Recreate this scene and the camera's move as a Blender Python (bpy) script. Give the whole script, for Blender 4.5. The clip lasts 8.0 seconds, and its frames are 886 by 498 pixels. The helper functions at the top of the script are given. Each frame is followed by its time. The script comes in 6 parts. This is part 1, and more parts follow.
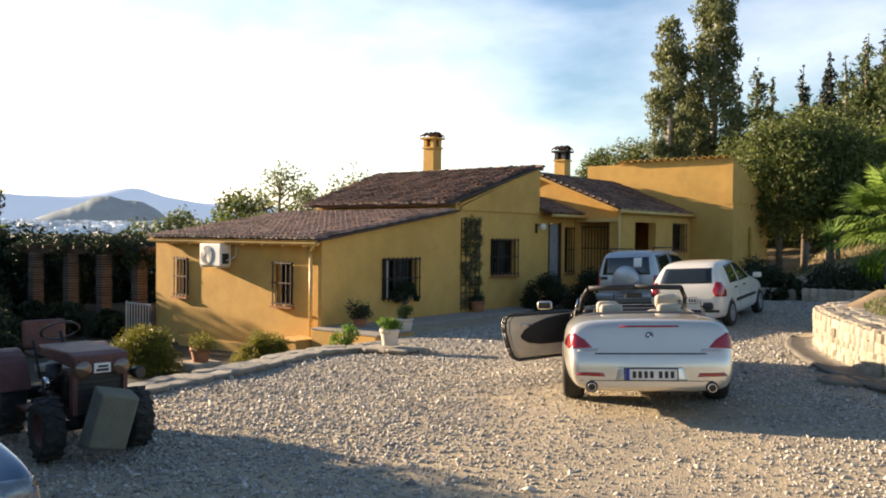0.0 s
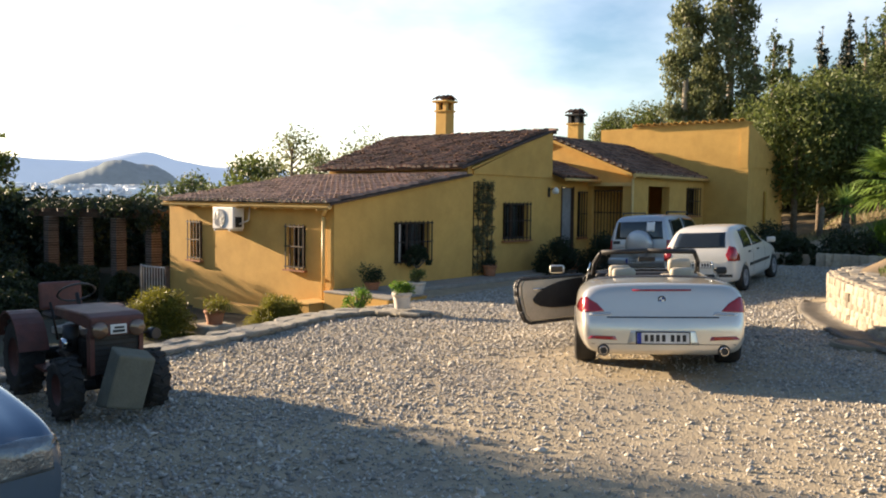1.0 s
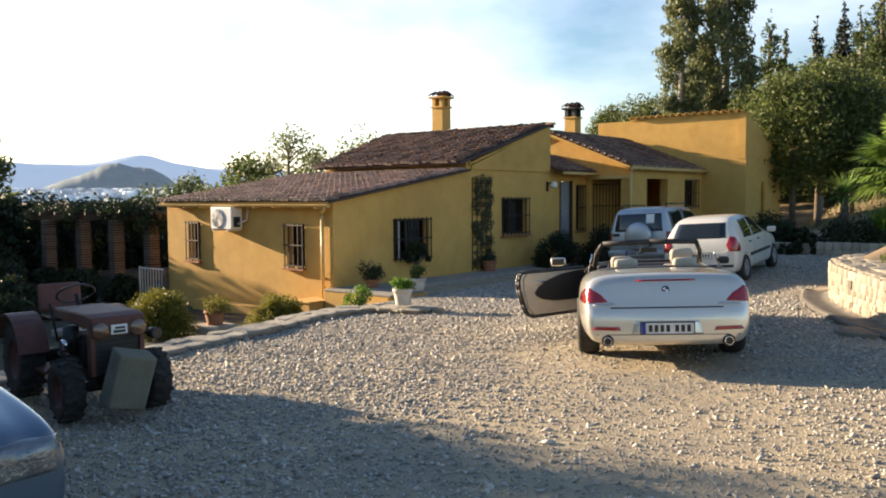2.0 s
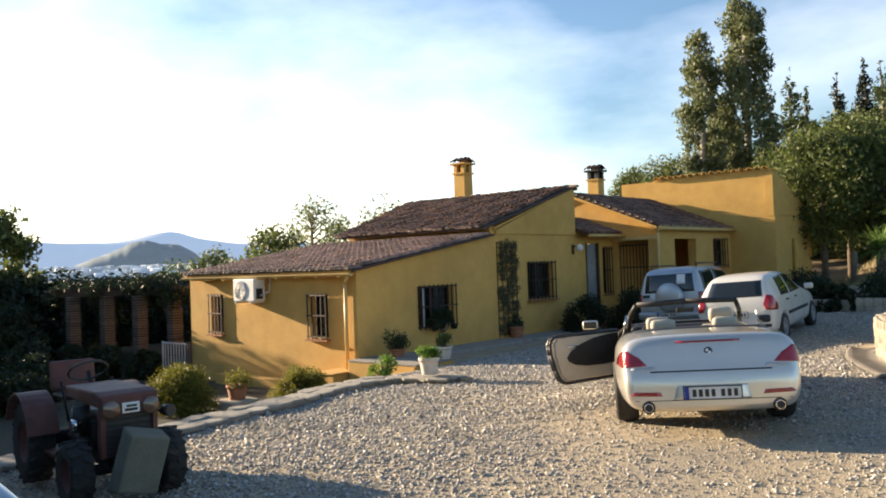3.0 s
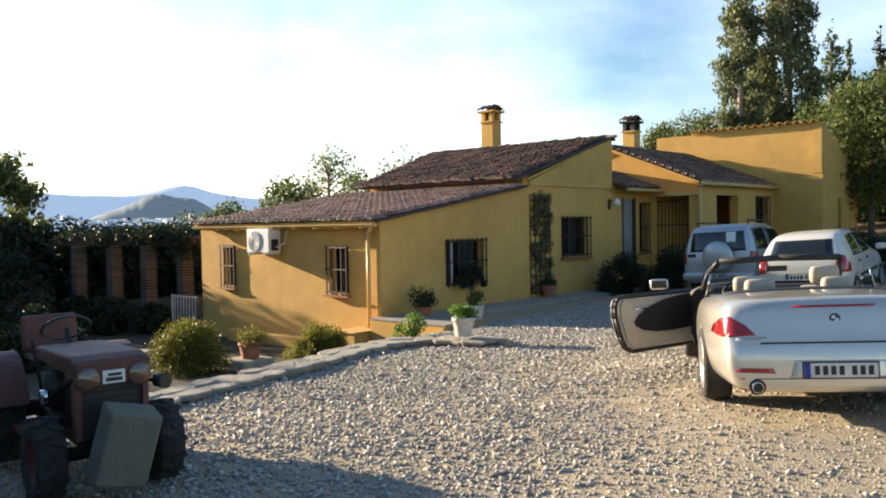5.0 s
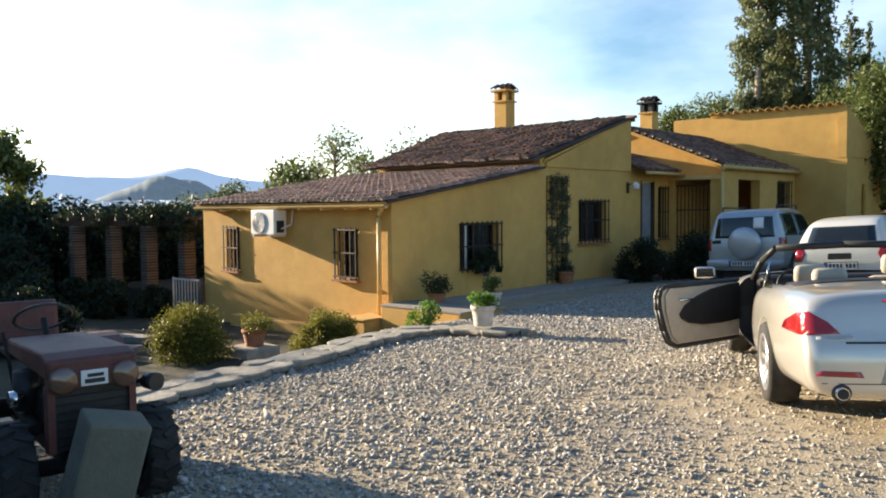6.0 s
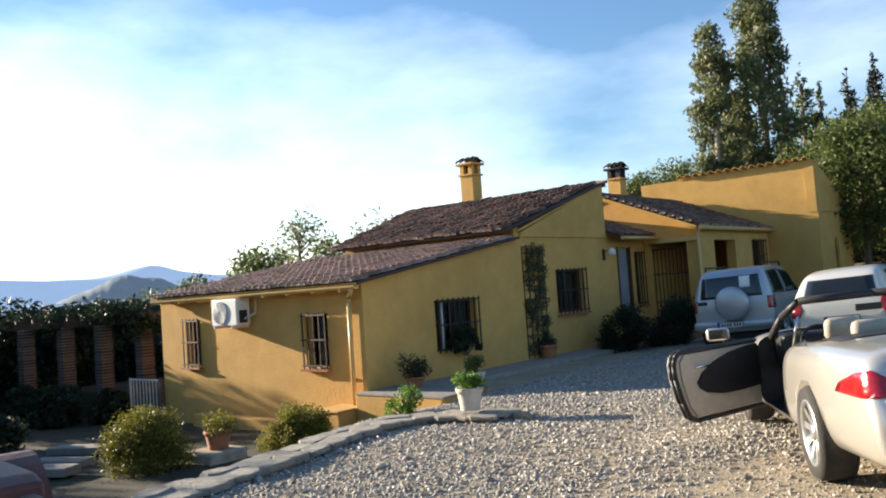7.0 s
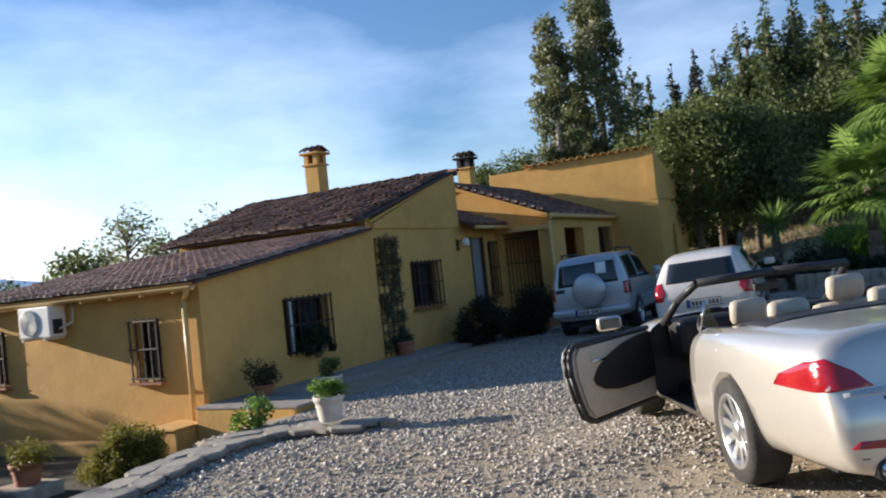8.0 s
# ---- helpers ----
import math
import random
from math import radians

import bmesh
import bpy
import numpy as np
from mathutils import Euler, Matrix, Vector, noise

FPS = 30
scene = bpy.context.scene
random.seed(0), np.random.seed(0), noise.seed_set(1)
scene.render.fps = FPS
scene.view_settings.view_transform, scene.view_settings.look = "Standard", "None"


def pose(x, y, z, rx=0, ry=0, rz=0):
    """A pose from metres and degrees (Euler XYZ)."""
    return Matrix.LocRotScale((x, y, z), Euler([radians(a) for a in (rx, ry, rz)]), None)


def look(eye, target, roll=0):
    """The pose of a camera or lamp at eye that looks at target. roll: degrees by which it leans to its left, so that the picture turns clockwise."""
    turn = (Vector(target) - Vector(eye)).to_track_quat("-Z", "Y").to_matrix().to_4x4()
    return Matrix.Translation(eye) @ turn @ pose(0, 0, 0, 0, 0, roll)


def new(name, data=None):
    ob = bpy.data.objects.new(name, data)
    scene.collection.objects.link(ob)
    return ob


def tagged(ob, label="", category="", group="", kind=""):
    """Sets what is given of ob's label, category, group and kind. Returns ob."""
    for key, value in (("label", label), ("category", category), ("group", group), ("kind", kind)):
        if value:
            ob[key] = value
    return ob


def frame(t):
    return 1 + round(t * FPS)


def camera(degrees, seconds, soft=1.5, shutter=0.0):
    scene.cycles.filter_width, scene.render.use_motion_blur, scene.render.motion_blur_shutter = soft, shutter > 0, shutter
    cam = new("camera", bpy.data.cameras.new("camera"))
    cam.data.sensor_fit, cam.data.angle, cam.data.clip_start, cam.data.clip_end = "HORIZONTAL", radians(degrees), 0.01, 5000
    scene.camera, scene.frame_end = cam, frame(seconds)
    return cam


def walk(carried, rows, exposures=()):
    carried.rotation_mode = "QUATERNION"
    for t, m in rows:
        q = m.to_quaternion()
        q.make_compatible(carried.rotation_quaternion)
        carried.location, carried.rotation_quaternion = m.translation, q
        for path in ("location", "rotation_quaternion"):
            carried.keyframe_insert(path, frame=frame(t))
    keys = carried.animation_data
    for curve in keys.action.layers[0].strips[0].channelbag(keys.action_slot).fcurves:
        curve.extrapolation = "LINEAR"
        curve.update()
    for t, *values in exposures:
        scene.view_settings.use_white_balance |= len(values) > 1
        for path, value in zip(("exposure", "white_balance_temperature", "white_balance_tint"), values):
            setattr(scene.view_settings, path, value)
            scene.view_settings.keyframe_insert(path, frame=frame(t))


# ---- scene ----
cam = camera(57.7, 8.0, soft=1.9, shutter=0.15)
PATH = [
    (0, (13.502, -12.699, 1.671), (12.258, -11.134, 1.639), 0.6),
    (0.5, (13.516, -12.701, 1.669), (12.266, -11.141, 1.603), 0.9),
    (1, (13.498, -12.702, 1.66), (12.233, -11.157, 1.539), 0.7),
    (1.2, (13.483, -12.695, 1.647), (12.213, -11.158, 1.492), 0.4),
    (2.3, (13.388, -12.66, 1.612), (12.117, -11.12, 1.502), -0.9),
    (2.5, (13.339, -12.627, 1.605), (12.023, -11.124, 1.52), -1.6),
    (3, (13.191, -12.407, 1.568), (11.884, -10.893, 1.611), -2.0),
    (3.5, (12.932, -12.192, 1.518), (11.696, -10.62, 1.494), 0.0),
    (4, (12.596, -12.031, 1.482), (11.474, -10.376, 1.428), -0.1),
    (4.5, (12.265, -11.746, 1.436), (11.002, -10.196, 1.415), -0.3),
    (4.7, (12.125, -11.636, 1.452), (10.796, -10.143, 1.393), -0.9),
    (5.8, (11.317, -11.143, 1.369), (9.98, -9.657, 1.308), -1.1),
    (6, (11.174, -11.017, 1.392), (9.835, -9.535, 1.294), -0.5),
    (6.5, (10.811, -10.749, 1.357), (9.494, -9.245, 1.304), -0.6),
    (7, (10.463, -10.395, 1.306), (9.19, -8.855, 1.407), -4.0),
    (7.5, (10.047, -9.953, 1.288), (8.863, -8.344, 1.375), -6.0),
    (8, (9.648, -9.589, 1.289), (8.695, -7.832, 1.346), -6.0),
]
walk(cam, [(t, look(eye, target, roll)) for t, eye, target, roll in PATH],
     exposures=[(0.0, 1.63, 7350, 18), (3.0, 1.6, 6950, 15), (4.7, 1.63, 6750, 13), (6.5, 1.57, 6350, 12), (7.0, 1.51, 6200, 13), (7.5, 1.51, 6000, 14), (8.0, 1.1, 5700, 16)])

# ---- world, sun ----
SUN_TO = Vector((1.0, 0.15, -0.24)).normalized()      # the way the sunlight goes
world = bpy.data.worlds.new("sky")
scene.world = world
world.use_nodes = True
wn, wl = world.node_tree.nodes, world.node_tree.links
wn.clear()
w_out = wn.new("ShaderNodeOutputWorld")
w_bg = wn.new("ShaderNodeBackground")
w_sky = wn.new("ShaderNodeTexSky")
w_sky.sky_type = "NISHITA"
w_sky.sun_disc = False
w_sky.sun_elevation = math.asin(-SUN_TO.z)
w_sky.sun_rotation = math.atan2(-SUN_TO.x, -SUN_TO.y)
w_sky.altitude = 300
w_sky.dust_density = 0.4
w_sky.air_density = 1.25
w_sky.ozone_density = 4.0
w_co = wn.new("ShaderNodeTexCoord")
w_map = wn.new("ShaderNodeMapping")
w_map.inputs["Scale"].default_value = (1.0, 1.0, 2.6)
w_noise = wn.new("ShaderNodeTexNoise")
w_noise.inputs["Scale"].default_value = 1.7
w_noise.inputs["Detail"].default_value = 7.0
w_noise.inputs["Roughness"].default_value = 0.52
w_ramp = wn.new("ShaderNodeValToRGB")
w_ramp.color_ramp.elements[0].position = 0.60
w_ramp.color_ramp.elements[1].position = 0.86
w_mix = wn.new("ShaderNodeMixRGB")
w_cloud = wn.new("ShaderNodeMixRGB")
w_cloud.blend_type = "ADD"
w_cloud.inputs[0].default_value = 1.0
w_cloud.inputs[2].default_value = (3.6, 3.5, 3.4, 1)
w_bg.inputs["Strength"].default_value = 0.077
wl.new(w_co.outputs["Generated"], w_map.inputs["Vector"])
wl.new(w_map.outputs["Vector"], w_noise.inputs["Vector"])
# thin bright cloud thickens towards the sun
w_dot = wn.new("ShaderNodeVectorMath")
w_dot.operation = "DOT_PRODUCT"
w_dot.inputs[1].default_value = (-0.98, -0.12, 0.0)
w_veil = wn.new("ShaderNodeMapRange")
w_veil.inputs["From Min"].default_value = 0.05
w_veil.inputs["From Max"].default_value = 0.80
w_veil.inputs["To Max"].default_value = 0.40
w_add = wn.new("ShaderNodeMath")
w_add.operation = "ADD"
wl.new(w_co.outputs["Generated"], w_dot.inputs[0])
wl.new(w_dot.outputs["Value"], w_veil.inputs["Value"])
# and thins out overhead
w_sep = wn.new("ShaderNodeSeparateXYZ")
w_low = wn.new("ShaderNodeMapRange")
w_low.inputs["From Min"].default_value = 0.10
w_low.inputs["From Max"].default_value = 0.42
w_low.inputs["To Min"].default_value = 1.0
w_low.inputs["To Max"].default_value = 0.0
w_mul = wn.new("ShaderNodeMath")
w_mul.operation = "MULTIPLY"
wl.new(w_co.outputs["Generated"], w_sep.inputs["Vector"])
wl.new(w_sep.outputs["Z"], w_low.inputs["Value"])
wl.new(w_veil.outputs["Result"], w_mul.inputs[0])
wl.new(w_low.outputs["Result"], w_mul.inputs[1])
wl.new(w_mul.outputs["Value"], w_add.inputs[0])
wl.new(w_noise.outputs["Fac"], w_add.inputs[1])
wl.new(w_add.outputs["Value"], w_ramp.inputs["Fac"])
wl.new(w_sky.outputs["Color"], w_cloud.inputs[1])
wl.new(w_sky.outputs["Color"], w_mix.inputs[1])
wl.new(w_cloud.outputs["Color"], w_mix.inputs[2])
wl.new(w_ramp.outputs["Color"], w_mix.inputs[0])
wl.new(w_mix.outputs["Color"], w_bg.inputs["Color"])
wl.new(w_bg.outputs["Background"], w_out.inputs["Surface"])

sun = new("sun", bpy.data.lights.new("sun", "SUN"))
sun.data.energy = 5.0
sun.data.angle = radians(0.6)
sun.data.color = (1.0, 0.85, 0.62)
sun.matrix_world = look((0, 0, 30), Vector((0, 0, 30)) + SUN_TO)

# ---- materials ----
def mat(name, color, color2=None, rough=0.8, metal=0.0, scale=6.0, detail=6.0, bump=0.15, bump_scale=40.0,
        island=0.0, rand=0.0, coat=0.0, stain=None, stain_amt=0.35, trans=0.0, ior=1.45, spec=0.5):
    """A surface with grain at two scales; island / rand: brightness spread from piece to piece."""
    m = bpy.data.materials.new(name)
    m.use_nodes = True
    n, l = m.node_tree.nodes, m.node_tree.links
    b = n["Principled BSDF"]
    b.inputs["Roughness"].default_value = rough
    b.inputs["Metallic"].default_value = metal
    b.inputs["IOR"].default_value = ior
    b.inputs["Specular IOR Level"].default_value = spec
    b.inputs["Coat Weight"].default_value = coat
    b.inputs["Coat Roughness"].default_value = 0.04
    b.inputs["Transmission Weight"].default_value = trans
    co = n.new("ShaderNodeTexCoord")
    c2 = color2 or tuple(0.7 * v for v in color)
    nz = n.new("ShaderNodeTexNoise")
    nz.inputs["Scale"].default_value = scale
    nz.inputs["Detail"].default_value = detail
    nz.inputs["Roughness"].default_value = 0.65
    l.new(co.outputs["Object"], nz.inputs["Vector"])
    mx = n.new("ShaderNodeMixRGB")
    mx.inputs[1].default_value = (*color, 1)
    mx.inputs[2].default_value = (*c2, 1)
    rp = n.new("ShaderNodeValToRGB")
    rp.color_ramp.elements[0].position, rp.color_ramp.elements[1].position = 0.35, 0.68
    l.new(nz.outputs["Fac"], rp.inputs["Fac"])
    l.new(rp.outputs["Color"], mx.inputs[0])
    last = mx.outputs["Color"]
    if stain:
        n2 = n.new("ShaderNodeTexNoise")
        n2.inputs["Scale"].default_value = scale * 0.22
        n2.inputs["Detail"].default_value = 8.0
        l.new(co.outputs["Object"], n2.inputs["Vector"])
        r2 = n.new("ShaderNodeValToRGB")
        r2.color_ramp.elements[0].position, r2.color_ramp.elements[1].position = 0.5, 0.75
        l.new(n2.outputs["Fac"], r2.inputs["Fac"])
        ml = n.new("ShaderNodeMath")
        ml.operation = "MULTIPLY"
        ml.inputs[1].default_value = stain_amt
        l.new(r2.outputs["Color"], ml.inputs[0])
        m2 = n.new("ShaderNodeMixRGB")
        m2.inputs[2].default_value = (*stain, 1)
        l.new(ml.outputs["Value"], m2.inputs[0])
        l.new(last, m2.inputs[1])
        last = m2.outputs["Color"]
    if island or rand:
        src = n.new("ShaderNodeNewGeometry").outputs["Random Per Island"] if island else n.new("ShaderNodeObjectInfo").outputs["Random"]
        mr = n.new("ShaderNodeMapRange")
        amt = island or rand
        mr.inputs["To Min"].default_value = 1 - amt
        mr.inputs["To Max"].default_value = 1 + amt
        l.new(src, mr.inputs["Value"])
        hs = n.new("ShaderNodeHueSaturation")
        l.new(mr.outputs["Result"], hs.inputs["Value"])
        l.new(last, hs.inputs["Color"])
        last = hs.outputs["Color"]
    l.new(last, b.inputs["Base Color"])
    if bump:
        n3 = n.new("ShaderNodeTexNoise")
        n3.inputs["Scale"].default_value = bump_scale
        n3.inputs["Detail"].default_value = 5.0
        l.new(co.outputs["Object"], n3.inputs["Vector"])
        bp = n.new("ShaderNodeBump")
        bp.inputs["Strength"].default_value = bump
        bp.inputs["Distance"].default_value = 0.02
        l.new(n3.outputs["Fac"], bp.inputs["Height"])
        l.new(bp.outputs["Normal"], b.inputs["Normal"])
    return m


def leaf_mat(name, color, color2, spread=0.35, through_light=0.35):
    m = mat(name, color, color2, rough=0.55, scale=0.7, bump=0.0, island=spread)
    n, l = m.node_tree.nodes, m.node_tree.links
    b = n["Principled BSDF"]
    tr = n.new("ShaderNodeBsdfTranslucent")
    src = b.inputs["Base Color"].links[0].from_socket
    l.new(src, tr.inputs["Color"])
    mix = n.new("ShaderNodeMixShader")
    mix.inputs[0].default_value = through_light
    l.new(b.outputs["BSDF"], mix.inputs[1])
    l.new(tr.outputs["BSDF"], mix.inputs[2])
    l.new(mix.outputs["Shader"], n["Material Output"].inputs["Surface"])
    return m


M = {
    "plaster": mat("yellow_plaster", (0.66, 0.39, 0.112), (0.57, 0.33, 0.09), 0.9, scale=2.2, bump=0.35, bump_scale=28, stain=(0.36, 0.22, 0.06), stain_amt=0.3),
    "plaster_dark": mat("ochre_trim", (0.50, 0.28, 0.05), None, 0.9, scale=4, bump=0.3),
    "tile": mat("clay_tile", (0.24, 0.125, 0.085), (0.085, 0.055, 0.042), 0.8, scale=6, bump=0.5, bump_scale=35, rand=0.55, stain=(0.19, 0.16, 0.095), stain_amt=0.7),
    "tile_stuff": mat("clay_tile_field", (0.24, 0.125, 0.085), (0.085, 0.055, 0.042), 0.8, scale=6, bump=0.5, bump_scale=35, island=0.55, stain=(0.19, 0.16, 0.095), stain_amt=0.7),
    "tile_pale": mat("pale_clay_tile", (0.36, 0.23, 0.18), (0.20, 0.125, 0.10), 0.75, scale=6, bump=0.5, bump_scale=35, rand=0.4, stain=(0.15, 0.12, 0.10), stain_amt=0.6),
    "tile_pale_stuff": mat("pale_clay_tile_field", (0.36, 0.23, 0.18), (0.20, 0.125, 0.10), 0.75, scale=6, bump=0.5, bump_scale=35, island=0.4, stain=(0.15, 0.12, 0.10), stain_amt=0.6),
    "tile_pan": mat("clay_pan", (0.10, 0.06, 0.042), (0.06, 0.042, 0.033), 0.9, scale=5, bump=0.4),
    "terracotta": mat("terracotta", (0.42, 0.17, 0.08), (0.30, 0.12, 0.06), 0.8, scale=8, bump=0.3, rand=0.15),
    "brick": mat("pillar_brick", (0.125, 0.088, 0.07), (0.085, 0.062, 0.05), 0.9, scale=9, bump=0.4, rand=0.3),
    "mortar": mat("mortar", (0.32, 0.27, 0.21), None, 0.95, scale=14, bump=0.5),
    "gutter": mat("cream_gutter", (0.66, 0.46, 0.18), (0.56, 0.38, 0.14), 0.45, scale=3, bump=0.03),
    "iron": mat("dark_iron", (0.035, 0.03, 0.028), (0.06, 0.04, 0.03), 0.55, 0.5, scale=12, bump=0.15),
    "wood": mat("dark_wood", (0.085, 0.042, 0.022), (0.05, 0.026, 0.014), 0.6, scale=7, bump=0.25),
    "white": mat("white_paint", (0.78, 0.77, 0.74), (0.70, 0.69, 0.66), 0.5, scale=4, bump=0.05),
    "pot_white": mat("weathered_white_clay", (0.56, 0.51, 0.44), (0.44, 0.40, 0.34), 0.8, scale=9, bump=0.3),
    "white_iron": mat("white_iron", (0.66, 0.66, 0.64), (0.5, 0.48, 0.44), 0.55, scale=8, bump=0.1),
    "grey_plastic": mat("grey_grille", (0.30, 0.31, 0.32), None, 0.5, scale=4, bump=0.05),
    "black": mat("black_plastic", (0.018, 0.018, 0.019), (0.03, 0.03, 0.03), 0.5, scale=8, bump=0.08),
    "rubber": mat("tyre_rubber", (0.022, 0.021, 0.02), (0.045, 0.042, 0.038), 0.85, scale=10, bump=0.3, bump_scale=60),
    "chrome": mat("chrome", (0.72, 0.72, 0.72), (0.6, 0.6, 0.6), 0.12, 1.0, bump=0.0),
    "alloy": mat("wheel_alloy", (0.62, 0.62, 0.61), (0.52, 0.52, 0.51), 0.3, 0.85, bump=0.02),
    "silver": mat("champagne_silver_paint", (0.71, 0.675, 0.60), (0.68, 0.645, 0.575), 0.28, 0.6, scale=3, bump=0.0, coat=0.9),
    "car_white": mat("white_car_paint", (0.64, 0.62, 0.57), (0.60, 0.58, 0.53), 0.35, 0.0, scale=2, bump=0.0, coat=0.7),
    "car_silver": mat("pale_silver_paint", (0.48, 0.50, 0.52), (0.42, 0.44, 0.46), 0.35, 0.55, scale=2, bump=0.0, coat=0.7),
    "car_blue": mat("blue_grey_paint", (0.10, 0.15, 0.21), (0.085, 0.13, 0.18), 0.3, 0.5, scale=2, bump=0.0, coat=0.8),
    "tint": mat("tinted_glass", (0.012, 0.015, 0.016), (0.016, 0.02, 0.02), 0.04, 0.0, bump=0.0, spec=0.9),
    "red_lens": mat("red_lens", (0.36, 0.008, 0.014), (0.26, 0.006, 0.01), 0.14, bump=0.1, bump_scale=120, coat=1.0),
    "amber": mat("dull_lamp_lens", (0.16, 0.085, 0.05), None, 0.15, bump=0.1, coat=1.0),
    "clear_lens": mat("clear_lens", (0.55, 0.56, 0.55), (0.35, 0.36, 0.36), 0.08, 0.4, scale=14, bump=0.2, coat=1.0),
    "lamp_glass": mat("headlamp_glass", (0.22, 0.24, 0.25), (0.10, 0.11, 0.12), 0.1, 0.6, scale=9, bump=0.3, bump_scale=60, coat=1.0),
    "leather": mat("cream_leather", (0.47, 0.41, 0.32), (0.40, 0.35, 0.27), 0.5, scale=12, bump=0.12, bump_scale=90),
    "dark_leather": mat("black_leather", (0.012, 0.011, 0.011), (0.02, 0.018, 0.017), 0.5, scale=10, bump=0.15),
    "plate_white": mat("plate_white", (0.72, 0.72, 0.70), None, 0.4, bump=0.0),
    "plate_blue": mat("plate_blue", (0.02, 0.05, 0.35), None, 0.4, bump=0.0),
    "emblem_blue": mat("emblem_blue", (0.03, 0.10, 0.32), None, 0.2, bump=0.0, coat=1.0),
    "rust_red": mat("faded_red_paint", (0.16, 0.05, 0.036), (0.09, 0.036, 0.028), 0.6, scale=7, bump=0.25, stain=(0.20, 0.14, 0.11), stain_amt=0.6),
    "grease": mat("greasy_iron", (0.018, 0.016, 0.015), (0.035, 0.028, 0.022), 0.6, 0.4, scale=10, bump=0.4),
    "concrete": mat("pale_concrete", (0.19, 0.18, 0.135), (0.14, 0.135, 0.10), 0.9, scale=6, bump=0.3, stain=(0.12, 0.115, 0.085), stain_amt=0.5),
    "stone": mat("pale_limestone", (0.40, 0.345, 0.265), (0.27, 0.235, 0.18), 0.9, scale=7, bump=0.6, bump_scale=22, rand=0.22, stain=(0.17, 0.15, 0.11), stain_amt=0.5),
    "kerb_stone": mat("grey_kerb_stone", (0.42, 0.38, 0.31), (0.25, 0.23, 0.19), 0.95, scale=4, bump=0.9, bump_scale=18, rand=0.12, stain=(0.14, 0.13, 0.10), stain_amt=0.5),
    "tile_end": mat("pale_mortar_plug", (0.50, 0.42, 0.32), (0.36, 0.28, 0.20), 0.95, scale=9, bump=0.4, rand=0.3),
    "curtain": mat("grey_blind", (0.40, 0.42, 0.44), (0.30, 0.32, 0.34), 0.8, scale=5, bump=0.1),
    "climber_leaf": leaf_mat("dull_climber_leaf", (0.15, 0.145, 0.08), (0.09, 0.09, 0.045), 0.45, 0.3),
    "paving": mat("grey_paving", (0.33, 0.30, 0.26), (0.24, 0.22, 0.19), 0.85, scale=5, bump=0.35, rand=0.15),
    "gravel": mat("gravel_stone", (0.47, 0.435, 0.38), (0.26, 0.245, 0.22), 0.8, scale=25, bump=0.2, island=0.42),
    "sand": mat("sand_ground", (0.43, 0.35, 0.235), (0.31, 0.255, 0.175), 0.95, scale=3, bump=0.9, bump_scale=55, stain=(0.21, 0.19, 0.165), stain_amt=0.8),
    "bark": mat("bark", (0.20, 0.16, 0.12), (0.11, 0.085, 0.06), 0.95, scale=9, bump=0.8, bump_scale=25),
    "pale_bark": mat("pale_bark", (0.42, 0.37, 0.31), (0.28, 0.23, 0.18), 0.85, scale=4, bump=0.4),
    "soil": mat("soil_bank", (0.25, 0.175, 0.10), (0.15, 0.11, 0.06), 0.95, scale=1.2, bump=0.9, bump_scale=9, stain=(0.12, 0.13, 0.05), stain_amt=0.6),
    "garden": mat("dark_garden_soil", (0.06, 0.05, 0.03), (0.035, 0.035, 0.02), 0.95, scale=2.0, bump=0.9, bump_scale=14, stain=(0.05, 0.06, 0.02), stain_amt=0.7),
    "valley": mat("valley_scrub", (0.075, 0.09, 0.04), (0.05, 0.065, 0.03), 0.95, scale=0.3, bump=0.5, bump_scale=3),
    "euc": leaf_mat("eucalyptus_leaf", (0.18, 0.20, 0.09), (0.12, 0.14, 0.06)),
    "conifer": leaf_mat("conifer_needle", (0.09, 0.125, 0.042), (0.06, 0.085, 0.028), 0.4, 0.35),
    "conifer_dark": leaf_mat("dark_conifer_needle", (0.016, 0.028, 0.016), (0.01, 0.02, 0.012), 0.3, 0.15),
    "broad": leaf_mat("broad_leaf", (0.125, 0.155, 0.04), (0.08, 0.105, 0.028), 0.45),
    "hedge": leaf_mat("hedge_leaf", (0.03, 0.045, 0.017), (0.018, 0.03, 0.01), 0.4, 0.25),
    "lime": leaf_mat("yellow_green_leaf", (0.21, 0.195, 0.028), (0.12, 0.12, 0.016), 0.4, 0.4),
    "fresh": leaf_mat("fresh_leaf", (0.13, 0.24, 0.025), (0.08, 0.16, 0.015), 0.35, 0.4),
    "palm": leaf_mat("palm_leaf", (0.20, 0.30, 0.06), (0.12, 0.20, 0.04), 0.35, 0.35),
    "grass": leaf_mat("grass_blade", (0.15, 0.19, 0.045), (0.09, 0.13, 0.025), 0.4, 0.35),
    "dry_grass": leaf_mat("dry_grass_blade", (0.30, 0.26, 0.13), (0.2, 0.2, 0.08), 0.3, 0.3),
    "red_leaf": leaf_mat("red_brown_leaf", (0.20, 0.06, 0.035), (0.12, 0.04, 0.025), 0.4, 0.3),
    # both hill colours have the blue-grey haze of distance mixed in
    "hill_far": mat("far_hill_haze", (0.60, 0.66, 0.74), (0.54, 0.61, 0.69), 1.0, scale=0.004, bump=0.0),
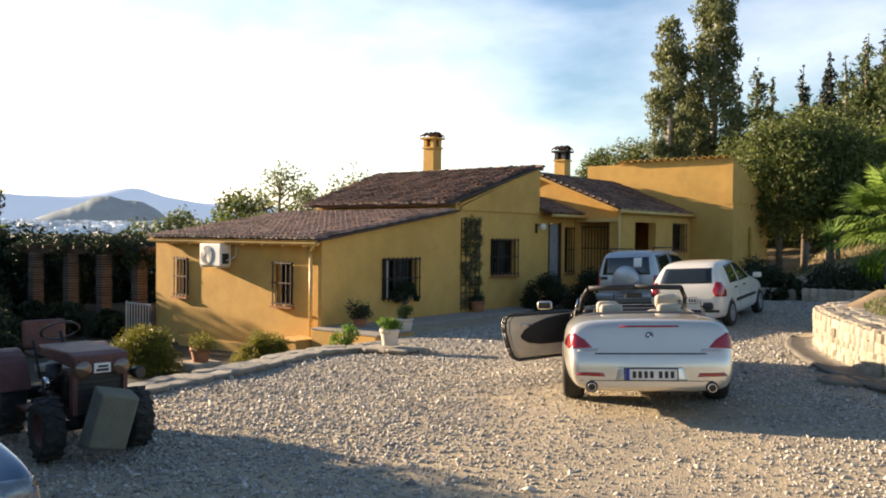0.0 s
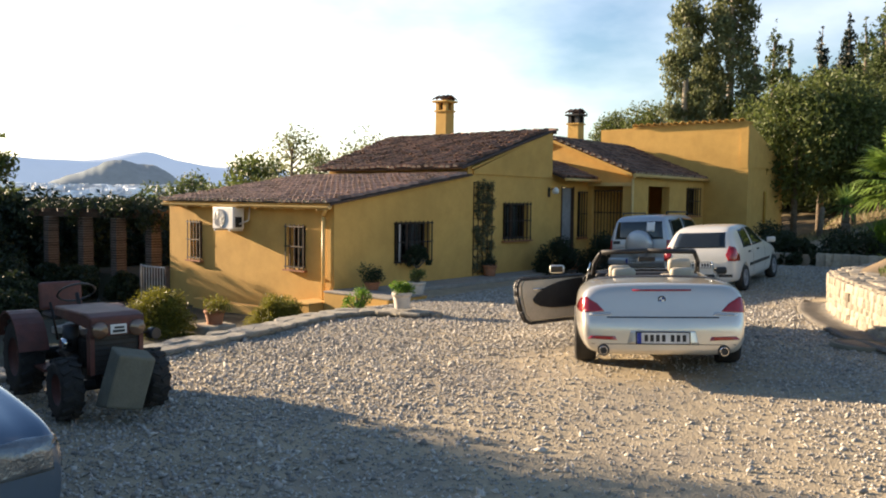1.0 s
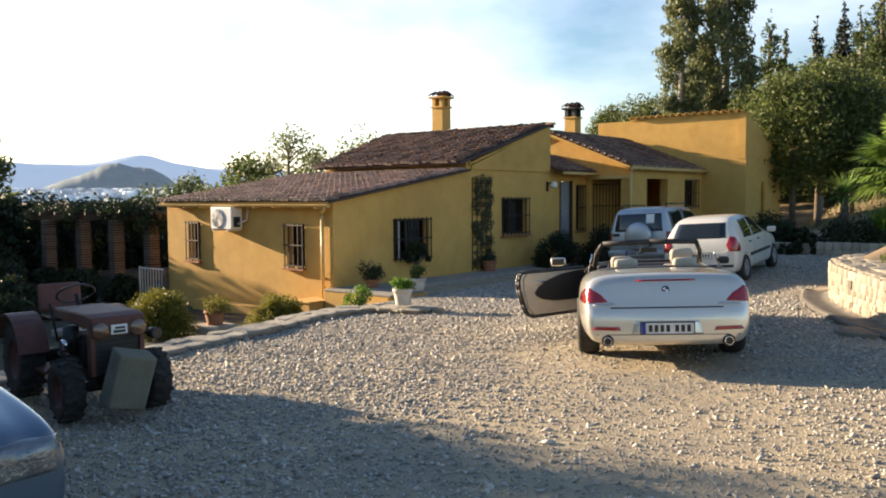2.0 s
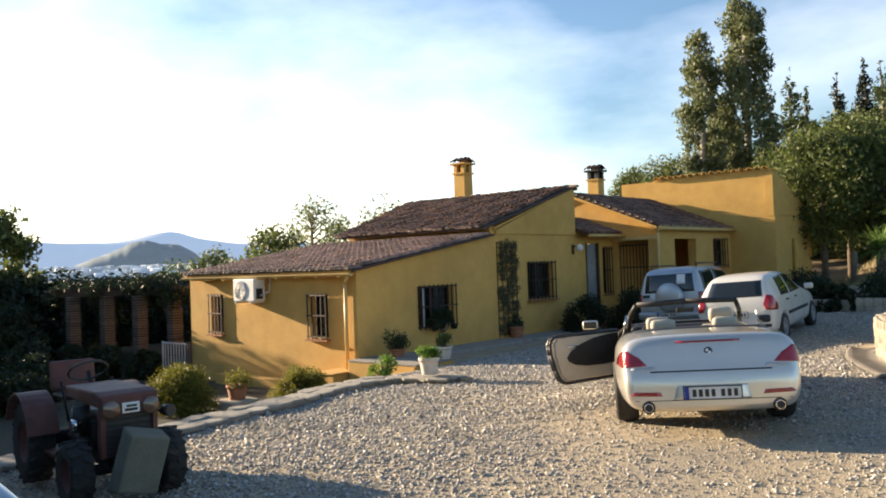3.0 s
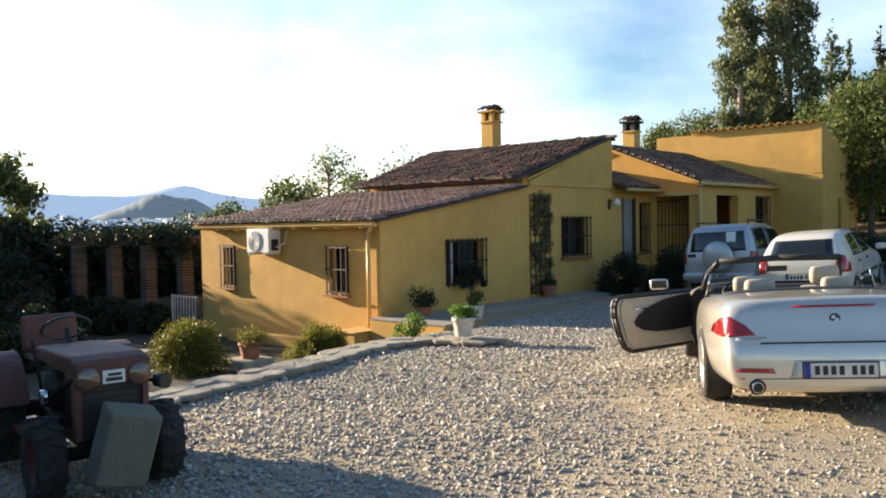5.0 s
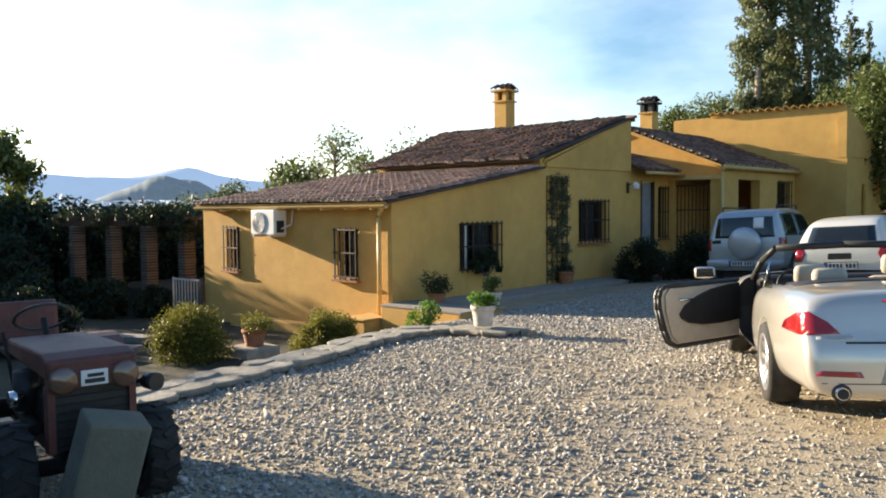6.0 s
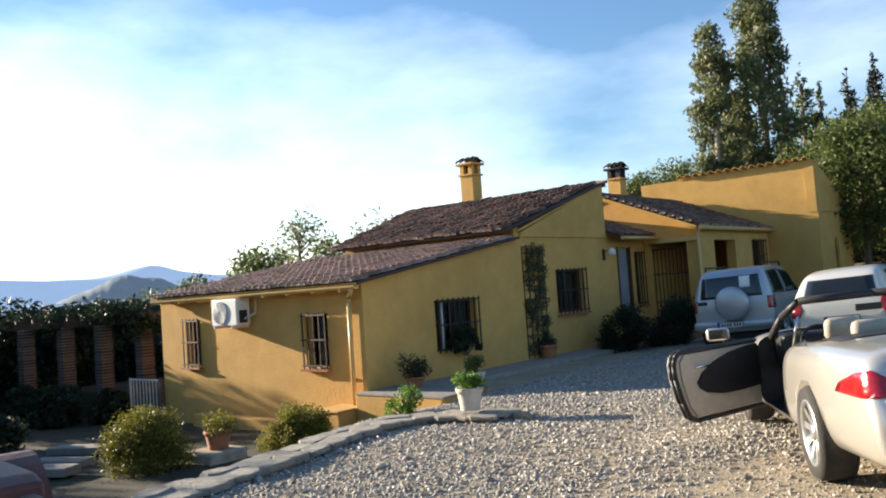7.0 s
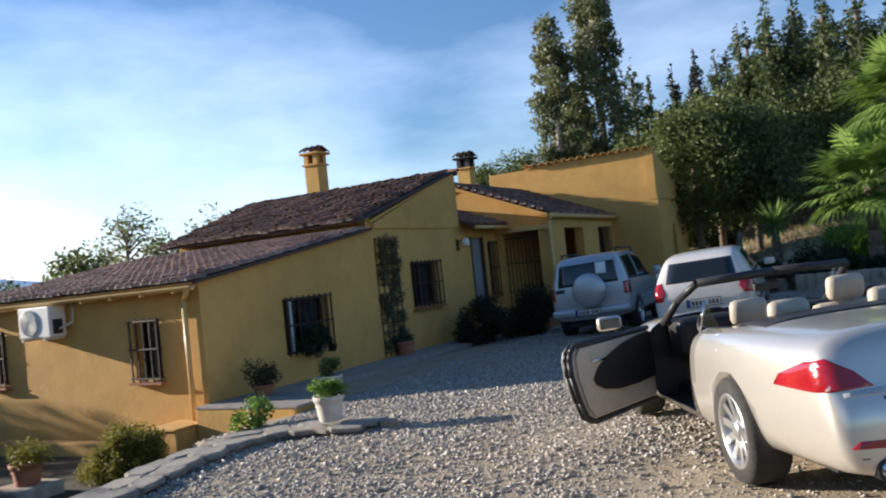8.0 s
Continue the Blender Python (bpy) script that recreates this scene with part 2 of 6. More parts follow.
    "hill_wood": mat("hazy_wooded_hill", (0.19, 0.24, 0.26), (0.13, 0.18, 0.20), 1.0, scale=0.03, bump=0.0, stain=(0.15, 0.19, 0.18), stain_amt=0.5),
    "town_white": mat("whitewash", (0.80, 0.82, 0.84), (0.66, 0.69, 0.74), 0.9, scale=0.02, bump=0.0, island=0.35),
}


# the far hills glow faintly, in place of daylight scattered in the air before them
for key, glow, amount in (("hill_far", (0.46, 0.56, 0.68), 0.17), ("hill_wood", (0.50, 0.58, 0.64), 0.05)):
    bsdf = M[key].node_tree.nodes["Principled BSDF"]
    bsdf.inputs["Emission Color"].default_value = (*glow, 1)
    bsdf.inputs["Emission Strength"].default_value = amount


# glass that lets light pass, for windscreens and panes
def glass_mat(name, tint, gloss=0.12):
    m = bpy.data.materials.new(name)
    m.use_nodes = True
    n, l = m.node_tree.nodes, m.node_tree.links
    n.clear()
    out = n.new("ShaderNodeOutputMaterial")
    tr, gl, mx = n.new("ShaderNodeBsdfTransparent"), n.new("ShaderNodeBsdfGlossy"), n.new("ShaderNodeMixShader")
    lw, pw, fr = n.new("ShaderNodeLayerWeight"), n.new("ShaderNodeMath"), n.new("ShaderNodeMath")
    lw.inputs["Blend"].default_value = 0.5
    pw.operation, fr.operation = "POWER", "MULTIPLY_ADD"
    pw.inputs[1].default_value = 4.0
    fr.inputs[1].default_value, fr.inputs[2].default_value = 0.7, 0.04
    l.new(lw.outputs["Facing"], pw.inputs[0])
    l.new(pw.outputs["Value"], fr.inputs[0])
    tr.inputs["Color"].default_value = (*tint, 1)
    gl.inputs["Roughness"].default_value = 0.03
    l.new(fr.outputs["Value"], mx.inputs[0])
    l.new(tr.outputs["BSDF"], mx.inputs[1])
    l.new(gl.outputs["BSDF"], mx.inputs[2])
    l.new(mx.outputs["Shader"], out.inputs["Surface"])
    return m


M["glass"] = glass_mat("clear_glass", (0.95, 0.97, 0.96))
M["pane"] = glass_mat("window_glass", (0.55, 0.58, 0.58))


# ---- building helpers ----
def finish(bm, smooth=False):
    me = bpy.data.meshes.new("mesh")
    if smooth:
        for f in bm.faces:
            f.smooth = True
    bm.normal_update()
    bm.to_mesh(me)
    bm.free()
    return me


def part(name, bm, material, parent, label="", smooth=False, at=None):
    me = bm if isinstance(bm, bpy.types.Mesh) else finish(bm, smooth)
    if not me.materials:
        me.materials.append(M[material])
    ob = new(name, me)
    ob.parent = parent
    if at is not None:
        ob.matrix_basis = at
    if label:
        tagged(ob, label=label)
    return ob


def thing(name, label, category, m=None, group="", kind=""):
    ob = new(name)
    ob.empty_display_size = 0.2
    if m is not None:
        ob.matrix_basis = m
    return tagged(ob, label, category, group, kind)


def single(name, bm, material, label, category="", m=None, group="", kind="", smooth=False):
    ob = part(name, bm, material, None, smooth=smooth, at=m)
    return tagged(ob, label, category, group, kind)


def box(bm, x0, x1, y0, y1, z0, z1, bevel=0.0, m=None):
    vs = [bm.verts.new((x, y, z)) for z in (z0, z1) for x, y in ((x0, y0), (x1, y0), (x1, y1), (x0, y1))]
    fs = [bm.faces.new([vs[i] for i in q]) for q in ((3, 2, 1, 0), (4, 5, 6, 7), (0, 1, 5, 4), (1, 2, 6, 5), (2, 3, 7, 6), (3, 0, 4, 7))]
    if bevel:
        es = list({e for f in fs for e in f.edges})
        r = bmesh.ops.bevel(bm, geom=es, offset=bevel, segments=2, affect="EDGES", profile=0.5)
        vs = list({v for f in r["faces"] for v in f.verts} | {v for v in vs if v.is_valid})
    if m is not None:
        bmesh.ops.transform(bm, matrix=m, verts=[v for v in vs if v.is_valid])
    return bm


def boxm(x0, x1, y0, y1, z0, z1, bevel=0.0):
    return box(bmesh.new(), x0, x1, y0, y1, z0, z1, bevel)


def tube(bm, p0, p1, r0, r1=None, seg=10, caps=True):
    """A tapered round bar between two points."""
    r1 = r0 if r1 is None else r1
    p0, p1 = Vector(p0), Vector(p1)
    q = (p1 - p0).to_track_quat("Z", "Y")
    rings = []
    for p, r in ((p0, r0), (p1, r1)):
        rings.append([bm.verts.new(p + q @ Vector((r * math.cos(a), r * math.sin(a), 0))) for a in (2 * math.pi * i / seg for i in range(seg))])
    for i in range(seg):
        j = (i + 1) % seg
        f = bm.faces.new((rings[0][i], rings[0][j], rings[1][j], rings[1][i]))
        f.smooth = True
    if caps:
        bm.faces.new(rings[0][::-1])
        bm.faces.new(rings[1])
    return bm


def tubem(p0, p1, r0, r1=None, seg=10):
    return tube(bmesh.new(), p0, p1, r0, r1, seg)


def turned(bm, profile, seg=20, m=None, cap=True):
    """A turned shape about z from (radius, height) pairs."""
    rings = []
    for r, z in profile:
        rings.append([bm.verts.new((r * math.cos(a), r * math.sin(a), z)) for a in (2 * math.pi * i / seg for i in range(seg))])
    for a, b in zip(rings, rings[1:]):
        for i in range(seg):
            j = (i + 1) % seg
            f = bm.faces.new((a[i], a[j], b[j], b[i]))
            f.smooth = True
    if cap:
        bm.faces.new(rings[0][::-1])
        bm.faces.new(rings[-1])
    if m is not None:
        bmesh.ops.transform(bm, matrix=m, verts=[v for r in rings for v in r])
    return bm


def prism(bm, pts, d):
    """A flat polygon of 3D points, drawn out along d."""
    d = Vector(d)
    a = [bm.verts.new(p) for p in pts]
    b = [bm.verts.new(Vector(p) + d) for p in pts]
    n = len(a)
    bm.faces.new(a[::-1])
    bm.faces.new(b)
    for i in range(n):
        bm.faces.new((a[i], a[(i + 1) % n], b[(i + 1) % n], b[i]))
    bmesh.ops.recalc_face_normals(bm, faces=bm.faces)
    return bm


def raw(verts, faces, smooth=False):
    me = bpy.data.meshes.new("mesh")
    me.from_pydata(verts, [], faces)
    if smooth:
        me.polygons.foreach_set("use_smooth", [True] * len(me.polygons))
    me.update()
    return me


def quads_mesh(v):
    """A mesh of loose quads from an (n, 4, 3) array."""
    n = len(v)
    me = bpy.data.meshes.new("mesh")
    me.vertices.add(4 * n)
    me.vertices.foreach_set("co", np.ascontiguousarray(v, dtype=np.float32).ravel())
    me.loops.add(4 * n)
    me.loops.foreach_set("vertex_index", np.arange(4 * n, dtype=np.int32))
    me.polygons.add(n)
    me.polygons.foreach_set("loop_start", np.arange(0, 4 * n, 4, dtype=np.int32))
    me.polygons.foreach_set("loop_total", np.full(n, 4, dtype=np.int32))
    me.update(calc_edges=True)
    return me


# ---- ground ----
def step01(v):
    v = min(1.0, max(0.0, v))
    return v * v * (3 - 2 * v)


KERB = [(4.20, -2.08), (3.74, -2.07), (3.26, -2.20), (2.96, -2.61), (2.96, -3.03), (3.15, -3.86), (3.45, -4.78), (3.73, -6.0), (3.96, -6.79), (4.10, -7.47), (4.15, -10.1), (3.8, -13.0), (3.3, -21.0)]


def kerb_x(y):
    """The edge of the drive, by y: the garden lies lower on its -x side."""
    if y > -1.6:
        return -9e9 if y > 0.2 else 0.9
    if y > -2.61:
        return 0.9 + 2.06 * (-1.6 - y) / 1.01
    for (xa, ya), (xb, yb) in zip(KERB[3:], KERB[4:]):
        if yb <= y <= ya:
            return xa + (xb - xa) * (y - ya) / (yb - ya)
    return 3.3


def drive_z(x, y):
    z = -0.57 + 0.04 * max(-4.0, min(x, 30.0)) + 0.05 * max(0.0, min(y, 9.2) - 1.6) * step01((x - 4.6) / 2.4)
    return z - 0.14 * step01((1.6 - y) / 2.5) * step01((2.6 - x) / 1.5)


def ground_z(x, y):
    z = drive_z(x, y)
    if y < 0.4:
        k = step01((kerb_x(y) + 0.15 - x) / 0.25)
        low = -1.18 - 0.02 * max(0, -x) if x > -20 else -1.6
        z = z * (1 - k) + low * k
    # the bank behind the stone wall and the hill beyond the house
    z += 0.62 * step01((x - wall_x(y)) / 0.3) if y < 6 else 0.0
    z += 0.075 * max(0.0, min(y, 26.0) - 10.5) * step01((x - 3.4) / 1.2)
    up = (y - 21.5 + 0.35 * (6 - x)) if x > 3.6 else (y - 24.5)
    z += 6.5 * step01(up / 34.0) * step01((x + 25) / 20.0) + 9 * step01((y - 55) / 90.0) * step01((x + 25) / 30.0)
    far = step01((-10 - x) / 70.0) * step01((70 - y * 0.5) / 40)
    z -= 16 * far
    return z


WALL = [(9.95, 5.2), (9.82, 2.85), (10.05, 1.91), (10.6, 0.6), (11.36, -0.85), (12.35, -2.2), (14.2, -3.85), (17.0, -5.2), (25.0, -7.0)]


def wall_x(y):
    if y > WALL[0][1]:
        return WALL[0][0]
    for (xa, ya), (xb, yb) in zip(WALL, WALL[1:]):
        if yb <= y <= ya:
            return xa + (xb - xa) * (y - ya) / (yb - ya)
    return 9e9


def spaced(n, near, far, mid):
    u = np.linspace(-1, 1, n)
    k = 6.2
    s = np.sinh(k * u) / np.sinh(k)
    return mid + near * u * 0 + far * s


gx = sorted(set(np.round(np.concatenate([np.arange(-8, 16.01, 0.25), np.arange(-40, 45, 2.0), np.sign(spaced(60, 0, 1, 0)) * 45 + spaced(60, 0, 4000, 0)]), 2)))
gy = sorted(set(np.round(np.concatenate([np.arange(-15, 9.01, 0.25), np.arange(-40, 61, 2.0), np.sign(spaced(60, 0, 1, 0)) * 60 + spaced(60, 0, 4000, 0)]), 2)))
gv, gf = [], []
for y in gy:
    for x in gx:
        z = ground_z(float(x), float(y))
        near = 1.0 if abs(x) < 40 and abs(y) < 60 else 0.0
        z += near * 0.03 * noise.noise((x * 0.6, y * 0.6, 0.0))
        gv.append((float(x), float(y), z))
nx = len(gx)
for j in range(len(gy) - 1):
    for i in range(nx - 1):
        a = j * nx + i
        gf.append((a, a + 1, a + nx + 1, a + nx))
ground_me = raw(gv, gf, True)
ground_me.materials.append(M["sand"])
ground_me.materials.append(M["soil"])
ground_me.materials.append(M["garden"])
ground_me.materials.append(M["valley"])
for p in ground_me.polygons:
    c = p.center
    if c.y > 19 or c.x < kerb_x(c.y) or c.x > wall_x(c.y) or c.x < -7:
        p.material_index = 1
    if c.y < 18 and c.x < min(kerb_x(c.y), 3.4) or c.x < -6.5:
        p.material_index = 2 if c.x > -16 and abs(c.y) < 20 else 3
ground = new("ground", ground_me)
tagged(ground, "gravel and sand drive with earth banks beyond it", "ground", kind="structure")

# ---- house ----
house = thing("house", "low yellow plastered farmhouse with clay tile roofs and barred windows", "house", kind="")


def wall_panel(name, axis, at, thick, a0, a1, z0, z1, holes, parent=house, material="plaster"):
    """An upright wall with openings. axis 'x': the plane x = at, running along y; its outer face lies at `at`, the thickness goes to -x (or +y for axis 'y')."""
    cuts_a = sorted({a0, a1, *[v for h in holes for v in h[:2]]})
    cuts_z = sorted({z0, z1, *[v for h in holes for v in h[2:]]})
    bm = bmesh.new()

    def pt(a, z, d):
        return (at - d, a, z) if axis == "x" else (a, at + d, z)

    def solid(i, j):
        if not (0 <= i < len(cuts_a) - 1 and 0 <= j < len(cuts_z) - 1):
            return False
        a, z = (cuts_a[i] + cuts_a[i + 1]) / 2, (cuts_z[j] + cuts_z[j + 1]) / 2
        return not any(h[0] < a < h[1] and h[2] < z < h[3] for h in holes)

    vs = {}

    def v(a, z, d):
        k = (round(a, 4), round(z, 4), d)
        if k not in vs:
            vs[k] = bm.verts.new(pt(a, z, d))
        return vs[k]

    for i in range(len(cuts_a) - 1):
        for j in range(len(cuts_z) - 1):
            if not solid(i, j):
                continue
            a, b, c, d = cuts_a[i], cuts_a[i + 1], cuts_z[j], cuts_z[j + 1]
            bm.faces.new((v(a, c, 0), v(b, c, 0), v(b, d, 0), v(a, d, 0)))
            bm.faces.new((v(a, d, thick), v(b, d, thick), v(b, c, thick), v(a, c, thick)))
            for (di, dj), (p, q) in (((-1, 0), ((a, d), (a, c))), ((1, 0), ((b, c), (b, d))), ((0, -1), ((a, c), (b, c))), ((0, 1), ((b, d), (a, d)))):
                if not solid(i + di, j + dj):
                    bm.faces.new((v(*p, 0), v(*p, thick), v(*q, thick), v(*q, 0)))
    bmesh.ops.recalc_face_normals(bm, faces=bm.faces)
    return part(name, bm, material, parent)


END_Y = -0.13
WIN_A = (-5.72, -5.14, 0.0, 1.02)
WIN_B = (-1.62, -0.97, 0.0, 1.02)
WIN_C = (1.88, 3.24, 0.07, 1.10)
WIN_D = (6.52, 7.88, 0.53, 1.60)
wall_panel("wall", "y", END_Y, 0.35, -6.70, -0.35, -1.7, 1.56, [WIN_A, WIN_B])
wall_panel("wall", "x", 0.0, 0.35, END_Y, 5.14, -1.7, 1.52, [WIN_C])
part("wall", prism(bmesh.new(), [(0, END_Y, 1.52), (0, 5.14, 1.52), (0, 5.14, 2.40), (0, END_Y, 1.54)], (-0.35, 0, 0)), "plaster", house)
wall_panel("wall", "x", 0.0, 0.35, 5.14, 9.15, -1.3, 2.40, [WIN_D])
part("wall", prism(bmesh.new(), [(0.045, 5.05, 2.40), (0.045, 9.12, 2.40), (0.045, 9.12, 3.86), (0.045, 5.05, 2.50)], (-0.39, 0, 0)), "plaster", house)
wall_panel("wall", "x", -6.10, 0.35, 0.35, 9.3, -2.0, 1.62, [])
part("wall", prism(bmesh.new(), [(-6.1, 0.35, 1.62), (-6.1, 9.3, 1.62), (-6.1, 9.3, 3.5), (-6.1, 5.2, 2.3)], (-0.35, 0, 0)), "plaster", house)
wall_panel("wall", "y", 4.85, 0.2, -5.6, -0.02, 1.9, 2.62, [])
wall_panel("wall", "y", 21.7, 0.28, -2.9, 2.88, -1.0, 3.05, [])
wall_panel("wall", "x", -6.10, 0.35, 9.3, 17.6, -2.0, 2.5, [])
# entrance recess
DOOR = (9.82, 10.55, -0.32, 2.13)
SIDE_WIN = (10.84, 11.34, 0.5, 2.0)
wall_panel("wall", "x", -0.02, 0.3, 9.15, 11.5, -1.0, 2.5, [DOOR, SIDE_WIN])
part("wall", prism(bmesh.new(), [(-1.75, 11.5, 2.2), (1.62, 11.5, 2.2), (1.62, 11.5, 2.58), (-1.75, 11.5, 3.86)], (0, 0.28, 0)), "plaster", house)
wall_panel("wall", "y", 11.5, 0.28, -0.02, 0.16, -0.7, 2.2, [])
wall_panel("pillar", "y", 11.48, 0.30, 1.29, 1.64, -0.7, 2.2, [])
part("beam", boxm(0.05, 1.68, 11.38, 11.5, 2.2, 2.31), "gutter", house)
wall_panel("wall", "x", 1.60, 0.28, 11.78, 17.6, -0.7, 2.58, [(12.75, 14.45, -0.3, 2.22), (15.95, 17.1, 1.22, 2.22)])
wall_panel("wall", "x", -0.6, 0.2, 11.78, 17.6, -0.7, 3.0, [])
part("porch_floor", boxm(-0.6, 1.6, 9.2, 17.6, -0.5, -0.30), "terracotta", house)
# tall end block
wall_panel("wall", "y", 17.6, 0.3, -2.85, 3.26, -1.0, 4.66, [])
part("wall", prism(bmesh.new(), [(3.2, 17.9, -1.0), (3.2, 22.0, -1.0), (3.2, 22.0, 3.15), (3.2, 17.9, 3.15)], (-0.3, 0, 0)), "plaster", house)
part("wall", prism(bmesh.new(), [(3.24, 17.58, 3.0), (3.24, 22.0, 3.15), (3.24, 22.02, 3.3), (3.24, 17.58, 4.72)], (-0.3, 0, 0)), "plaster", house)
part("roof", prism(bmesh.new(), [(-2.9, 17.7, 4.4), (-2.9, 22.0, 3.5), (-2.9, 22.0, 3.4), (-2.9, 17.7, 4.3)], (5.9, 0, 0)), "tile_pan", house)
part("downpipe", tubem((3.27, 19.6, 0.2), (3.27, 19.6, 2.15), 0.05), "plaster_dark", house)

# roofs: a closed deck, and barrel tiles on it
TILE_L, TILE_P = 0.40, 0.205


def tile_mesh():
    vs, fs = [], []
    seg = 6
    for r_in, (s0, s1) in ((0.0, (0.098, 0.078)), (0.016, (0.098, 0.078))):
        for v, r in ((0.0, s0), (TILE_L + 0.05, s1)):
            for i in range(seg + 1):
                a = math.pi * i / seg
                vs.append(((r - r_in) * math.cos(a), v, (r - r_in) * math.sin(a) * 0.85 + (0.022 if v == 0 else 0.0)))
    n = seg + 1
    for i in range(seg):
        fs += [(i, i + 1, n + i + 1, n + i)[::-1], (2 * n + i, 2 * n + i + 1, 3 * n + i + 1, 3 * n + i), (i, i + 1, 2 * n + i + 1, 2 * n + i)]
    me = raw(vs, fs, True)
    me.materials.append(M["tile"])
    return me, vs, fs


TILE, TILE_V, TILE_F = tile_mesh()
PALE_TILE = TILE.copy()
PALE_TILE.materials[0] = M["tile_pale"]
CAP_TILE = TILE.copy()
CAP_TILE.materials[0] = M["plaster"]
# the mortar that closes a tile's lower end
ends = [(0.08 * math.cos(math.pi * i / 6), 0.068 * math.sin(math.pi * i / 6) + 0.02) for i in range(7)]
PLUG = finish(prism(bmesh.new(), [(x, 0.012, z) for x, z in ends], (0, 0.03, 0)))
PLUG.materials.append(M["tile_end"])


def tiled_roof(eave0, eave1, up, length, keep=None, pieces=300, deck_lip=0.0, kind_="tile", rough=1.0):
    """A roof plane: its eave from eave0 to eave1, rising along `up` for `length`."""
    e0, e1 = Vector(eave0), Vector(eave1)
    u, w = (e1 - e0).normalized(), Vector(up).normalized()
    nrm = u.cross(w).normalized()
    wide = (e1 - e0).length
    bm = bmesh.new()
    corners = [e0 - w * deck_lip, e1 - w * deck_lip, e1 + w * length, e0 + w * length]
    if keep:
        corners[3] = e0 + w * length + u * keep(length)
        corners[0] = e0 + u * keep(0)
    prism(bm, [p - nrm * 0.05 for p in corners], nrm * 0.05)
    roof = part("roof", bm, "tile_pan", house, "weathered brown clay barrel tile roof")
    base = Matrix((u.to_4d(), w.to_4d(), nrm.to_4d(), (0, 0, 0, 1))).transposed()
    for k in range(3):
        base[3][k] = 0
    rng = random.Random(7)
    rest_v, rest_f, made = [], [], 0
    rows, cols = int(length / TILE_L) + 1, int(wide / TILE_P)
    for r in range(rows):
        for c in range(cols):
            a, b = (c + 0.5) * TILE_P, r * TILE_L - 0.06
            if keep and a < keep(b) or b + TILE_L > length + 0.15:
                continue
            p = e0 + u * (a + rough * rng.uniform(-0.008, 0.008)) + w * (b + rough * rng.uniform(-0.02, 0.02)) + nrm * rough * rng.uniform(0.0, 0.014)
            m = Matrix.Translation(p) @ base @ Matrix.Rotation(rough * rng.uniform(-0.03, 0.03), 4, "Z") @ Matrix.Rotation(rough * rng.uniform(-0.015, 0.015), 4, "X")
            if b < 0.2 and pieces > 200:
                part("tile_plug", PLUG, "tile_end", roof, at=m)
            if made < pieces:
                part("roof_tile", PALE_TILE if kind_ == "tile_pale" else TILE, kind_, roof, at=m)
                made += 1
            else:
                n0 = len(rest_v)
                rest_v += [tuple(m @ Vector(v)) for v in TILE_V]
                rest_f += [tuple(n0 + i for i in f) for f in TILE_F]
    if rest_v:
        tagged(part("roof_tile_field", raw(rest_v, rest_f, True), kind_ + "_stuff", roof), kind="stuff")
    return roof


tiled_roof((-6.7, -0.36, 1.56), (0.14, -0.36, 1.56), (0, 5.5, 0.88), 5.28, kind_="tile_pale")
tiled_roof((-7.0, 4.45, 2.56), (0.12, 4.45, 2.56), (0, 4.75, 1.37), 4.85, keep=lambda b: 1.25 * max(0.0, 1 - b / 4.85), rough=2.2)
tiled_roof((1.72, 11.30, 2.60), (1.72, 17.58, 2.60), (-3.2, 0, 1.27), 3.5, pieces=250)
tiled_roof((0.46, 9.16, 2.42), (0.46, 11.34, 2.42), (-1.4, 0, 0.53), 1.45, pieces=60)
part("roof", prism(bmesh.new(), [(-7.0, 9.1, 3.80), (-7.0, 13.6, 2.5), (-7.0, 13.6, 2.4), (-7.0, 9.1, 3.7)], (5.6, 0, 0)), "tile_pan", house)
part("roof", prism(bmesh.new(), [(-1.55, 11.4, 3.83), (-6.3, 11.4, 2.3), (-6.3, 11.4, 2.2), (-1.55, 11.4, 3.73)], (0, 6.2, 0)), "tile_pan", house)
# ridge, rake and wall cap tiles
ridge = part("ridge", boxm(-7.0, 0.1, 9.08, 9.24, 3.78, 3.90), "tile_pan", house)
for i in range(17):
    part("ridge_tile", TILE, "tile", ridge, at=pose(-7.0 + i * 0.42, 9.16, 3.88, 0, 0, -90))
part("rake_board", prism(bmesh.new(), [(1.70, 11.28, 2.50), (1.70, 11.28, 2.60), (-1.6, 11.28, 3.91), (-1.6, 11.28, 3.81)], (0, 0.22, 0)), "plaster", house)
for i in range(13):
    f = (i + 0.5) / 13
    x = 1.65 - 3.2 * f
    part("rake_tile", TILE, "tile", house, at=pose(x, 11.18, 2.66 + 1.27 * f, 0, 0, 0))
    part("tile_plug", PLUG, "tile_end", house, at=pose(x, 11.18, 2.66 + 1.27 * f, 0, 0, 0))
cap = part("wall_cap", boxm(-1.4, 3.30, 17.56, 17.92, 4.66, 4.70), "plaster", house)
for i in range(16):
    part("cap_tile", CAP_TILE, "plaster", cap, at=pose(-1.25 + i * 0.285, 17.42, 4.705, 0, 0, 0) @ Matrix.Diagonal((1.1, 1.2, 1.15, 1)))
part("gable_cap", prism(bmesh.new(), [(0.05, 4.95, 2.51), (0.05, 9.2, 3.86), (0.05, 9.2, 3.90), (0.05, 4.95, 2.57)], (-0.2, 0, 0)), "plaster", house)

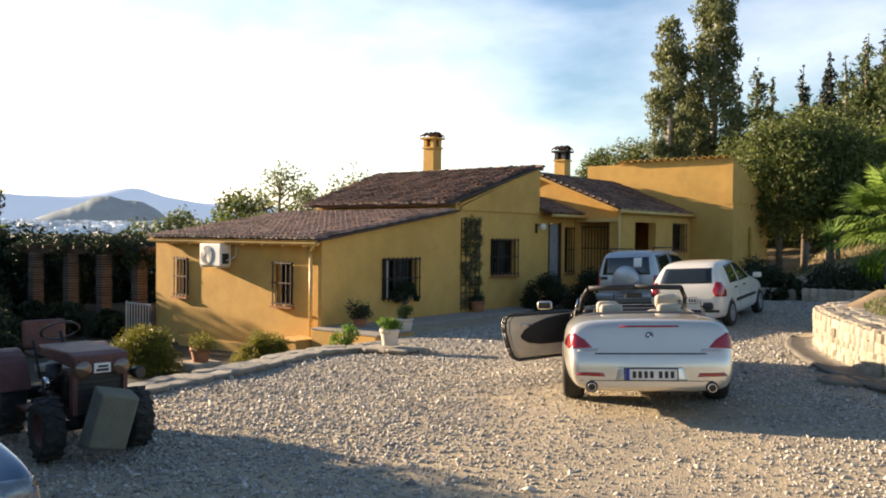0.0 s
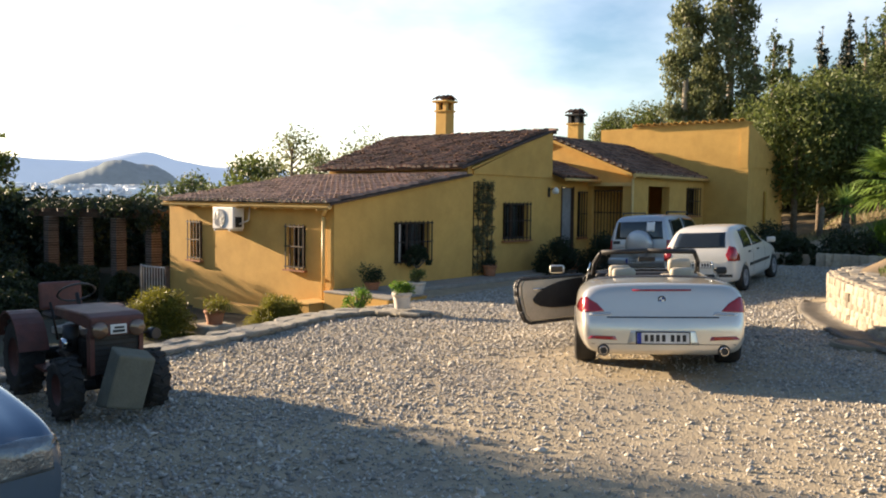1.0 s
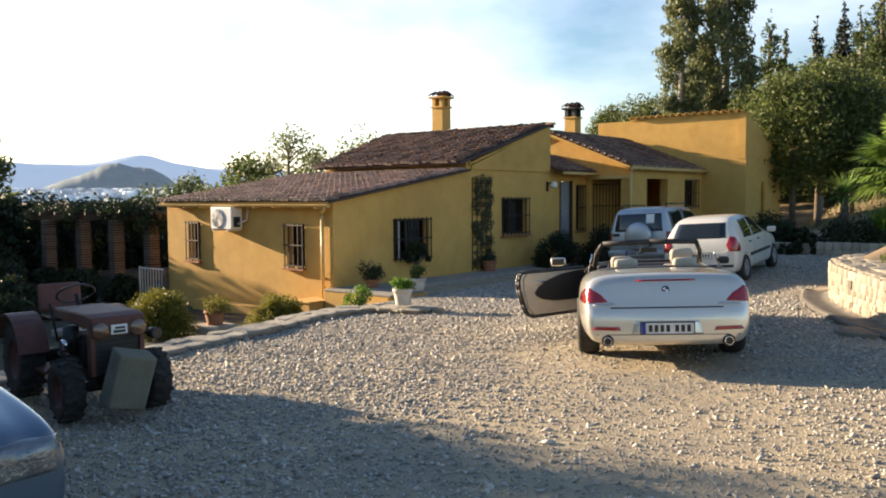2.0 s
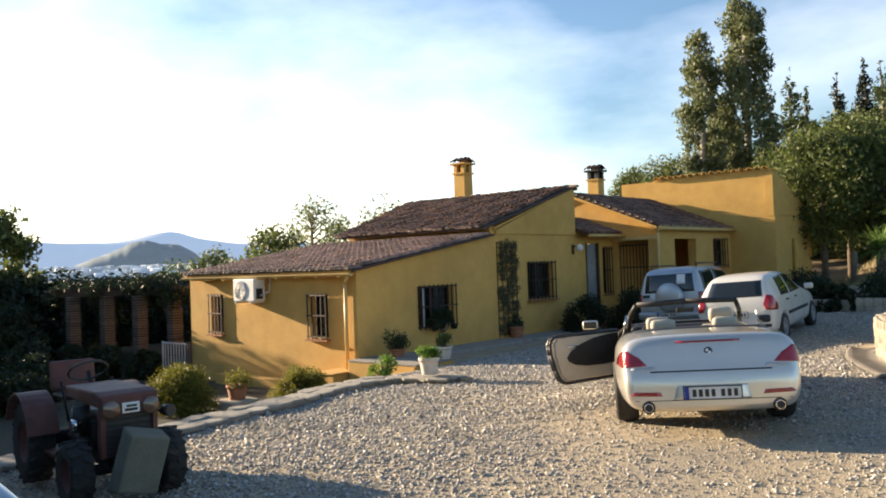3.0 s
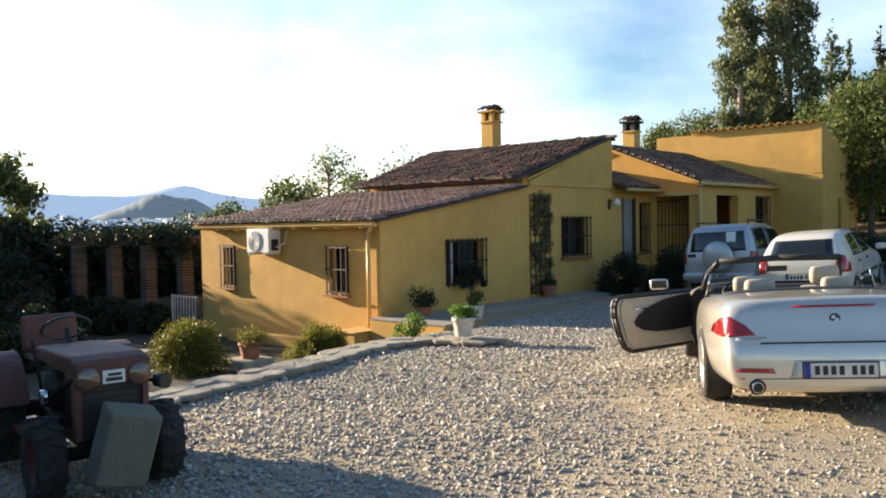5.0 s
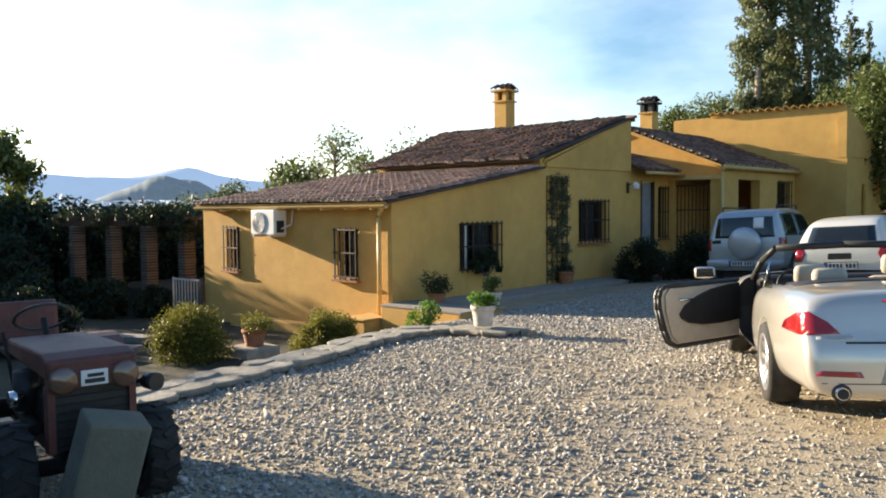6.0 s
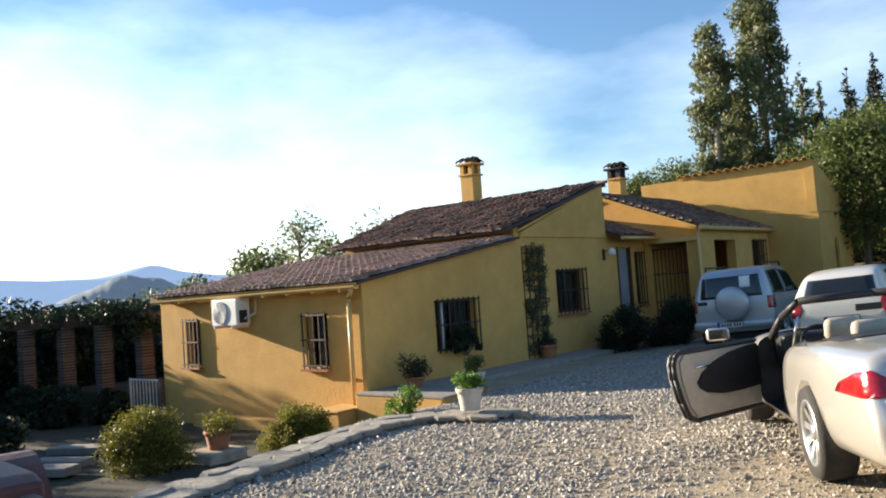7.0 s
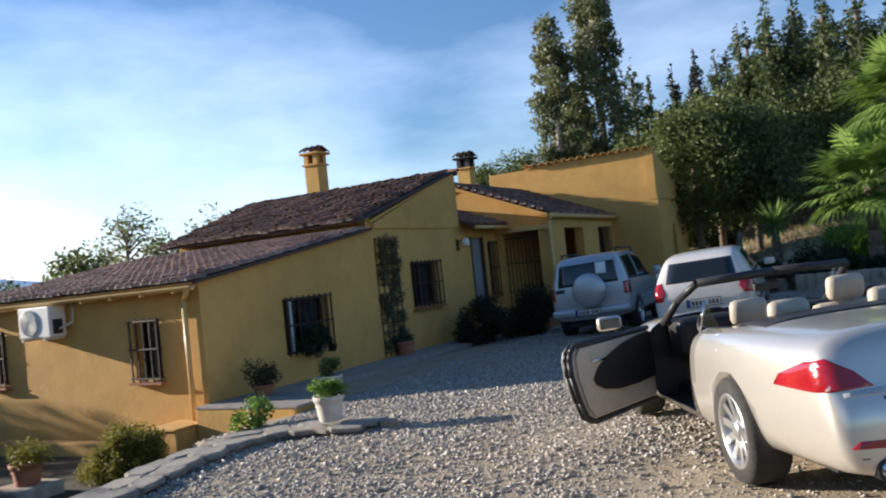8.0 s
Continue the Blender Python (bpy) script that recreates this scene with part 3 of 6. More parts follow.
# gutter and downpipe on the gable end
gut = bmesh.new()
pts = [(-0.38 - 0.07 * math.cos(math.pi * i / 8), 1.50 - 0.075 * math.sin(math.pi * i / 8)) for i in range(9)]
inner = [(-0.38 - 0.058 * math.cos(math.pi * i / 8), 1.50 - 0.062 * math.sin(math.pi * i / 8)) for i in range(8, -1, -1)]
prism(gut, [(-6.62, y, z) for y, z in pts + inner], (6.74, 0, 0))
gutter = part("gutter", gut, "gutter", house, "cream rain gutter")
for i in range(9):
    part("gutter_bracket", boxm(-6.2 + i * 0.74, -6.17 + i * 0.74, -0.44, END_Y, 1.40, 1.42), "gutter", gutter)
part("soffit", boxm(-6.65, 0.1, -0.36, -0.132, 1.515, 1.545), "plaster", house)
pipe = tubem((-0.28, -0.20, -0.66), (-0.28, -0.20, 1.28), 0.045)
tube(pipe, (-0.28, -0.20, 1.28), (-0.02, -0.37, 1.44), 0.045)
part("downpipe", pipe, "gutter", house, "cream downpipe")
g3 = tubem((1.78, 11.3, 2.54), (1.78, 17.55, 2.54), 0.06)
part("gutter", g3, "gutter", house)
part("downpipe", tube(tubem((1.70, 11.36, -0.3), (1.70, 11.36, 2.42), 0.04), (1.70, 11.36, 2.42), (1.78, 11.4, 2.54), 0.04), "gutter", house)
part("gutter", tubem((0.52, 9.15, 2.36), (0.52, 11.36, 2.36), 0.05), "gutter", house)


def barred_window(axis, at, hole, bars, sill=True, open_leaf=False):
    """A recessed pane, a dark frame and an iron grille in front of the wall."""
    a0, a1, z0, z1 = hole

    def bx(u0, u1, d0, d1, w0, w1):
        return boxm(at + d0, at + d1, u0, u1, w0, w1) if axis == "x" else boxm(u0, u1, at - d1, at - d0, w0, w1)

    # a black board behind the pane stands in for the dark of the room
    win = part("window", bx(a0, a1, -0.30, -0.27, z0, z1), "black", house, "dark barred window")
    for u0, u1, w0, w1 in ((a0, a0 + 0.06, z0, z1), (a1 - 0.06, a1, z0, z1), (a0 + 0.06, a1 - 0.06, z0, z0 + 0.06), (a0 + 0.06, a1 - 0.06, z1 - 0.06, z1), ((a0 + a1) / 2 - 0.03, (a0 + a1) / 2 + 0.03, z0 + 0.06, z1 - 0.06)):
        part("frame", bx(u0, u1, -0.24, -0.18, w0, w1), "wood", win)
    part("pane", bx(a0 + 0.06, a1 - 0.06, -0.215, -0.205, z0 + 0.06, z1 - 0.06), "pane", win)
    for i in range(bars):
        u = a0 + (a1 - a0) * i / (bars - 1)
        part("bar", bx(u - 0.012, u + 0.012, 0.06, 0.084, z0 - 0.03, z1 + 0.03), "iron", win)
    for w in (z0 + 0.02, (z0 + z1) / 2, z1 - 0.04):
        part("rail", bx(a0 - 0.03, a1 + 0.03, 0.084, 0.096, w, w + 0.03), "iron", win)
        part("stay", bx(a0 - 0.02, a0, -0.05, 0.09, w, w + 0.025), "iron", win)
        part("stay", bx(a1, a1 + 0.02, -0.05, 0.09, w, w + 0.025), "iron", win)
    if sill:
        part("sill", bx(a0 - 0.06, a1 + 0.06, -0.2, 0.12, z0 - 0.07, z0 - 0.03), "terracotta", win)
    return win


for hole in (WIN_A, WIN_B):
    w_ = barred_window("y", END_Y, hole, 5)
    part("blind", boxm(hole[0] + 0.08, hole[1] - 0.08, 0.125, 0.132, hole[2] + 0.08, hole[3] - 0.08), "curtain", w_)
win_c = barred_window("x", 0.0, WIN_C, 9, sill=False)
win_d = barred_window("x", 0.0, WIN_D, 8)
barred_window("x", 1.60, (15.95, 17.1, 1.22, 2.22), 6)
barred_window("x", -0.02, SIDE_WIN, 4)
part("curtain", boxm(-0.262, -0.255, 2.72, 3.17, 0.1, 1.04), "curtain", win_c)
part("open_leaf", boxm(-0.15, -0.11, 2.20, 2.26, 0.1, 1.04), "white", win_c)
part("curtain", boxm(-0.262, -0.255, 7.1, 7.65, 0.58, 1.5), "curtain", win_d)
# front door standing open a little, and the porch gate
door = part("door", boxm(-0.16, -0.10, 9.84, 10.53, -0.30, 2.11), "grey_plastic", house, "pale grey front door")
part("door_frame", boxm(-0.10, 0.0, 9.78, 9.84, -0.30, 2.16), "wood", door)
part("door_frame", boxm(-0.10, 0.0, 10.53, 10.59, -0.30, 2.16), "wood", door)
gate2 = part("porch_gate", boxm(0.18, 1.27, 11.60, 11.63, 2.02, 2.06), "iron", house, "dark iron porch gate")
for i in range(10):
    part("bar", boxm(0.20 + i * 0.117, 0.222 + i * 0.117, 11.605, 11.627, -0.3, 2.02), "iron", gate2)
for z in (-0.2, 0.5, 1.3):
    part("rail", boxm(0.18, 1.27, 11.597, 11.604, z, z + 0.03), "iron", gate2)


# chimneys with little arched hoods
def chimney(x, y, z0, z1, w, material):
    bm = boxm(x - w / 2, x + w / 2, y - w / 2, y + w / 2, z0, z1 - 0.52)
    ch = part("chimney", bm, "plaster", house, "square yellow chimney with a tiled hood")
    part("collar", boxm(x - w / 2 - 0.05, x + w / 2 + 0.05, y - w / 2 - 0.05, y + w / 2 + 0.05, z1 - 0.52, z1 - 0.47), "plaster", ch)
    for dx in (-1, 1):
        for dy in (-1, 1):
            cx, cy = x + dx * (w / 2 - 0.07), y + dy * (w / 2 - 0.07)
            part("post", boxm(cx - 0.07, cx + 0.07, cy - 0.07, cy + 0.07, z1 - 0.47, z1 - 0.20), material, ch)
    part("flue", boxm(x - 0.10, x + 0.10, y - 0.10, y + 0.10, z1 - 0.47, z1 - 0.2), "black", ch)
    part("hood", boxm(x - w / 2 - 0.10, x + w / 2 + 0.10, y - w / 2 - 0.10, y + w / 2 + 0.10, z1 - 0.20, z1 - 0.13, 0.02), material, ch)
    for i in range(3):
        for dy in (-1, 1):
            part("hood_tile", TILE, "tile", ch, at=pose(x - 0.20 + i * 0.20, y + dy * (w / 2 + 0.10), z1 - 0.14, 30, 0, 0 if dy < 0 else 180) @ Matrix.Diagonal((1.0, 0.72, 1.0, 1)))
    return ch


chimney(-4.55, 9.35, 3.2, 5.27, 0.46, "plaster")
chimney(-1.98, 14.0, 3.2, 5.07, 0.44, "black")

# pavement along the long wall, and the corner step
pave = thing("pavement", "raised stone-edged pavement along the house wall", "pavement", kind="structure")
part("slab", boxm(0.0, 0.95, 0.83, 9.3, -1.2, -0.44, 0.02), "paving", pave)
part("step_block", boxm(0.0, 2.0, -0.45, 0.80, -1.4, -0.45, 0.02), "plaster", pave)
for i in range(3):
    part("slab_tile", boxm(0.002, 2.04, -0.46 + i * 0.42, -0.46 + i * 0.42 + 0.41, -0.448, -0.41, 0.006), "paving", pave)
part("step_block", boxm(-0.65, -0.02, -0.85, END_Y - 0.002, -1.4, -0.70, 0.02), "plaster", pave)
part("slab_tile", boxm(-0.68, 0.0, -0.88, END_Y - 0.004, -0.70, -0.665, 0.01), "plaster", pave)
part("low_plinth", boxm(-5.2, -0.6, -0.40, END_Y - 0.002, -1.6, -1.02, 0.02), "plaster", pave)

# air conditioner on its brackets
ac = thing("air_conditioner", "white wall-mounted air conditioner outdoor unit on brackets", "air conditioner", pose(0.16, -0.05, 0))
part("case", boxm(-4.28, -3.42, -0.46, -0.12, 0.87, 1.42, 0.02), "white", ac)
ring = bmesh.new()
turned(ring, [(0.235, 0.0), (0.235, 0.012), (0.0, 0.014)], 28, pose(-3.98, -0.461, 1.145, 90, 0, 0), cap=False)
fan = part("fan_grille", ring, "grey_plastic", ac, "round grey fan grille")
for i in range(5):
    rr = 0.05 + 0.042 * i
    tb = bmesh.new()
    turned(tb, [(rr, 0.014), (rr, 0.022), (rr + 0.012, 0.022), (rr + 0.012, 0.014)], 28, pose(-3.98, -0.461, 1.145, 90, 0, 0), cap=False)
    part("grille_ring", tb, "white", fan)
part("valve_cover", boxm(-3.42, -3.38, -0.40, -0.22, 0.92, 1.18, 0.01), "black", ac)
for x in (-4.15, -3.55):
    part("bracket", boxm(x - 0.02, x + 0.02, -0.5, -0.08, 0.82, 0.868), "white_iron", ac)
part("pipe", tube(tubem((-3.38, -0.3, 1.0), (-3.22, -0.14, 1.1), 0.02), (-3.22, -0.14, 1.1), (-3.22, -0.10, 1.45), 0.02), "white_iron", ac)

# wall lantern
lan = thing("wall_lamp", "white wall lantern on a dark iron arm", "lamp")
part("arm", tubem((0.0, 9.0, 2.02), (0.22, 9.0, 2.08), 0.015), "iron", lan)
part("back_plate", boxm(0.0, 0.02, 8.94, 9.06, 1.8, 2.1), "iron", lan)
sh = bmesh.new()
turned(sh, [(0.05, 0.0), (0.10, 0.03), (0.10, 0.14), (0.05, 0.19), (0.01, 0.21)], 14, pose(0.25, 9.0, 1.90))
part("shade", sh, "white", lan)


# ---- foliage ----
def leaf_quads(centres, size, rng, droop=0.0, narrow=0.42):
    n = len(centres)
    d = rng.normal(size=(n, 3))
    d[:, 2] -= droop
    d /= np.linalg.norm(d, axis=1)[:, None]
    s = np.cross(d, rng.normal(size=(n, 3)))
    s /= np.linalg.norm(s, axis=1)[:, None] + 1e-9
    ln = (size * rng.uniform(0.6, 1.3, n))[:, None]
    a, b = d * ln, s * ln * narrow * 0.5
    return np.stack([centres - a * 0.5, centres + b, centres + a * 0.5, centres - b], 1)


def clumped(rng, n, clumps, spread):
    """n points round the clump centres (rows of x, y, z, radius)."""
    k = rng.choice(len(clumps), n, p=clumps[:, 3] ** 2 / (clumps[:, 3] ** 2).sum())
    d = rng.normal(size=(n, 3))
    d /= np.linalg.norm(d, axis=1)[:, None]
    r = clumps[k, 3] * rng.uniform(0.15, 1.15, n) ** 0.7
    return clumps[k, :3] + d * (r * spread)[:, None]


def branches(bm, base, top, r, clumps, rng, count):
    tube(bm, base, top, r, r * 0.35, 8)
    base, top = Vector(base), Vector(top)
    for k in rng.choice(len(clumps), min(count, len(clumps)), replace=False):
        c = Vector(clumps[k, :3])
        f = min(0.92, max(0.25, (c.z - base.z) / max(0.1, top.z - base.z) - 0.12))
        st = base.lerp(top, f)
        mid = st.lerp(c, 0.5) + Vector((0, 0, 0.12 * (c - st).length))
        tube(bm, st, mid, r * 0.34 * (1.1 - f * 0.5), r * 0.2, 6)
        tube(bm, mid, c, r * 0.2, r * 0.06, 6)


def tree(name, label, x, y, height, radius, leaf, bark, seed, crown_from=0.3, n=5000, size=0.22, shape="round", clumps_n=45, base_z=None, lean=(0, 0), droop=0.3, limb=10, group=""):
    rng = np.random.default_rng(seed)
    z0 = ground_z(x, y) - 0.1 if base_z is None else base_z
    cl = []
    for i in range(clumps_n):
        f = rng.uniform(0, 1)
        if shape == "cone":
            w = radius * (1.02 - f) ** 0.85 * rng.uniform(0.75, 1.15)
            zz = crown_from + (1 - crown_from) * f
            rr = max(0.1, w * 0.45)
        elif shape == "column":
            w = radius * math.sin(math.pi * (0.12 + 0.82 * f)) ** 0.6
            zz = crown_from + (1 - crown_from) * f
            rr = radius * rng.uniform(0.22, 0.52)
        else:
            w = radius * math.sin(math.pi * (0.1 + 0.84 * f)) ** 0.7
            zz = crown_from + (1 - crown_from) * f
            rr = radius * rng.uniform(0.22, 0.42)
        a = rng.uniform(0, 2 * math.pi)
        q = w * math.sqrt(rng.uniform(0.1, 1)) * (0.85 if shape != "cone" else 0.7)
        cl.append((x + lean[0] * zz + q * math.cos(a), y + lean[1] * zz + q * math.sin(a), z0 + height * zz * 0.97, rr))
    cl = np.array(cl)
    t = thing(name, label, "tree", group=group)
    bm = bmesh.new()
    branches(bm, (x, y, z0), (x + lean[0], y + lean[1], z0 + height * 0.86), 0.03 * height * 0.55 + 0.05, cl, rng, limb)
    part("trunk", bm, bark, t, smooth=True)
    pts = clumped(rng, n, cl, 1.0)
    pts[:, 2] = np.maximum(pts[:, 2], z0 + 0.3)
    part("crown", quads_mesh(leaf_quads(pts, size, rng, droop)), leaf, t)
    return t


def bush(name, label, x, y, rx, ry, h, leaf, seed, n=2500, size=0.09, z=None, cat="shrub", clumps_n=26):
    rng = np.random.default_rng(seed)
    z0 = ground_z(x, y) - 0.03 if z is None else z
    cl = []
    for i in range(clumps_n):
        a, q, f = rng.uniform(0, 6.28), math.sqrt(rng.uniform(0, 1)), rng.uniform(0.1, 1)
        w = math.sqrt(max(0.05, 1 - (f * 0.9) ** 2))
        cl.append((x + rx * 0.75 * q * w * math.cos(a), y + ry * 0.75 * q * w * math.sin(a), z0 + h * f * 0.85, min(rx, ry, h) * rng.uniform(0.2, 0.36)))
    cl = np.array(cl)
    t = thing(name, label, cat)
    bm = bmesh.new()
    for k in range(0, len(cl), 2):
        tube(bm, (x + rng.uniform(-0.1, 0.1) * rx, y + rng.uniform(-0.1, 0.1) * ry, z0 - 0.05), cl[k, :3], 0.02 + 0.012 * h, 0.006, 5)
    part("stems", bm, "bark", t)
    pts = clumped(rng, n, cl, 1.0)
    pts[:, 2] = np.maximum(pts[:, 2], z0 + 0.02)
    part("leaves", quads_mesh(leaf_quads(pts, size, rng, 0.0)), leaf, t)
    return t


EYE = Vector((13.50, -12.70, 1.67))


def from_eye(az, d):
    az = 128.5 + 0.95 * (az - 128.5)
    return EYE.x + d * math.cos(radians(az)), EYE.y + d * math.sin(radians(az))


def hill_tree(name, label, az, d, top_el, radius, *a, **k):
    x, y = from_eye(az, d)
    z0 = ground_z(x, y) - 0.1
    return tree(name, label, x, y, EYE.z + d * math.tan(radians(0.945 * top_el)) - z0, radius, *a, **k)


EUC, PINE, CYP = "tall grey-green eucalyptus with pale trunk", "dense dark green conifer on the hillside", "slender dark cypress on the hillside"
hill_tree("eucalyptus_tree", EUC, 112.0, 44, 15.8, 1.2, "euc", "pale_bark", 1, crown_from=0.22, n=15000, size=0.24, shape="column", clumps_n=85, droop=1.2)
hill_tree("eucalyptus_tree", EUC, 109.0, 45, 17.8, 1.55, "euc", "pale_bark", 2, crown_from=0.22, n=16000, size=0.27, shape="column", clumps_n=100, droop=1.2)
hill_tree("eucalyptus_tree", EUC, 110.6, 50, 10.0, 1.3, "euc", "pale_bark", 3, crown_from=0.2, n=8000, size=0.27, shape="column", clumps_n=70, droop=1.2)
for az, d, el, r, lf, sd in ((107.4, 52, 10.8, 1.9, "conifer_dark", 11), (106.2, 53, 13.0, 2.2, "conifer", 12), (105.2, 52, 11.5, 1.8, "conifer", 13), (103.3, 58, 12.2, 2.3, "conifer_dark", 14), (101.6, 60, 12.9, 2.2, "conifer_dark", 15),
                             (100.6, 55, 12.6, 2.8, "conifer", 16), (99.4, 51, 14.2, 2.8, "conifer", 17), (97.7, 50, 15.4, 2.8, "conifer", 18), (96.1, 50, 15.2, 2.7, "conifer", 19), (94.5, 49, 15.0, 2.7, "conifer", 20),
                             (102.5, 50, 9.6, 2.8, "conifer", 21), (92.7, 48, 15.2, 2.8, "conifer", 22), (90.8, 48, 14.4, 2.8, "conifer", 23), (98.4, 58, 14.2, 2.4, "conifer_dark", 24), (88.8, 48, 14.6, 2.8, "conifer", 25), (96.9, 60, 14.4, 3.6, "conifer_dark", 26), (95.2, 60, 14.2, 3.6, "conifer_dark", 27), (93.5, 60, 14.2, 3.6, "conifer_dark", 28), (91.7, 60, 14.0, 3.6, "conifer_dark", 29), (99.6, 60, 12.4, 3.4, "conifer_dark", 30)):
    hill_tree("conifer_tree", PINE if r > 2.1 else CYP, az, d, el, r, lf, "bark", sd, crown_from=0.06, n=12000, size=0.27, shape="cone", clumps_n=120, droop=0.5, limb=6, group="hillside conifers")
BROAD = "rounded dark green broadleaf tree behind the house"
for az, d, el, r, sd, cf in ((104.6, 36, 7.6, 2.3, 31, 0.42), (103.0, 38, 8.6, 2.6, 32, 0.42), (101.0, 37, 7.4, 2.4, 33, 0.32), (107.0, 42, 6.6, 2.4, 34, 0.42), (99.4, 40, 7.0, 2.6, 35, 0.3), (97.4, 42, 8.2, 2.8, 36, 0.25), (95.0, 42, 9.0, 2.8, 37, 0.2), (114.3, 48, 6.8, 2.4, 38, 0.2), (116.6, 50, 6.2, 2.0, 39, 0.2)):
    hill_tree("broadleaf_tree", BROAD, az, d, el, r, "broad", "bark", sd, crown_from=cf, n=13000, size=0.20, clumps_n=75, group="broadleaf trees")
# sparse trees behind the roof
for az, d, el, r, sd in ((140.6, 40, 5.0, 2.0, 41), (135.1, 44, 5.3, 2.0, 42), (142.0, 46, 3.2, 2.0, 43)):
    hill_tree("almond_tree", "sparse small-leaved tree seen over the roof", az, d, el, r, "euc", "bark", sd, crown_from=0.35, n=1500, size=0.22, clumps_n=40, limb=30)
for az, d, el, r, sd in ((143.4, 44, 2.6, 2.6, 44), (145.6, 55, 1.6, 2.6, 45), (147.6, 60, 1.5, 2.8, 46), (149.8, 60, 0.6, 2.8, 47), (138.6, 50, 3.6, 2.4, 48), (152.0, 70, 0.2, 3.0, 49)):
    hill_tree("broadleaf_tree", "dark green valley tree beyond the house", az, d, el, r, "broad", "bark", sd, crown_from=0.1, n=4000, size=0.32, clumps_n=40, group="valley trees")

# ---- distance ----
def ridge_hill(name, label, az0, az1, d, el, depth, material, seed, base=-60.0, rough=0.12, n=90):
    """A long hill seen far off: a ridge between two bearings, with an uneven crest."""
    vs, fs = [], []
    rows = 8
    for i in range(n + 1):
        f = i / n
        az = az0 + (az1 - az0) * f
        crest = EYE.z + d * math.tan(radians(0.945 * el(f)))
        crest += (crest - base) * rough * (noise.noise((f * 9, seed, 0)) * 0.5 + noise.noise((f * 40, seed, 3)) * 0.16)
        for j in range(rows):
            g = j / (rows - 1)
            x, y = from_eye(az, d + depth * (g - 0.5))
            hgt = math.sin(math.pi * (0.5 - abs(g - 0.5)) ** 1.0) ** 1.2
            bump = 0 if j in (0, rows - 1) else (crest - base) * 0.05 * noise.noise((f * 22, g * 6, seed))
            vs.append((x, y, base + (crest - base) * hgt + bump))
    for i in range(n):
        for j in range(rows - 1):
            a = i * rows + j
            fs.append((a, a + rows, a + rows + 1, a + 1))
    ob = part(name, raw(vs, fs, True), material, None)
    return tagged(ob, label, "hill", kind="structure")


def bumpf(*peaks):
    return lambda f: sum(h * math.exp(-(((f - c) / w) ** 2)) for c, w, h in peaks)


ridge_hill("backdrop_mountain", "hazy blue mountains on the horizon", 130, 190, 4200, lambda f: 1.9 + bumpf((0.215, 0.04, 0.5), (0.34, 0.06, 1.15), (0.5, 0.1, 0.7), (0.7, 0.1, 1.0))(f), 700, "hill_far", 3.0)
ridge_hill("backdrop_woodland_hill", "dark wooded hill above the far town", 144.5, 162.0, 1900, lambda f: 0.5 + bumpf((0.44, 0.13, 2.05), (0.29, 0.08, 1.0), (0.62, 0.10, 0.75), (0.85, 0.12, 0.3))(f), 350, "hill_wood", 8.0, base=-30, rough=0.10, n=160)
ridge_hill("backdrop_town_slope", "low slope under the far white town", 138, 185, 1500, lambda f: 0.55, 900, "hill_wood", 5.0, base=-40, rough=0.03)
rng = np.random.default_rng(5)
tv, tf = [], []
for k in range(900):
    az, d = 144 + rng.uniform(0, 1) ** 0.8 * 26, rng.uniform(1130, 1500)
    x, y = from_eye(az, d)
    g = (d - 1050) / 900
    z = -40 + (40 + 1.7 + 1500 * math.tan(radians(0.55))) * math.sin(math.pi * (0.5 - abs(g - 0.5))) ** 1.2 - 3
    w, dp, hh, ra = rng.uniform(4, 9), rng.uniform(4, 9), rng.uniform(5, 10), rng.uniform(0, 3.1)
    c, s, n0 = math.cos(ra), math.sin(ra), len(tv)
    for zz in (z, z + hh):
        for px, py in ((-w, -dp), (w, -dp), (w, dp), (-w, dp)):
            tv.append((x + px * c - py * s, y + px * s + py * c, zz))
    tf += [tuple(n0 + i for i in q) for q in ((4, 5, 6, 7), (0, 1, 5, 4), (1, 2, 6, 5), (2, 3, 7, 6), (3, 0, 4, 7))]
tagged(part("distant_town", raw(tv, tf), "town_white", None), "white houses of a far hillside town", "town", kind="stuff")

# garden trees added towards the sun, mostly unseen, to shade garden and tractor
for x, y, hh, r, sd in ((-14.0, -9.0, 5.2, 2.4, 51), (-11.0, -11.6, 5.4, 2.4, 52), (-19.0, -9.0, 6.0, 2.8, 53), (-5.0, -11.9, 5.6, 2.4, 54), (-1.5, -11.6, 5.2, 2.0, 55), (0.5, -14.0, 6.0, 2.6, 56), (-18.0, -2.9, 4.3, 1.9, 59), (-19.0, -0.3, 5.6, 1.5, 60), (-8.0, -14.6, 6.2, 2.8, 57), (3.5, -16.5, 6.0, 2.6, 58)):
    tree("shade_tree", "leafy dark garden tree added for its shade", x, y, hh, r, "broad", "bark", sd, crown_from=0.12, n=6000, size=0.26, clumps_n=50, base_z=-1.6, group="garden trees")

for i, (az, d, el) in enumerate(((148.6, 34, 0.5), (150.2, 37, 0.2), (151.6, 33, 0.5), (153.0, 36, 0.3), (154.4, 33, 0.6), (156.0, 36, 0.4), (157.4, 33, 0.9), (159.0, 35, 0.6), (160.6, 33, 1.3), (162.4, 34, 1.6), (164.0, 32, 1.8), (147.2, 40, 0.9))):
    hill_tree("broadleaf_tree", "dark green valley tree beyond the house", az, d, el - (0.4 if az < 148 else 1.4), 2.2, "hedge", "bark", 140 + i, crown_from=0.03, n=4500, size=0.24, clumps_n=45, group="valley trees")

# ---- cars ----
from mathutils.bvhtree import BVHTree


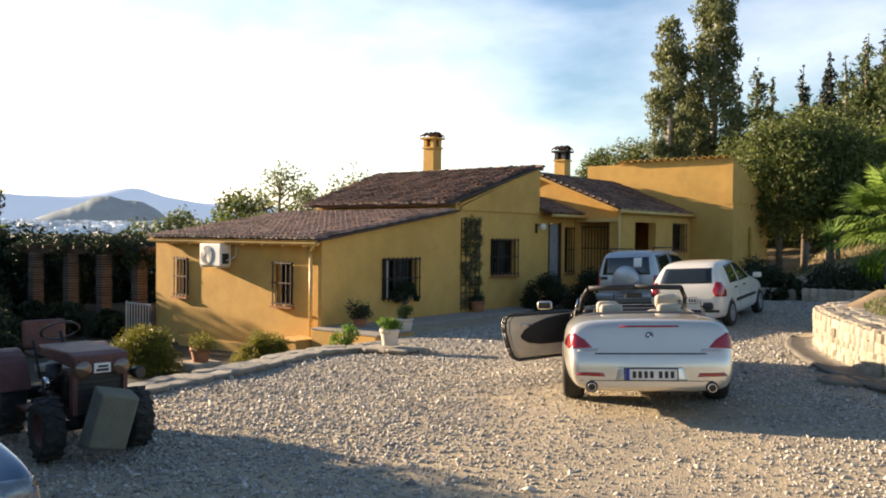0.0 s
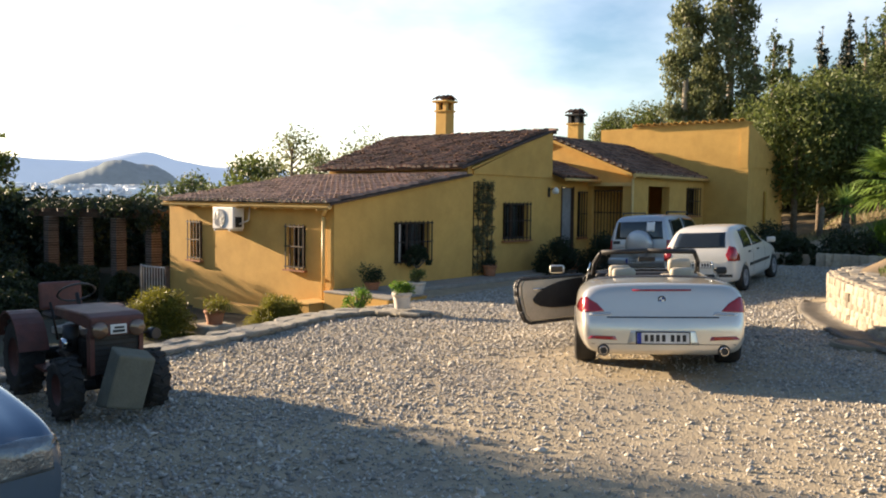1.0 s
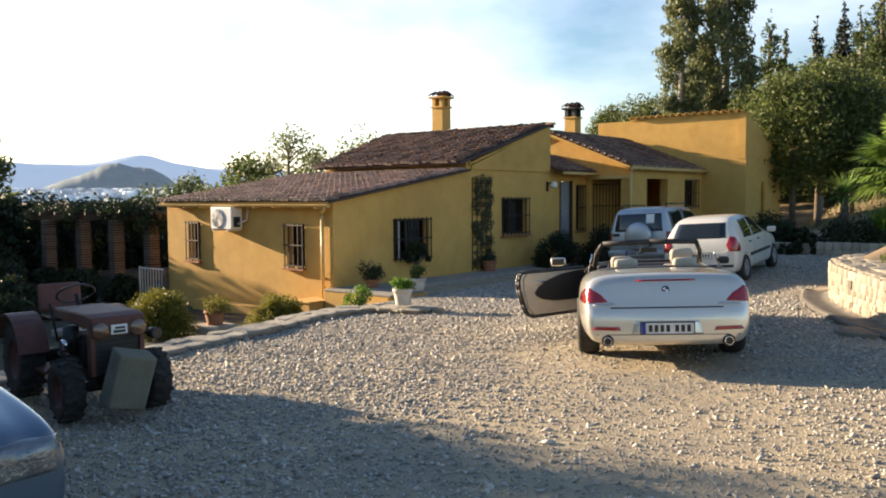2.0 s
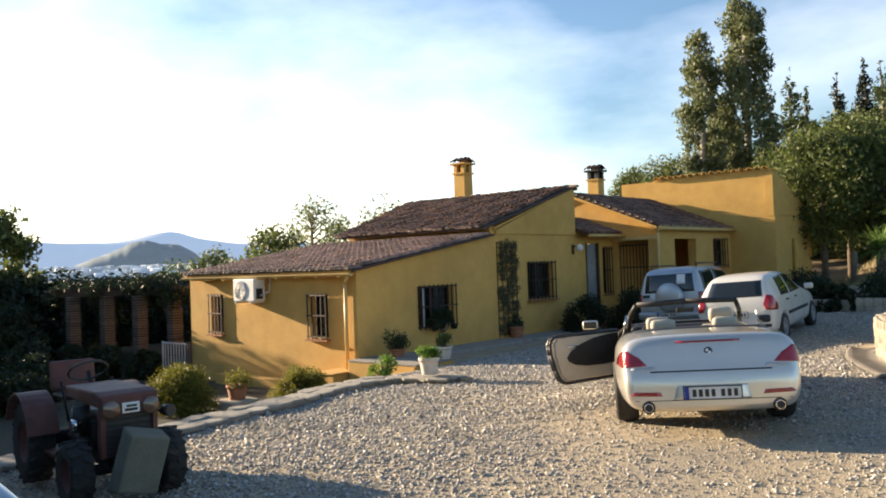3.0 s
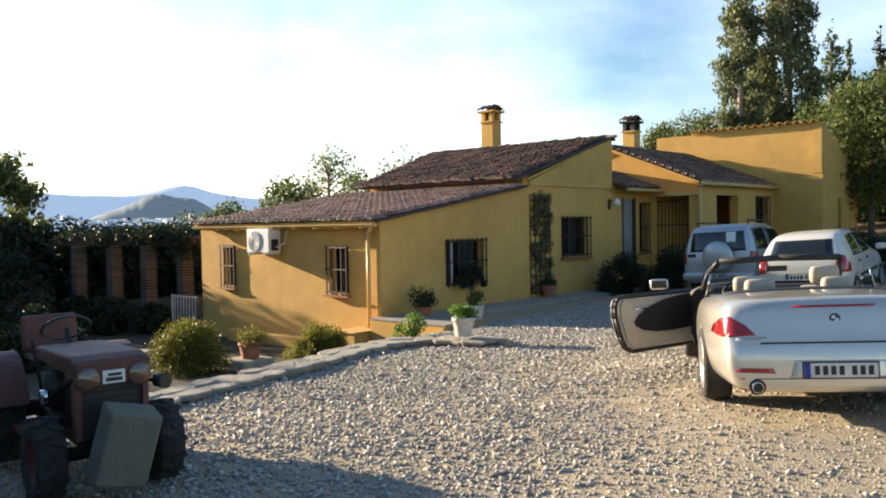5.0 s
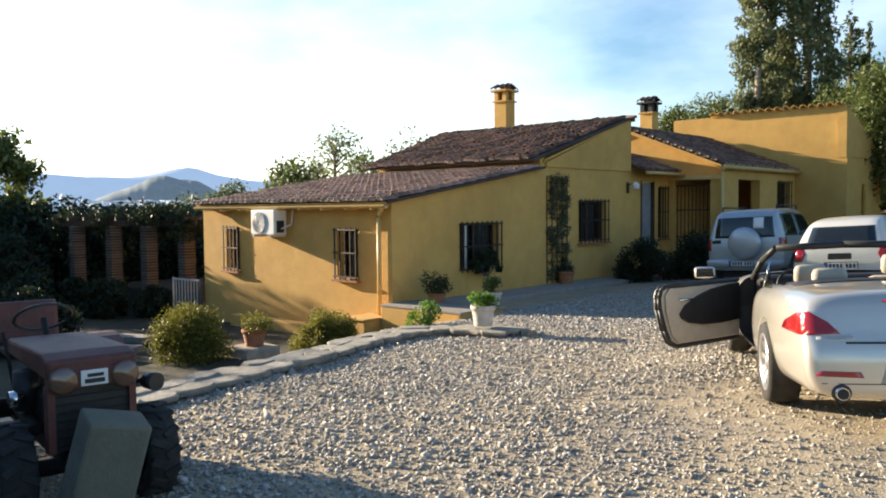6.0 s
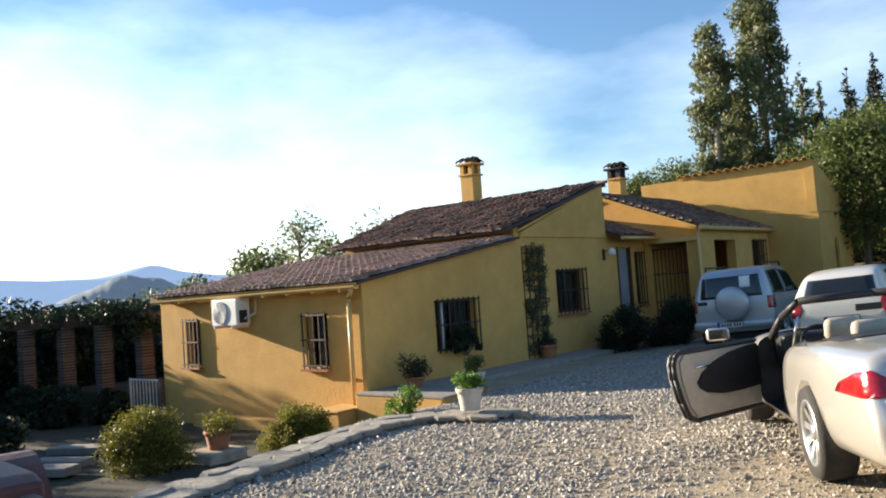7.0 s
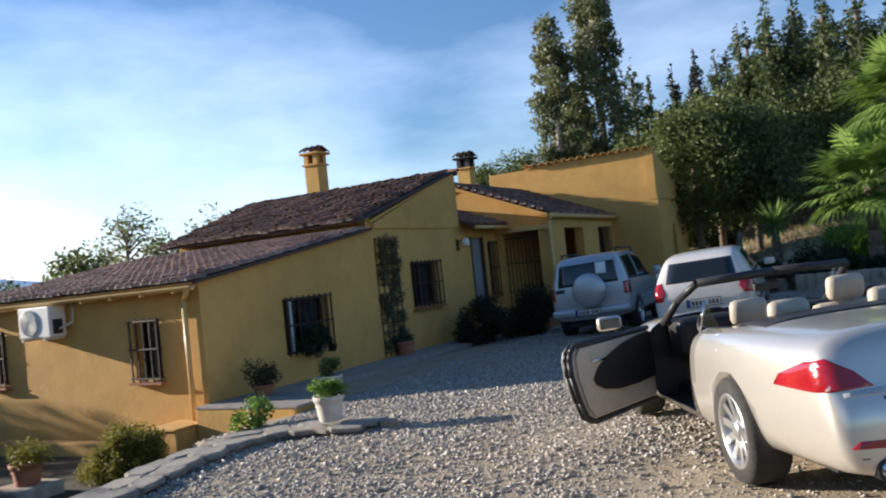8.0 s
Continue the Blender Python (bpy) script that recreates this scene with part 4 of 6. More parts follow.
def sit(x, y, heading, k=1.0):
    """The pose of a vehicle that stands on the sloping drive."""
    up = Vector((drive_z(x - 0.8, y) - drive_z(x + 0.8, y), drive_z(x, y - 0.8) - drive_z(x, y + 0.8), 1.6)).normalized()
    ahead = Vector((math.cos(radians(heading)), math.sin(radians(heading)), 0))
    ahead = (ahead - up * ahead.dot(up)).normalized()
    turn = Matrix((ahead, up.cross(ahead), up)).transposed().to_4x4()
    return Matrix.Translation((x, y, drive_z(x, y) + 0.004)) @ turn @ Matrix.Diagonal((k, k, k, 1))


def loft(stations, profile, levels=2):
    """A smooth closed skin over cross-sections (x, ...), each mirrored about y = 0."""
    bm = bmesh.new()
    rings = []
    for st in stations:
        half = profile(*st[1:])
        ring = [(y, z) for y, z in half] + [(-y, z) for y, z in half[-2:0:-1]]
        rings.append([bm.verts.new((st[0], y, z)) for y, z in ring])
    n = len(rings[0])
    for a, b in zip(rings, rings[1:]):
        for i in range(n):
            bm.faces.new((a[i], a[(i + 1) % n], b[(i + 1) % n], b[i]))
    for r in (rings[0], rings[-1]):
        h = n // 2
        for i in range(h):
            q = [r[i], r[i + 1], r[(n - i - 1) % n], r[(n - i) % n]]
            q = list(dict.fromkeys(q))
            if len(q) > 2:
                bm.faces.new(q)
    bmesh.ops.recalc_face_normals(bm, faces=bm.faces)
    me = finish(bm, True)
    ob = new("skin", me)
    sub = ob.modifiers.new("smooth", "SUBSURF")
    sub.levels = sub.render_levels = levels
    return ob


def baked(ob, cutters=()):
    """The mesh of ob with its modifiers and the cutters taken out of it; removes the helpers."""
    made = []
    for c in cutters:
        me = c if isinstance(c, bpy.types.Mesh) else finish(c)
        co = new("cutter", me)
        made.append(co)
        b = ob.modifiers.new("cut", "BOOLEAN")
        b.operation, b.object, b.solver = "DIFFERENCE", co, "EXACT"
    dg = bpy.context.evaluated_depsgraph_get()
    me = bpy.data.meshes.new_from_object(ob.evaluated_get(dg))
    for o in (ob, *made):
        bpy.data.objects.remove(o)
    return me


def bvh_of(me):
    return BVHTree.FromPolygons([tuple(v.co) for v in me.vertices], [tuple(p.vertices) for p in me.polygons])


def on_skin(tree_, outline, place, way, lift=0.004, thick=0.012, cuts=7):
    """A thin shaped panel that follows a car's skin: outline in 2D, place() lifts it to 3D, way points at the skin."""
    bm = bmesh.new()
    f = bm.faces.new([bm.verts.new(place(*p)) for p in outline])
    bmesh.ops.triangulate(bm, faces=[f])
    bmesh.ops.subdivide_edges(bm, edges=bm.edges[:], cuts=cuts, use_grid_fill=True)
    w = Vector(way).normalized()
    for v in bm.verts:
        hit, nrm, _, _ = tree_.ray_cast(v.co - w * 3, w, 8)
        if hit is not None:
            if nrm.dot(w) > 0:
                nrm = -nrm
            v.co = hit + nrm * lift
    bmesh.ops.recalc_face_normals(bm, faces=bm.faces)
    s = sum((fc.normal.dot(w) for fc in bm.faces), 0.0)
    if s > 0:
        bmesh.ops.reverse_faces(bm, faces=bm.faces)
    r = bmesh.ops.extrude_face_region(bm, geom=bm.faces[:])
    for v in r["geom"]:
        if isinstance(v, bmesh.types.BMVert):
            v.co += -w * 0.0
    low = [v for v in bm.verts if v not in set(g for g in r["geom"] if isinstance(g, bmesh.types.BMVert))]
    for v in low:
        v.co += w * thick
    bmesh.ops.recalc_face_normals(bm, faces=bm.faces)
    for fc in bm.faces:
        fc.smooth = True
    return bm


def side(x, z):
    return (x, 0.0, z)


def rear(y, z):
    return (0.0, y, z)


def wheel(parent, x, y, r, w, out, spokes=10, rim_r=0.68, rim_mat="alloy", double=False):
    """A tyre with shoulders, a rim dish, and spokes; out: +1 where the outer face looks to +y."""
    m = pose(x, y, r, -90 * out, 0, 0)
    tb = bmesh.new()
    turned(tb, [(rim_r * r, -w / 2 + 0.01), (0.93 * r, -w / 2), (0.985 * r, -w / 2 + 0.03), (r, -w / 4), (r, w / 4), (0.985 * r, w / 2 - 0.03), (0.93 * r, w / 2), (rim_r * r, w / 2 - 0.01)], 36, m, cap=False)
    wh = part("wheel", tb, "rubber", parent, "black road tyre on its rim")
    rb = bmesh.new()
    turned(rb, [(rim_r * r + 0.004, w / 2 - 0.012), (rim_r * r, w / 2 - 0.004), (rim_r * r - 0.02, w / 2 - 0.01), (rim_r * r - 0.035, w / 2 - 0.07), (rim_r * r - 0.05, -w / 2 + 0.02)], 32, m, cap=False)
    part("rim", rb, rim_mat, wh)
    db = bmesh.new()
    turned(db, [(rim_r * r - 0.05, w / 2 - 0.10), (0.05, w / 2 - 0.09)], 24, m, cap=False)
    part("brake_disc", db, "grease", wh)
    for i in range(spokes):
        a = 2 * math.pi * i / spokes + (0.0 if not double else (0.1 if i % 2 else -0.1))
        sp = bmesh.new()
        w0, w1 = 0.022 * r / 0.33, 0.013 * r / 0.33
        vs = []
        for q, ww, zz in ((0.05, w0, w / 2 - 0.045), (rim_r * r - 0.015, w1, w / 2 - 0.022)):
            for dz in (0, -0.025):
                for sg in (-1, 1):
                    vs.append(sp.verts.new((q * math.cos(a) - sg * ww * math.sin(a), q * math.sin(a) + sg * ww * math.cos(a), zz + dz)))
        for q in ((0, 1, 5, 4), (2, 6, 7, 3), (0, 4, 6, 2), (1, 3, 7, 5), (0, 2, 3, 1), (4, 5, 7, 6)):
            sp.faces.new([vs[k] for k in q])
        bmesh.ops.transform(sp, matrix=m, verts=sp.verts)
        bmesh.ops.recalc_face_normals(sp, faces=sp.faces)
        part("spoke", sp, rim_mat, wh)
    hb = bmesh.new()
    turned(hb, [(0.07 * r / 0.33, w / 2 - 0.05), (0.065 * r / 0.33, w / 2 - 0.025), (0.03, w / 2 - 0.018)], 16, m)
    part("hub", hb, rim_mat, wh)
    return wh


def arch(x, y0, y1, r):
    return tubem((x, y0, r * 0.98), (x, y1, r * 0.98), r * 1.13, None, 32)


def plate(parent, x, y, z, w=0.52, h=0.11, m=None):
    """A number plate: white field, blue end band, and plain bars for its writing."""
    at = m if m is not None else Matrix.Identity(4)
    back = boxm(x - 0.012, x, y - w / 2 - 0.012, y + w / 2 + 0.012, z - h / 2 - 0.012, z + h / 2 + 0.012)
    pl = part("number_plate", back, "black", parent, "white number plate in a black holder", at=at)
    part("plate_face", boxm(x - 0.016, x - 0.012, y - w / 2, y + w / 2, z - h / 2, z + h / 2), "plate_white", pl)
    part("plate_band", boxm(x - 0.018, x - 0.016, y + w / 2 - 0.045, y + w / 2 - 0.002, z - h / 2, z + h / 2), "plate_blue", pl)
    for i in range(7):
        yy = y + w / 2 - 0.075 - i * 0.058 - (0.03 if i > 3 else 0)
        part("plate_bar", boxm(x - 0.018, x - 0.0162, yy - 0.036, yy, z - 0.035, z + 0.035), "black", pl)
    return pl


# champagne convertible: x ahead from the rear axle, z from the ground
def body_profile(w, zb, zsh, zt, tuck=0.9):
    return [(0, zb), (w * 0.82, zb), (w * 0.95, zb + 0.07), (w, zb + (zsh - zb) * 0.42), (w * 0.985, zsh - (zsh - zb) * 0.2), (w * 0.93, zsh), (w * 0.72, zt - (zt - zsh) * 0.15), (0, zt)]


CONV = [(-1.24, 0.66, 0.33, 0.50, 0.54), (-1.215, 0.78, 0.29, 0.62, 0.65), (-1.17, 0.82, 0.27, 0.69, 0.72), (-1.11, 0.83, 0.26, 0.88, 0.93), (-1.04, 0.845, 0.25, 0.945, 1.005), (-0.95, 0.86, 0.25, 0.945, 1.005), (-0.6, 0.90, 0.24, 0.94, 1.01),
        (-0.2, 0.92, 0.23, 0.93, 1.015), (0.25, 0.92, 0.21, 0.915, 1.01), (0.8, 0.905, 0.18, 0.885, 0.95), (1.5, 0.90, 0.18, 0.885, 0.95), (2.1, 0.905, 0.18, 0.89, 0.97), (2.5, 0.915, 0.19, 0.87, 0.95), (2.95, 0.905, 0.20, 0.80, 0.88), (3.3, 0.84, 0.21, 0.70, 0.77), (3.55, 0.70, 0.25, 0.56, 0.62), (3.66, 0.5, 0.32, 0.45, 0.48)]
car = thing("convertible_car", "champagne silver open-top convertible with its driver door open", "car", sit(9.53, -3.92, 118.5, 0.99))
tub = bmesh.new()
prism(tub, [(0.10, -0.70, 0.80), (0.42, -0.70, 0.36), (2.0, -0.70, 0.30), (2.12, -0.70, 0.80), (1.95, -0.70, 1.4), (0.10, -0.70, 1.4)], (0, 1.40, 0))
door_cut = bmesh.new()
prism(door_cut, [(0.80, 0.6, 1.4), (0.80, 0.6, 0.62), (0.92, 0.6, 0.32), (2.02, 0.6, 0.30), (2.06, 0.6, 0.6), (2.02, 0.6, 1.4)], (0, 0.6, 0))
conv_full = loft(CONV, body_profile)
skin_me = baked(loft(CONV, body_profile))
conv_tree = bvh_of(skin_me)
cuts = [tub, door_cut]
for x in (0.0, 2.78):
    for y0, y1 in ((0.62, 1.2), (-1.2, -0.62)):
        cuts.append(arch(x, y0, y1, 0.335))
conv_me = baked(conv_full, cuts)
conv_me.materials.clear()
conv_me.materials.append(M["silver"])
conv_me.materials.append(M["dark_leather"])
for p in conv_me.polygons:
    c = p.center
    inside = 0.09 < c.x < 2.13 and abs(c.y) < 0.702 and 0.28 < c.z < 0.97 and (abs(p.normal.z) < 0.8 or c.z < 0.6)
    jamb = 0.79 < c.x < 2.07 and c.y > 0.58 and (abs(p.normal.x) > 0.7 or c.z < 0.5 and p.normal.z > 0.7)
    if inside or jamb:
        p.material_index = 1
part("body", conv_me, "silver", car, "champagne silver bodywork")
part("underbody", boxm(-0.8, 3.4, -0.66, 0.66, 0.22, 0.38), "black", car)
for x in (0.0, 2.78):
    for y, o in ((0.805, 1), (-0.805, -1)):
        wheel(car, x, y, 0.335, 0.245, o, spokes=20, rim_r=0.70, double=True)
for s in (1, -1):
    w = (0.75, -0.62 * s, 0)
    lamp = on_skin(conv_tree, [(-0.53 * s, 0.72), (-0.60 * s, 0.80), (-0.70 * s, 0.865), (-0.78 * s, 0.85), (-0.90 * s, 0.77), (-0.93 * s, 0.71), (-0.76 * s, 0.705)], lambda y, z: (-1.0 + 0.62 * (abs(y) - 0.6), -y, z), (1.0, -0.45 * s, 0), 0.006, 0.02)
    tl = part("tail_lamp", lamp, "red_lens", car, "red wraparound tail lamp")
    strip = on_skin(conv_tree, [(-0.50 * s, 0.685), (-0.52 * s, 0.712), (-0.74 * s, 0.700), (-0.74 * s, 0.678)], lambda y, z: (-1.0, -y, z), (1, 0, 0), 0.006, 0.01, 4)
    part("reverse_lens", strip, "clear_lens", tl)
    refl = on_skin(conv_tree, [(-0.46 * s, 0.43), (-0.48 * s, 0.47), (-0.72 * s, 0.475), (-0.76 * s, 0.44)], lambda y, z: (-1.0, -y, z), (1, 0, 0), 0.006, 0.01, 4)
    part("reflector", refl, "red_lens", car)
    ex = tubem((-1.27, 0.60 * s, 0.325), (-0.9, 0.60 * s, 0.325), 0.043, None, 18)
    pipe_ = part("exhaust_tip", ex, "chrome", car)
    part("exhaust_bore", tubem((-1.275, 0.60 * s, 0.325), (-1.0, 0.60 * s, 0.325), 0.037, None, 16), "black", pipe_)
    part("exhaust_surround", tubem((-1.232, 0.60 * s, 0.325), (-1.10, 0.60 * s, 0.325), 0.062, None, 20), "black", car)
part("brake_light", on_skin(conv_tree, [(-0.30, 0.925), (-0.30, 0.94), (0.30, 0.94), (0.30, 0.925)], rear, (1, 0, 0.0), 0.006, 0.008, 5), "red_lens", car, "thin red high brake light")
part("boot_seam", on_skin(conv_tree, [(-0.56, 0.655), (-0.56, 0.668), (0.56, 0.668), (0.56, 0.655)], rear, (1, 0, 0), 0.003, 0.008, 7), "black", car)
part("bumper_seam", on_skin(conv_tree, [(-0.72, 0.385), (-0.72, 0.392), (0.72, 0.392), (0.72, 0.385)], rear, (1, 0, 0), 0.003, 0.006, 7), "black", car)
hit_, nrm_, _, _ = conv_tree.ray_cast(Vector((-3, 0, 0.84)), Vector((1, 0, 0)), 5)
bx = hit_.x
em = bmesh.new()
turned(em, [(0.04, 0.0), (0.04, 0.008), (0.032, 0.01)], 24, pose(bx + 0.004, 0, 0.84, 0, -90, 0))
badge = part("emblem", em, "black", car, "round emblem with blue and white quarters")
for i in range(4):
    qb = bmesh.new()
    c0 = qb.verts.new((0, 0, 0.011))
    arc = [qb.verts.new((0.028 * math.cos(a), 0.028 * math.sin(a), 0.011)) for a in (math.pi / 2 * (i + k / 5) for k in range(6))]
    for p_, q_ in zip(arc, arc[1:]):
        qb.faces.new((c0, p_, q_))
    bmesh.ops.transform(qb, matrix=pose(bx + 0.004, 0, 0.84, 0, -90, 0), verts=qb.verts)
    part("emblem_quarter", qb, "emblem_blue" if i % 2 else "white", badge)
hit_, nrm_, _, _ = conv_tree.ray_cast(Vector((-3, 0, 0.46)), Vector((1, 0, 0)), 5)
part("plate_recess", on_skin(conv_tree, [(-0.36, 0.39), (-0.32, 0.53), (0.32, 0.53), (0.36, 0.39)], rear, (1, 0, 0), 0.002, 0.006, 5), "silver", car)
plate(car, hit_.x - 0.004, 0, 0.455)
# cabin
part("cabin_floor", boxm(0.42, 2.0, -0.69, 0.69, 0.30, 0.34), "dark_leather", car)
part("dashboard", boxm(1.70, 2.10, -0.69, 0.69, 0.62, 0.93, 0.06), "dark_leather", car)
part("tonneau", on_skin(conv_tree, [(-0.22, -0.70), (-0.22, 0.70), (0.30, 0.68), (0.30, -0.68)], lambda x, y: (x, y, 2.0), (0, 0, -1), 0.006, 0.01, 6), "dark_leather", car, "dark folded-roof cover")


def car_seat(x, y, s=1.0, back_z=0.98, head=True, tilt=-12):
    seat = part("seat", boxm(x - 0.25, x + 0.25, y - 0.26 * s, y + 0.26 * s, 0.38, 0.56, 0.06), "leather", car, "cream leather seat")
    bk = boxm(-0.07, 0.07, -0.25 * s, 0.25 * s, 0.0, back_z - 0.5, 0.06)
    bmesh.ops.transform(bk, matrix=pose(x - 0.26, y, 0.5, 0, tilt, 0), verts=bk.verts)
    part("backrest", bk, "leather", seat, smooth=True)
    if head:
        hr = boxm(-0.055, 0.055, -0.14, 0.14, 0.0, 0.19, 0.05)
        bmesh.ops.transform(hr, matrix=pose(x - 0.26 + 0.5 * math.sin(radians(tilt)) , y, back_z + 0.0, 0, tilt, 0), verts=hr.verts)
        part("headrest", hr, "leather", seat, smooth=True)
    return seat


car_seat(1.30, 0.37, 1.0, 0.90)
car_seat(1.30, -0.37, 1.0, 0.98)
car_seat(0.62, 0.34, 0.9, 0.90, tilt=-8)
car_seat(0.62, -0.34, 0.9, 0.90, tilt=-8)
sw = bmesh.new()
turned(sw, [(0.17, -0.014), (0.185, 0.0), (0.17, 0.014), (0.155, 0.0), (0.17, -0.014)], 24, pose(1.62, 0.37, 0.84, 0, -62, 0), cap=False)
part("steering_wheel", sw, "dark_leather", car)
# windscreen, side glass and frame
wt, wb_ = (1.30, 0.60, 1.235), (2.02, 0.72, 0.90)
fr = bmesh.new()
for s in (1, -1):
    tube(fr, (wb_[0], s * wb_[1], wb_[2]), ((wt[0] + wb_[0]) / 2 - 0.03, s * 0.68, 1.10), 0.035, 0.032, 8)
    tube(fr, ((wt[0] + wb_[0]) / 2 - 0.03, s * 0.68, 1.10), (wt[0], s * wt[1], wt[2]), 0.032, 0.03, 8)
tube(fr, (wt[0], 0.60, wt[2]), (wt[0] - 0.02, 0.0, wt[2] + 0.015), 0.034, 0.034, 8)
tube(fr, (wt[0] - 0.02, 0.0, wt[2] + 0.015), (wt[0], -0.60, wt[2]), 0.034, 0.034, 8)
scr = part("windscreen_frame", fr, "black", car, "black windscreen frame")
gl = bmesh.new()
gl.faces.new([gl.verts.new(p) for p in ((wb_[0], 0.70, 0.90), (wb_[0], -0.70, 0.90), (wt[0], -0.58, wt[2]), (wt[0], 0.58, wt[2]))])
bmesh.ops.solidify(gl, geom=gl.faces[:], thickness=0.005)
wsg = part("windscreen", gl, "glass", scr)
wsg.visible_shadow = False
for s in (1, -1):
    qg = bmesh.new()
    prism(qg, [(0.22, s * 0.80, 0.90), (0.76, s * 0.80, 0.90), (0.72, s * 0.74, 1.13)], (0, 0.004, 0))
    qq = part("quarter_glass", qg, "glass", car)
    qq.visible_shadow = False
    part("glass_edge", tubem((0.76, s * 0.802, 0.90), (0.72, s * 0.742, 1.13), 0.008, None, 6), "chrome", qq)
part("inner_mirror", boxm(1.42, 1.46, -0.11, 0.11, 1.10, 1.16, 0.012), "black", car)
mir = boxm(1.72, 1.82, -1.08, -0.92, 0.90, 1.00, 0.03)
part("wing_mirror", mir, "black", car, smooth=True)

# the open driver's door, hung on its front edge
DOOR_M = pose(2.04, 0.90, 0, 0, 0, -43)
DOOR_LINE = [(0.0, 0.27), (-1.00, 0.27), (-1.10, 0.32), (-1.17, 0.45), (-1.235, 0.66), (-1.24, 0.78), (-1.21, 0.85), (-1.15, 0.885), (0.0, 0.885)]
leaf = part("door", prism(bmesh.new(), [(x, 0.045, z) for x, z in DOOR_LINE], (0, -0.075, 0)), "silver", car, "open driver door with cream and black lining", at=DOOR_M, smooth=False)
lin = bmesh.new()
prism(lin, [(-1.00, -0.032, 0.31), (-1.09, -0.032, 0.40), (-1.165, -0.032, 0.64), (-1.17, -0.032, 0.80), (-1.11, -0.032, 0.86), (-0.03, -0.032, 0.86), (-0.03, -0.032, 0.31)], (0, -0.02, 0))
part("door_lining", lin, "leather", leaf, "cream leather door lining")
arm = bmesh.new()
ring_ = [(-0.98, 0.60), (-0.90, 0.68), (-0.72, 0.76), (-0.48, 0.82), (-0.22, 0.85), (-0.03, 0.855), (-0.03, 0.47), (-0.35, 0.455), (-0.65, 0.465), (-0.85, 0.50), (-0.95, 0.55)]
prism(arm, [(x, -0.052, z) for x, z in ring_], (0, -0.02, 0))
part("door_panel", arm, "dark_leather", leaf, "black oval door panel")
edge = bmesh.new()
pts_ = DOOR_LINE
for a_, b_ in zip(pts_, pts_[1:]):
    tube(edge, (a_[0], -0.03, a_[1]), (b_[0], -0.03, b_[1]), 0.022, 0.022, 8)
    tube(edge, (a_[0], 0.012, a_[1]), (b_[0], 0.012, b_[1]), 0.02, 0.02, 8)
part("door_seal", edge, "black", leaf, smooth=True)
part("door_glass_edge", boxm(-1.1, -0.05, 0.0, 0.008, 0.885, 0.91), "black", leaf)
part("door_pull", tubem((-0.98, -0.055, 0.74), (-0.80, -0.075, 0.74), 0.012), "chrome", leaf)
dm = part("door_mirror", boxm(0.0, 0.10, -0.02, 0.19, 0.915, 1.035, 0.03), "silver", leaf, smooth=True, at=pose(-0.30, 0.05, 0, 0, 0, 43))
part("mirror_glass", boxm(-0.006, 0.0, 0.0, 0.172, 0.932, 1.018), "tint", dm)
part("mirror_foot", boxm(0.02, 0.09, -0.04, 0.03, 0.86, 0.93), "black", dm)


# hatchback and off-roader: full bodies with their glass laid into the skin
def cabin_profile(w, zb, zbelt, wt_, zt):
    zb2 = min(zbelt, zt - 0.05)
    return [(0, zb), (w * 0.86, zb), (w * 0.97, zb + 0.08), (w, (zb + zb2) / 2), (w * 0.985, zb2), (wt_ + (w - wt_) * 0.45, zb2 + (zt - zb2) * 0.5), (wt_, zt - 0.05), (wt_ * 0.82, zt - 0.008), (0, zt)]


def full_car(name, label, m, stations, r, wheels, ww, paint, rim_mat, spokes, track):
    c = thing(name, label, "car", m)
    whole = loft(stations, cabin_profile)
    tree_ = bvh_of(baked(loft(stations, cabin_profile)))
    cut = [arch(x, y0, y1, r) for x in wheels for y0, y1 in ((track - 0.24, 1.3), (-1.3, 0.24 - track))]
    part("body", baked(whole, cut), paint, c)
    part("underbody", boxm(stations[0][0] + 0.3, stations[-1][0] - 0.3, 0.28 - track, track - 0.28, r * 0.55, r * 0.9), "black", c)
    for x in wheels:
        for s in (1, -1):
            wheel(c, x, s * (track - ww / 2 + 0.02), r, ww, s, spokes, 0.62, rim_mat)
    return c, tree_


HATCH = [(-0.64, 0.62, 0.30, 0.62, 0.60, 0.66), (-0.62, 0.74, 0.24, 0.80, 0.66, 0.86), (-0.56, 0.79, 0.22, 0.88, 0.66, 1.00), (-0.40, 0.805, 0.20, 0.90, 0.62, 1.22), (-0.20, 0.815, 0.20, 0.90, 0.60, 1.38), (0.15, 0.82, 0.19, 0.90, 0.60, 1.415), (0.8, 0.82, 0.18, 0.89, 0.61, 1.42), (1.25, 0.82, 0.18, 0.88, 0.60, 1.36),
         (1.65, 0.82, 0.18, 0.88, 0.62, 1.16), (2.0, 0.82, 0.18, 0.87, 0.64, 0.97), (2.45, 0.81, 0.19, 0.80, 0.62, 0.88), (2.85, 0.78, 0.2, 0.70, 0.58, 0.78), (3.08, 0.66, 0.24, 0.56, 0.5, 0.62), (3.15, 0.5, 0.3, 0.46, 0.42, 0.5)]
hatch, ht = full_car("hatchback_car", "small white hatchback with dark windows parked on the drive", sit(7.13, 3.95, 94.0, 0.96), HATCH, 0.285, (0.0, 2.47), 0.18, "car_white", "grey_plastic", 7, 0.80)
part("rear_window", on_skin(ht, [(-0.56, 0.97), (-0.50, 1.28), (0.50, 1.28), (0.56, 0.97)], rear, (1, 0, 0), 0.004, 0.02), "tint", hatch)
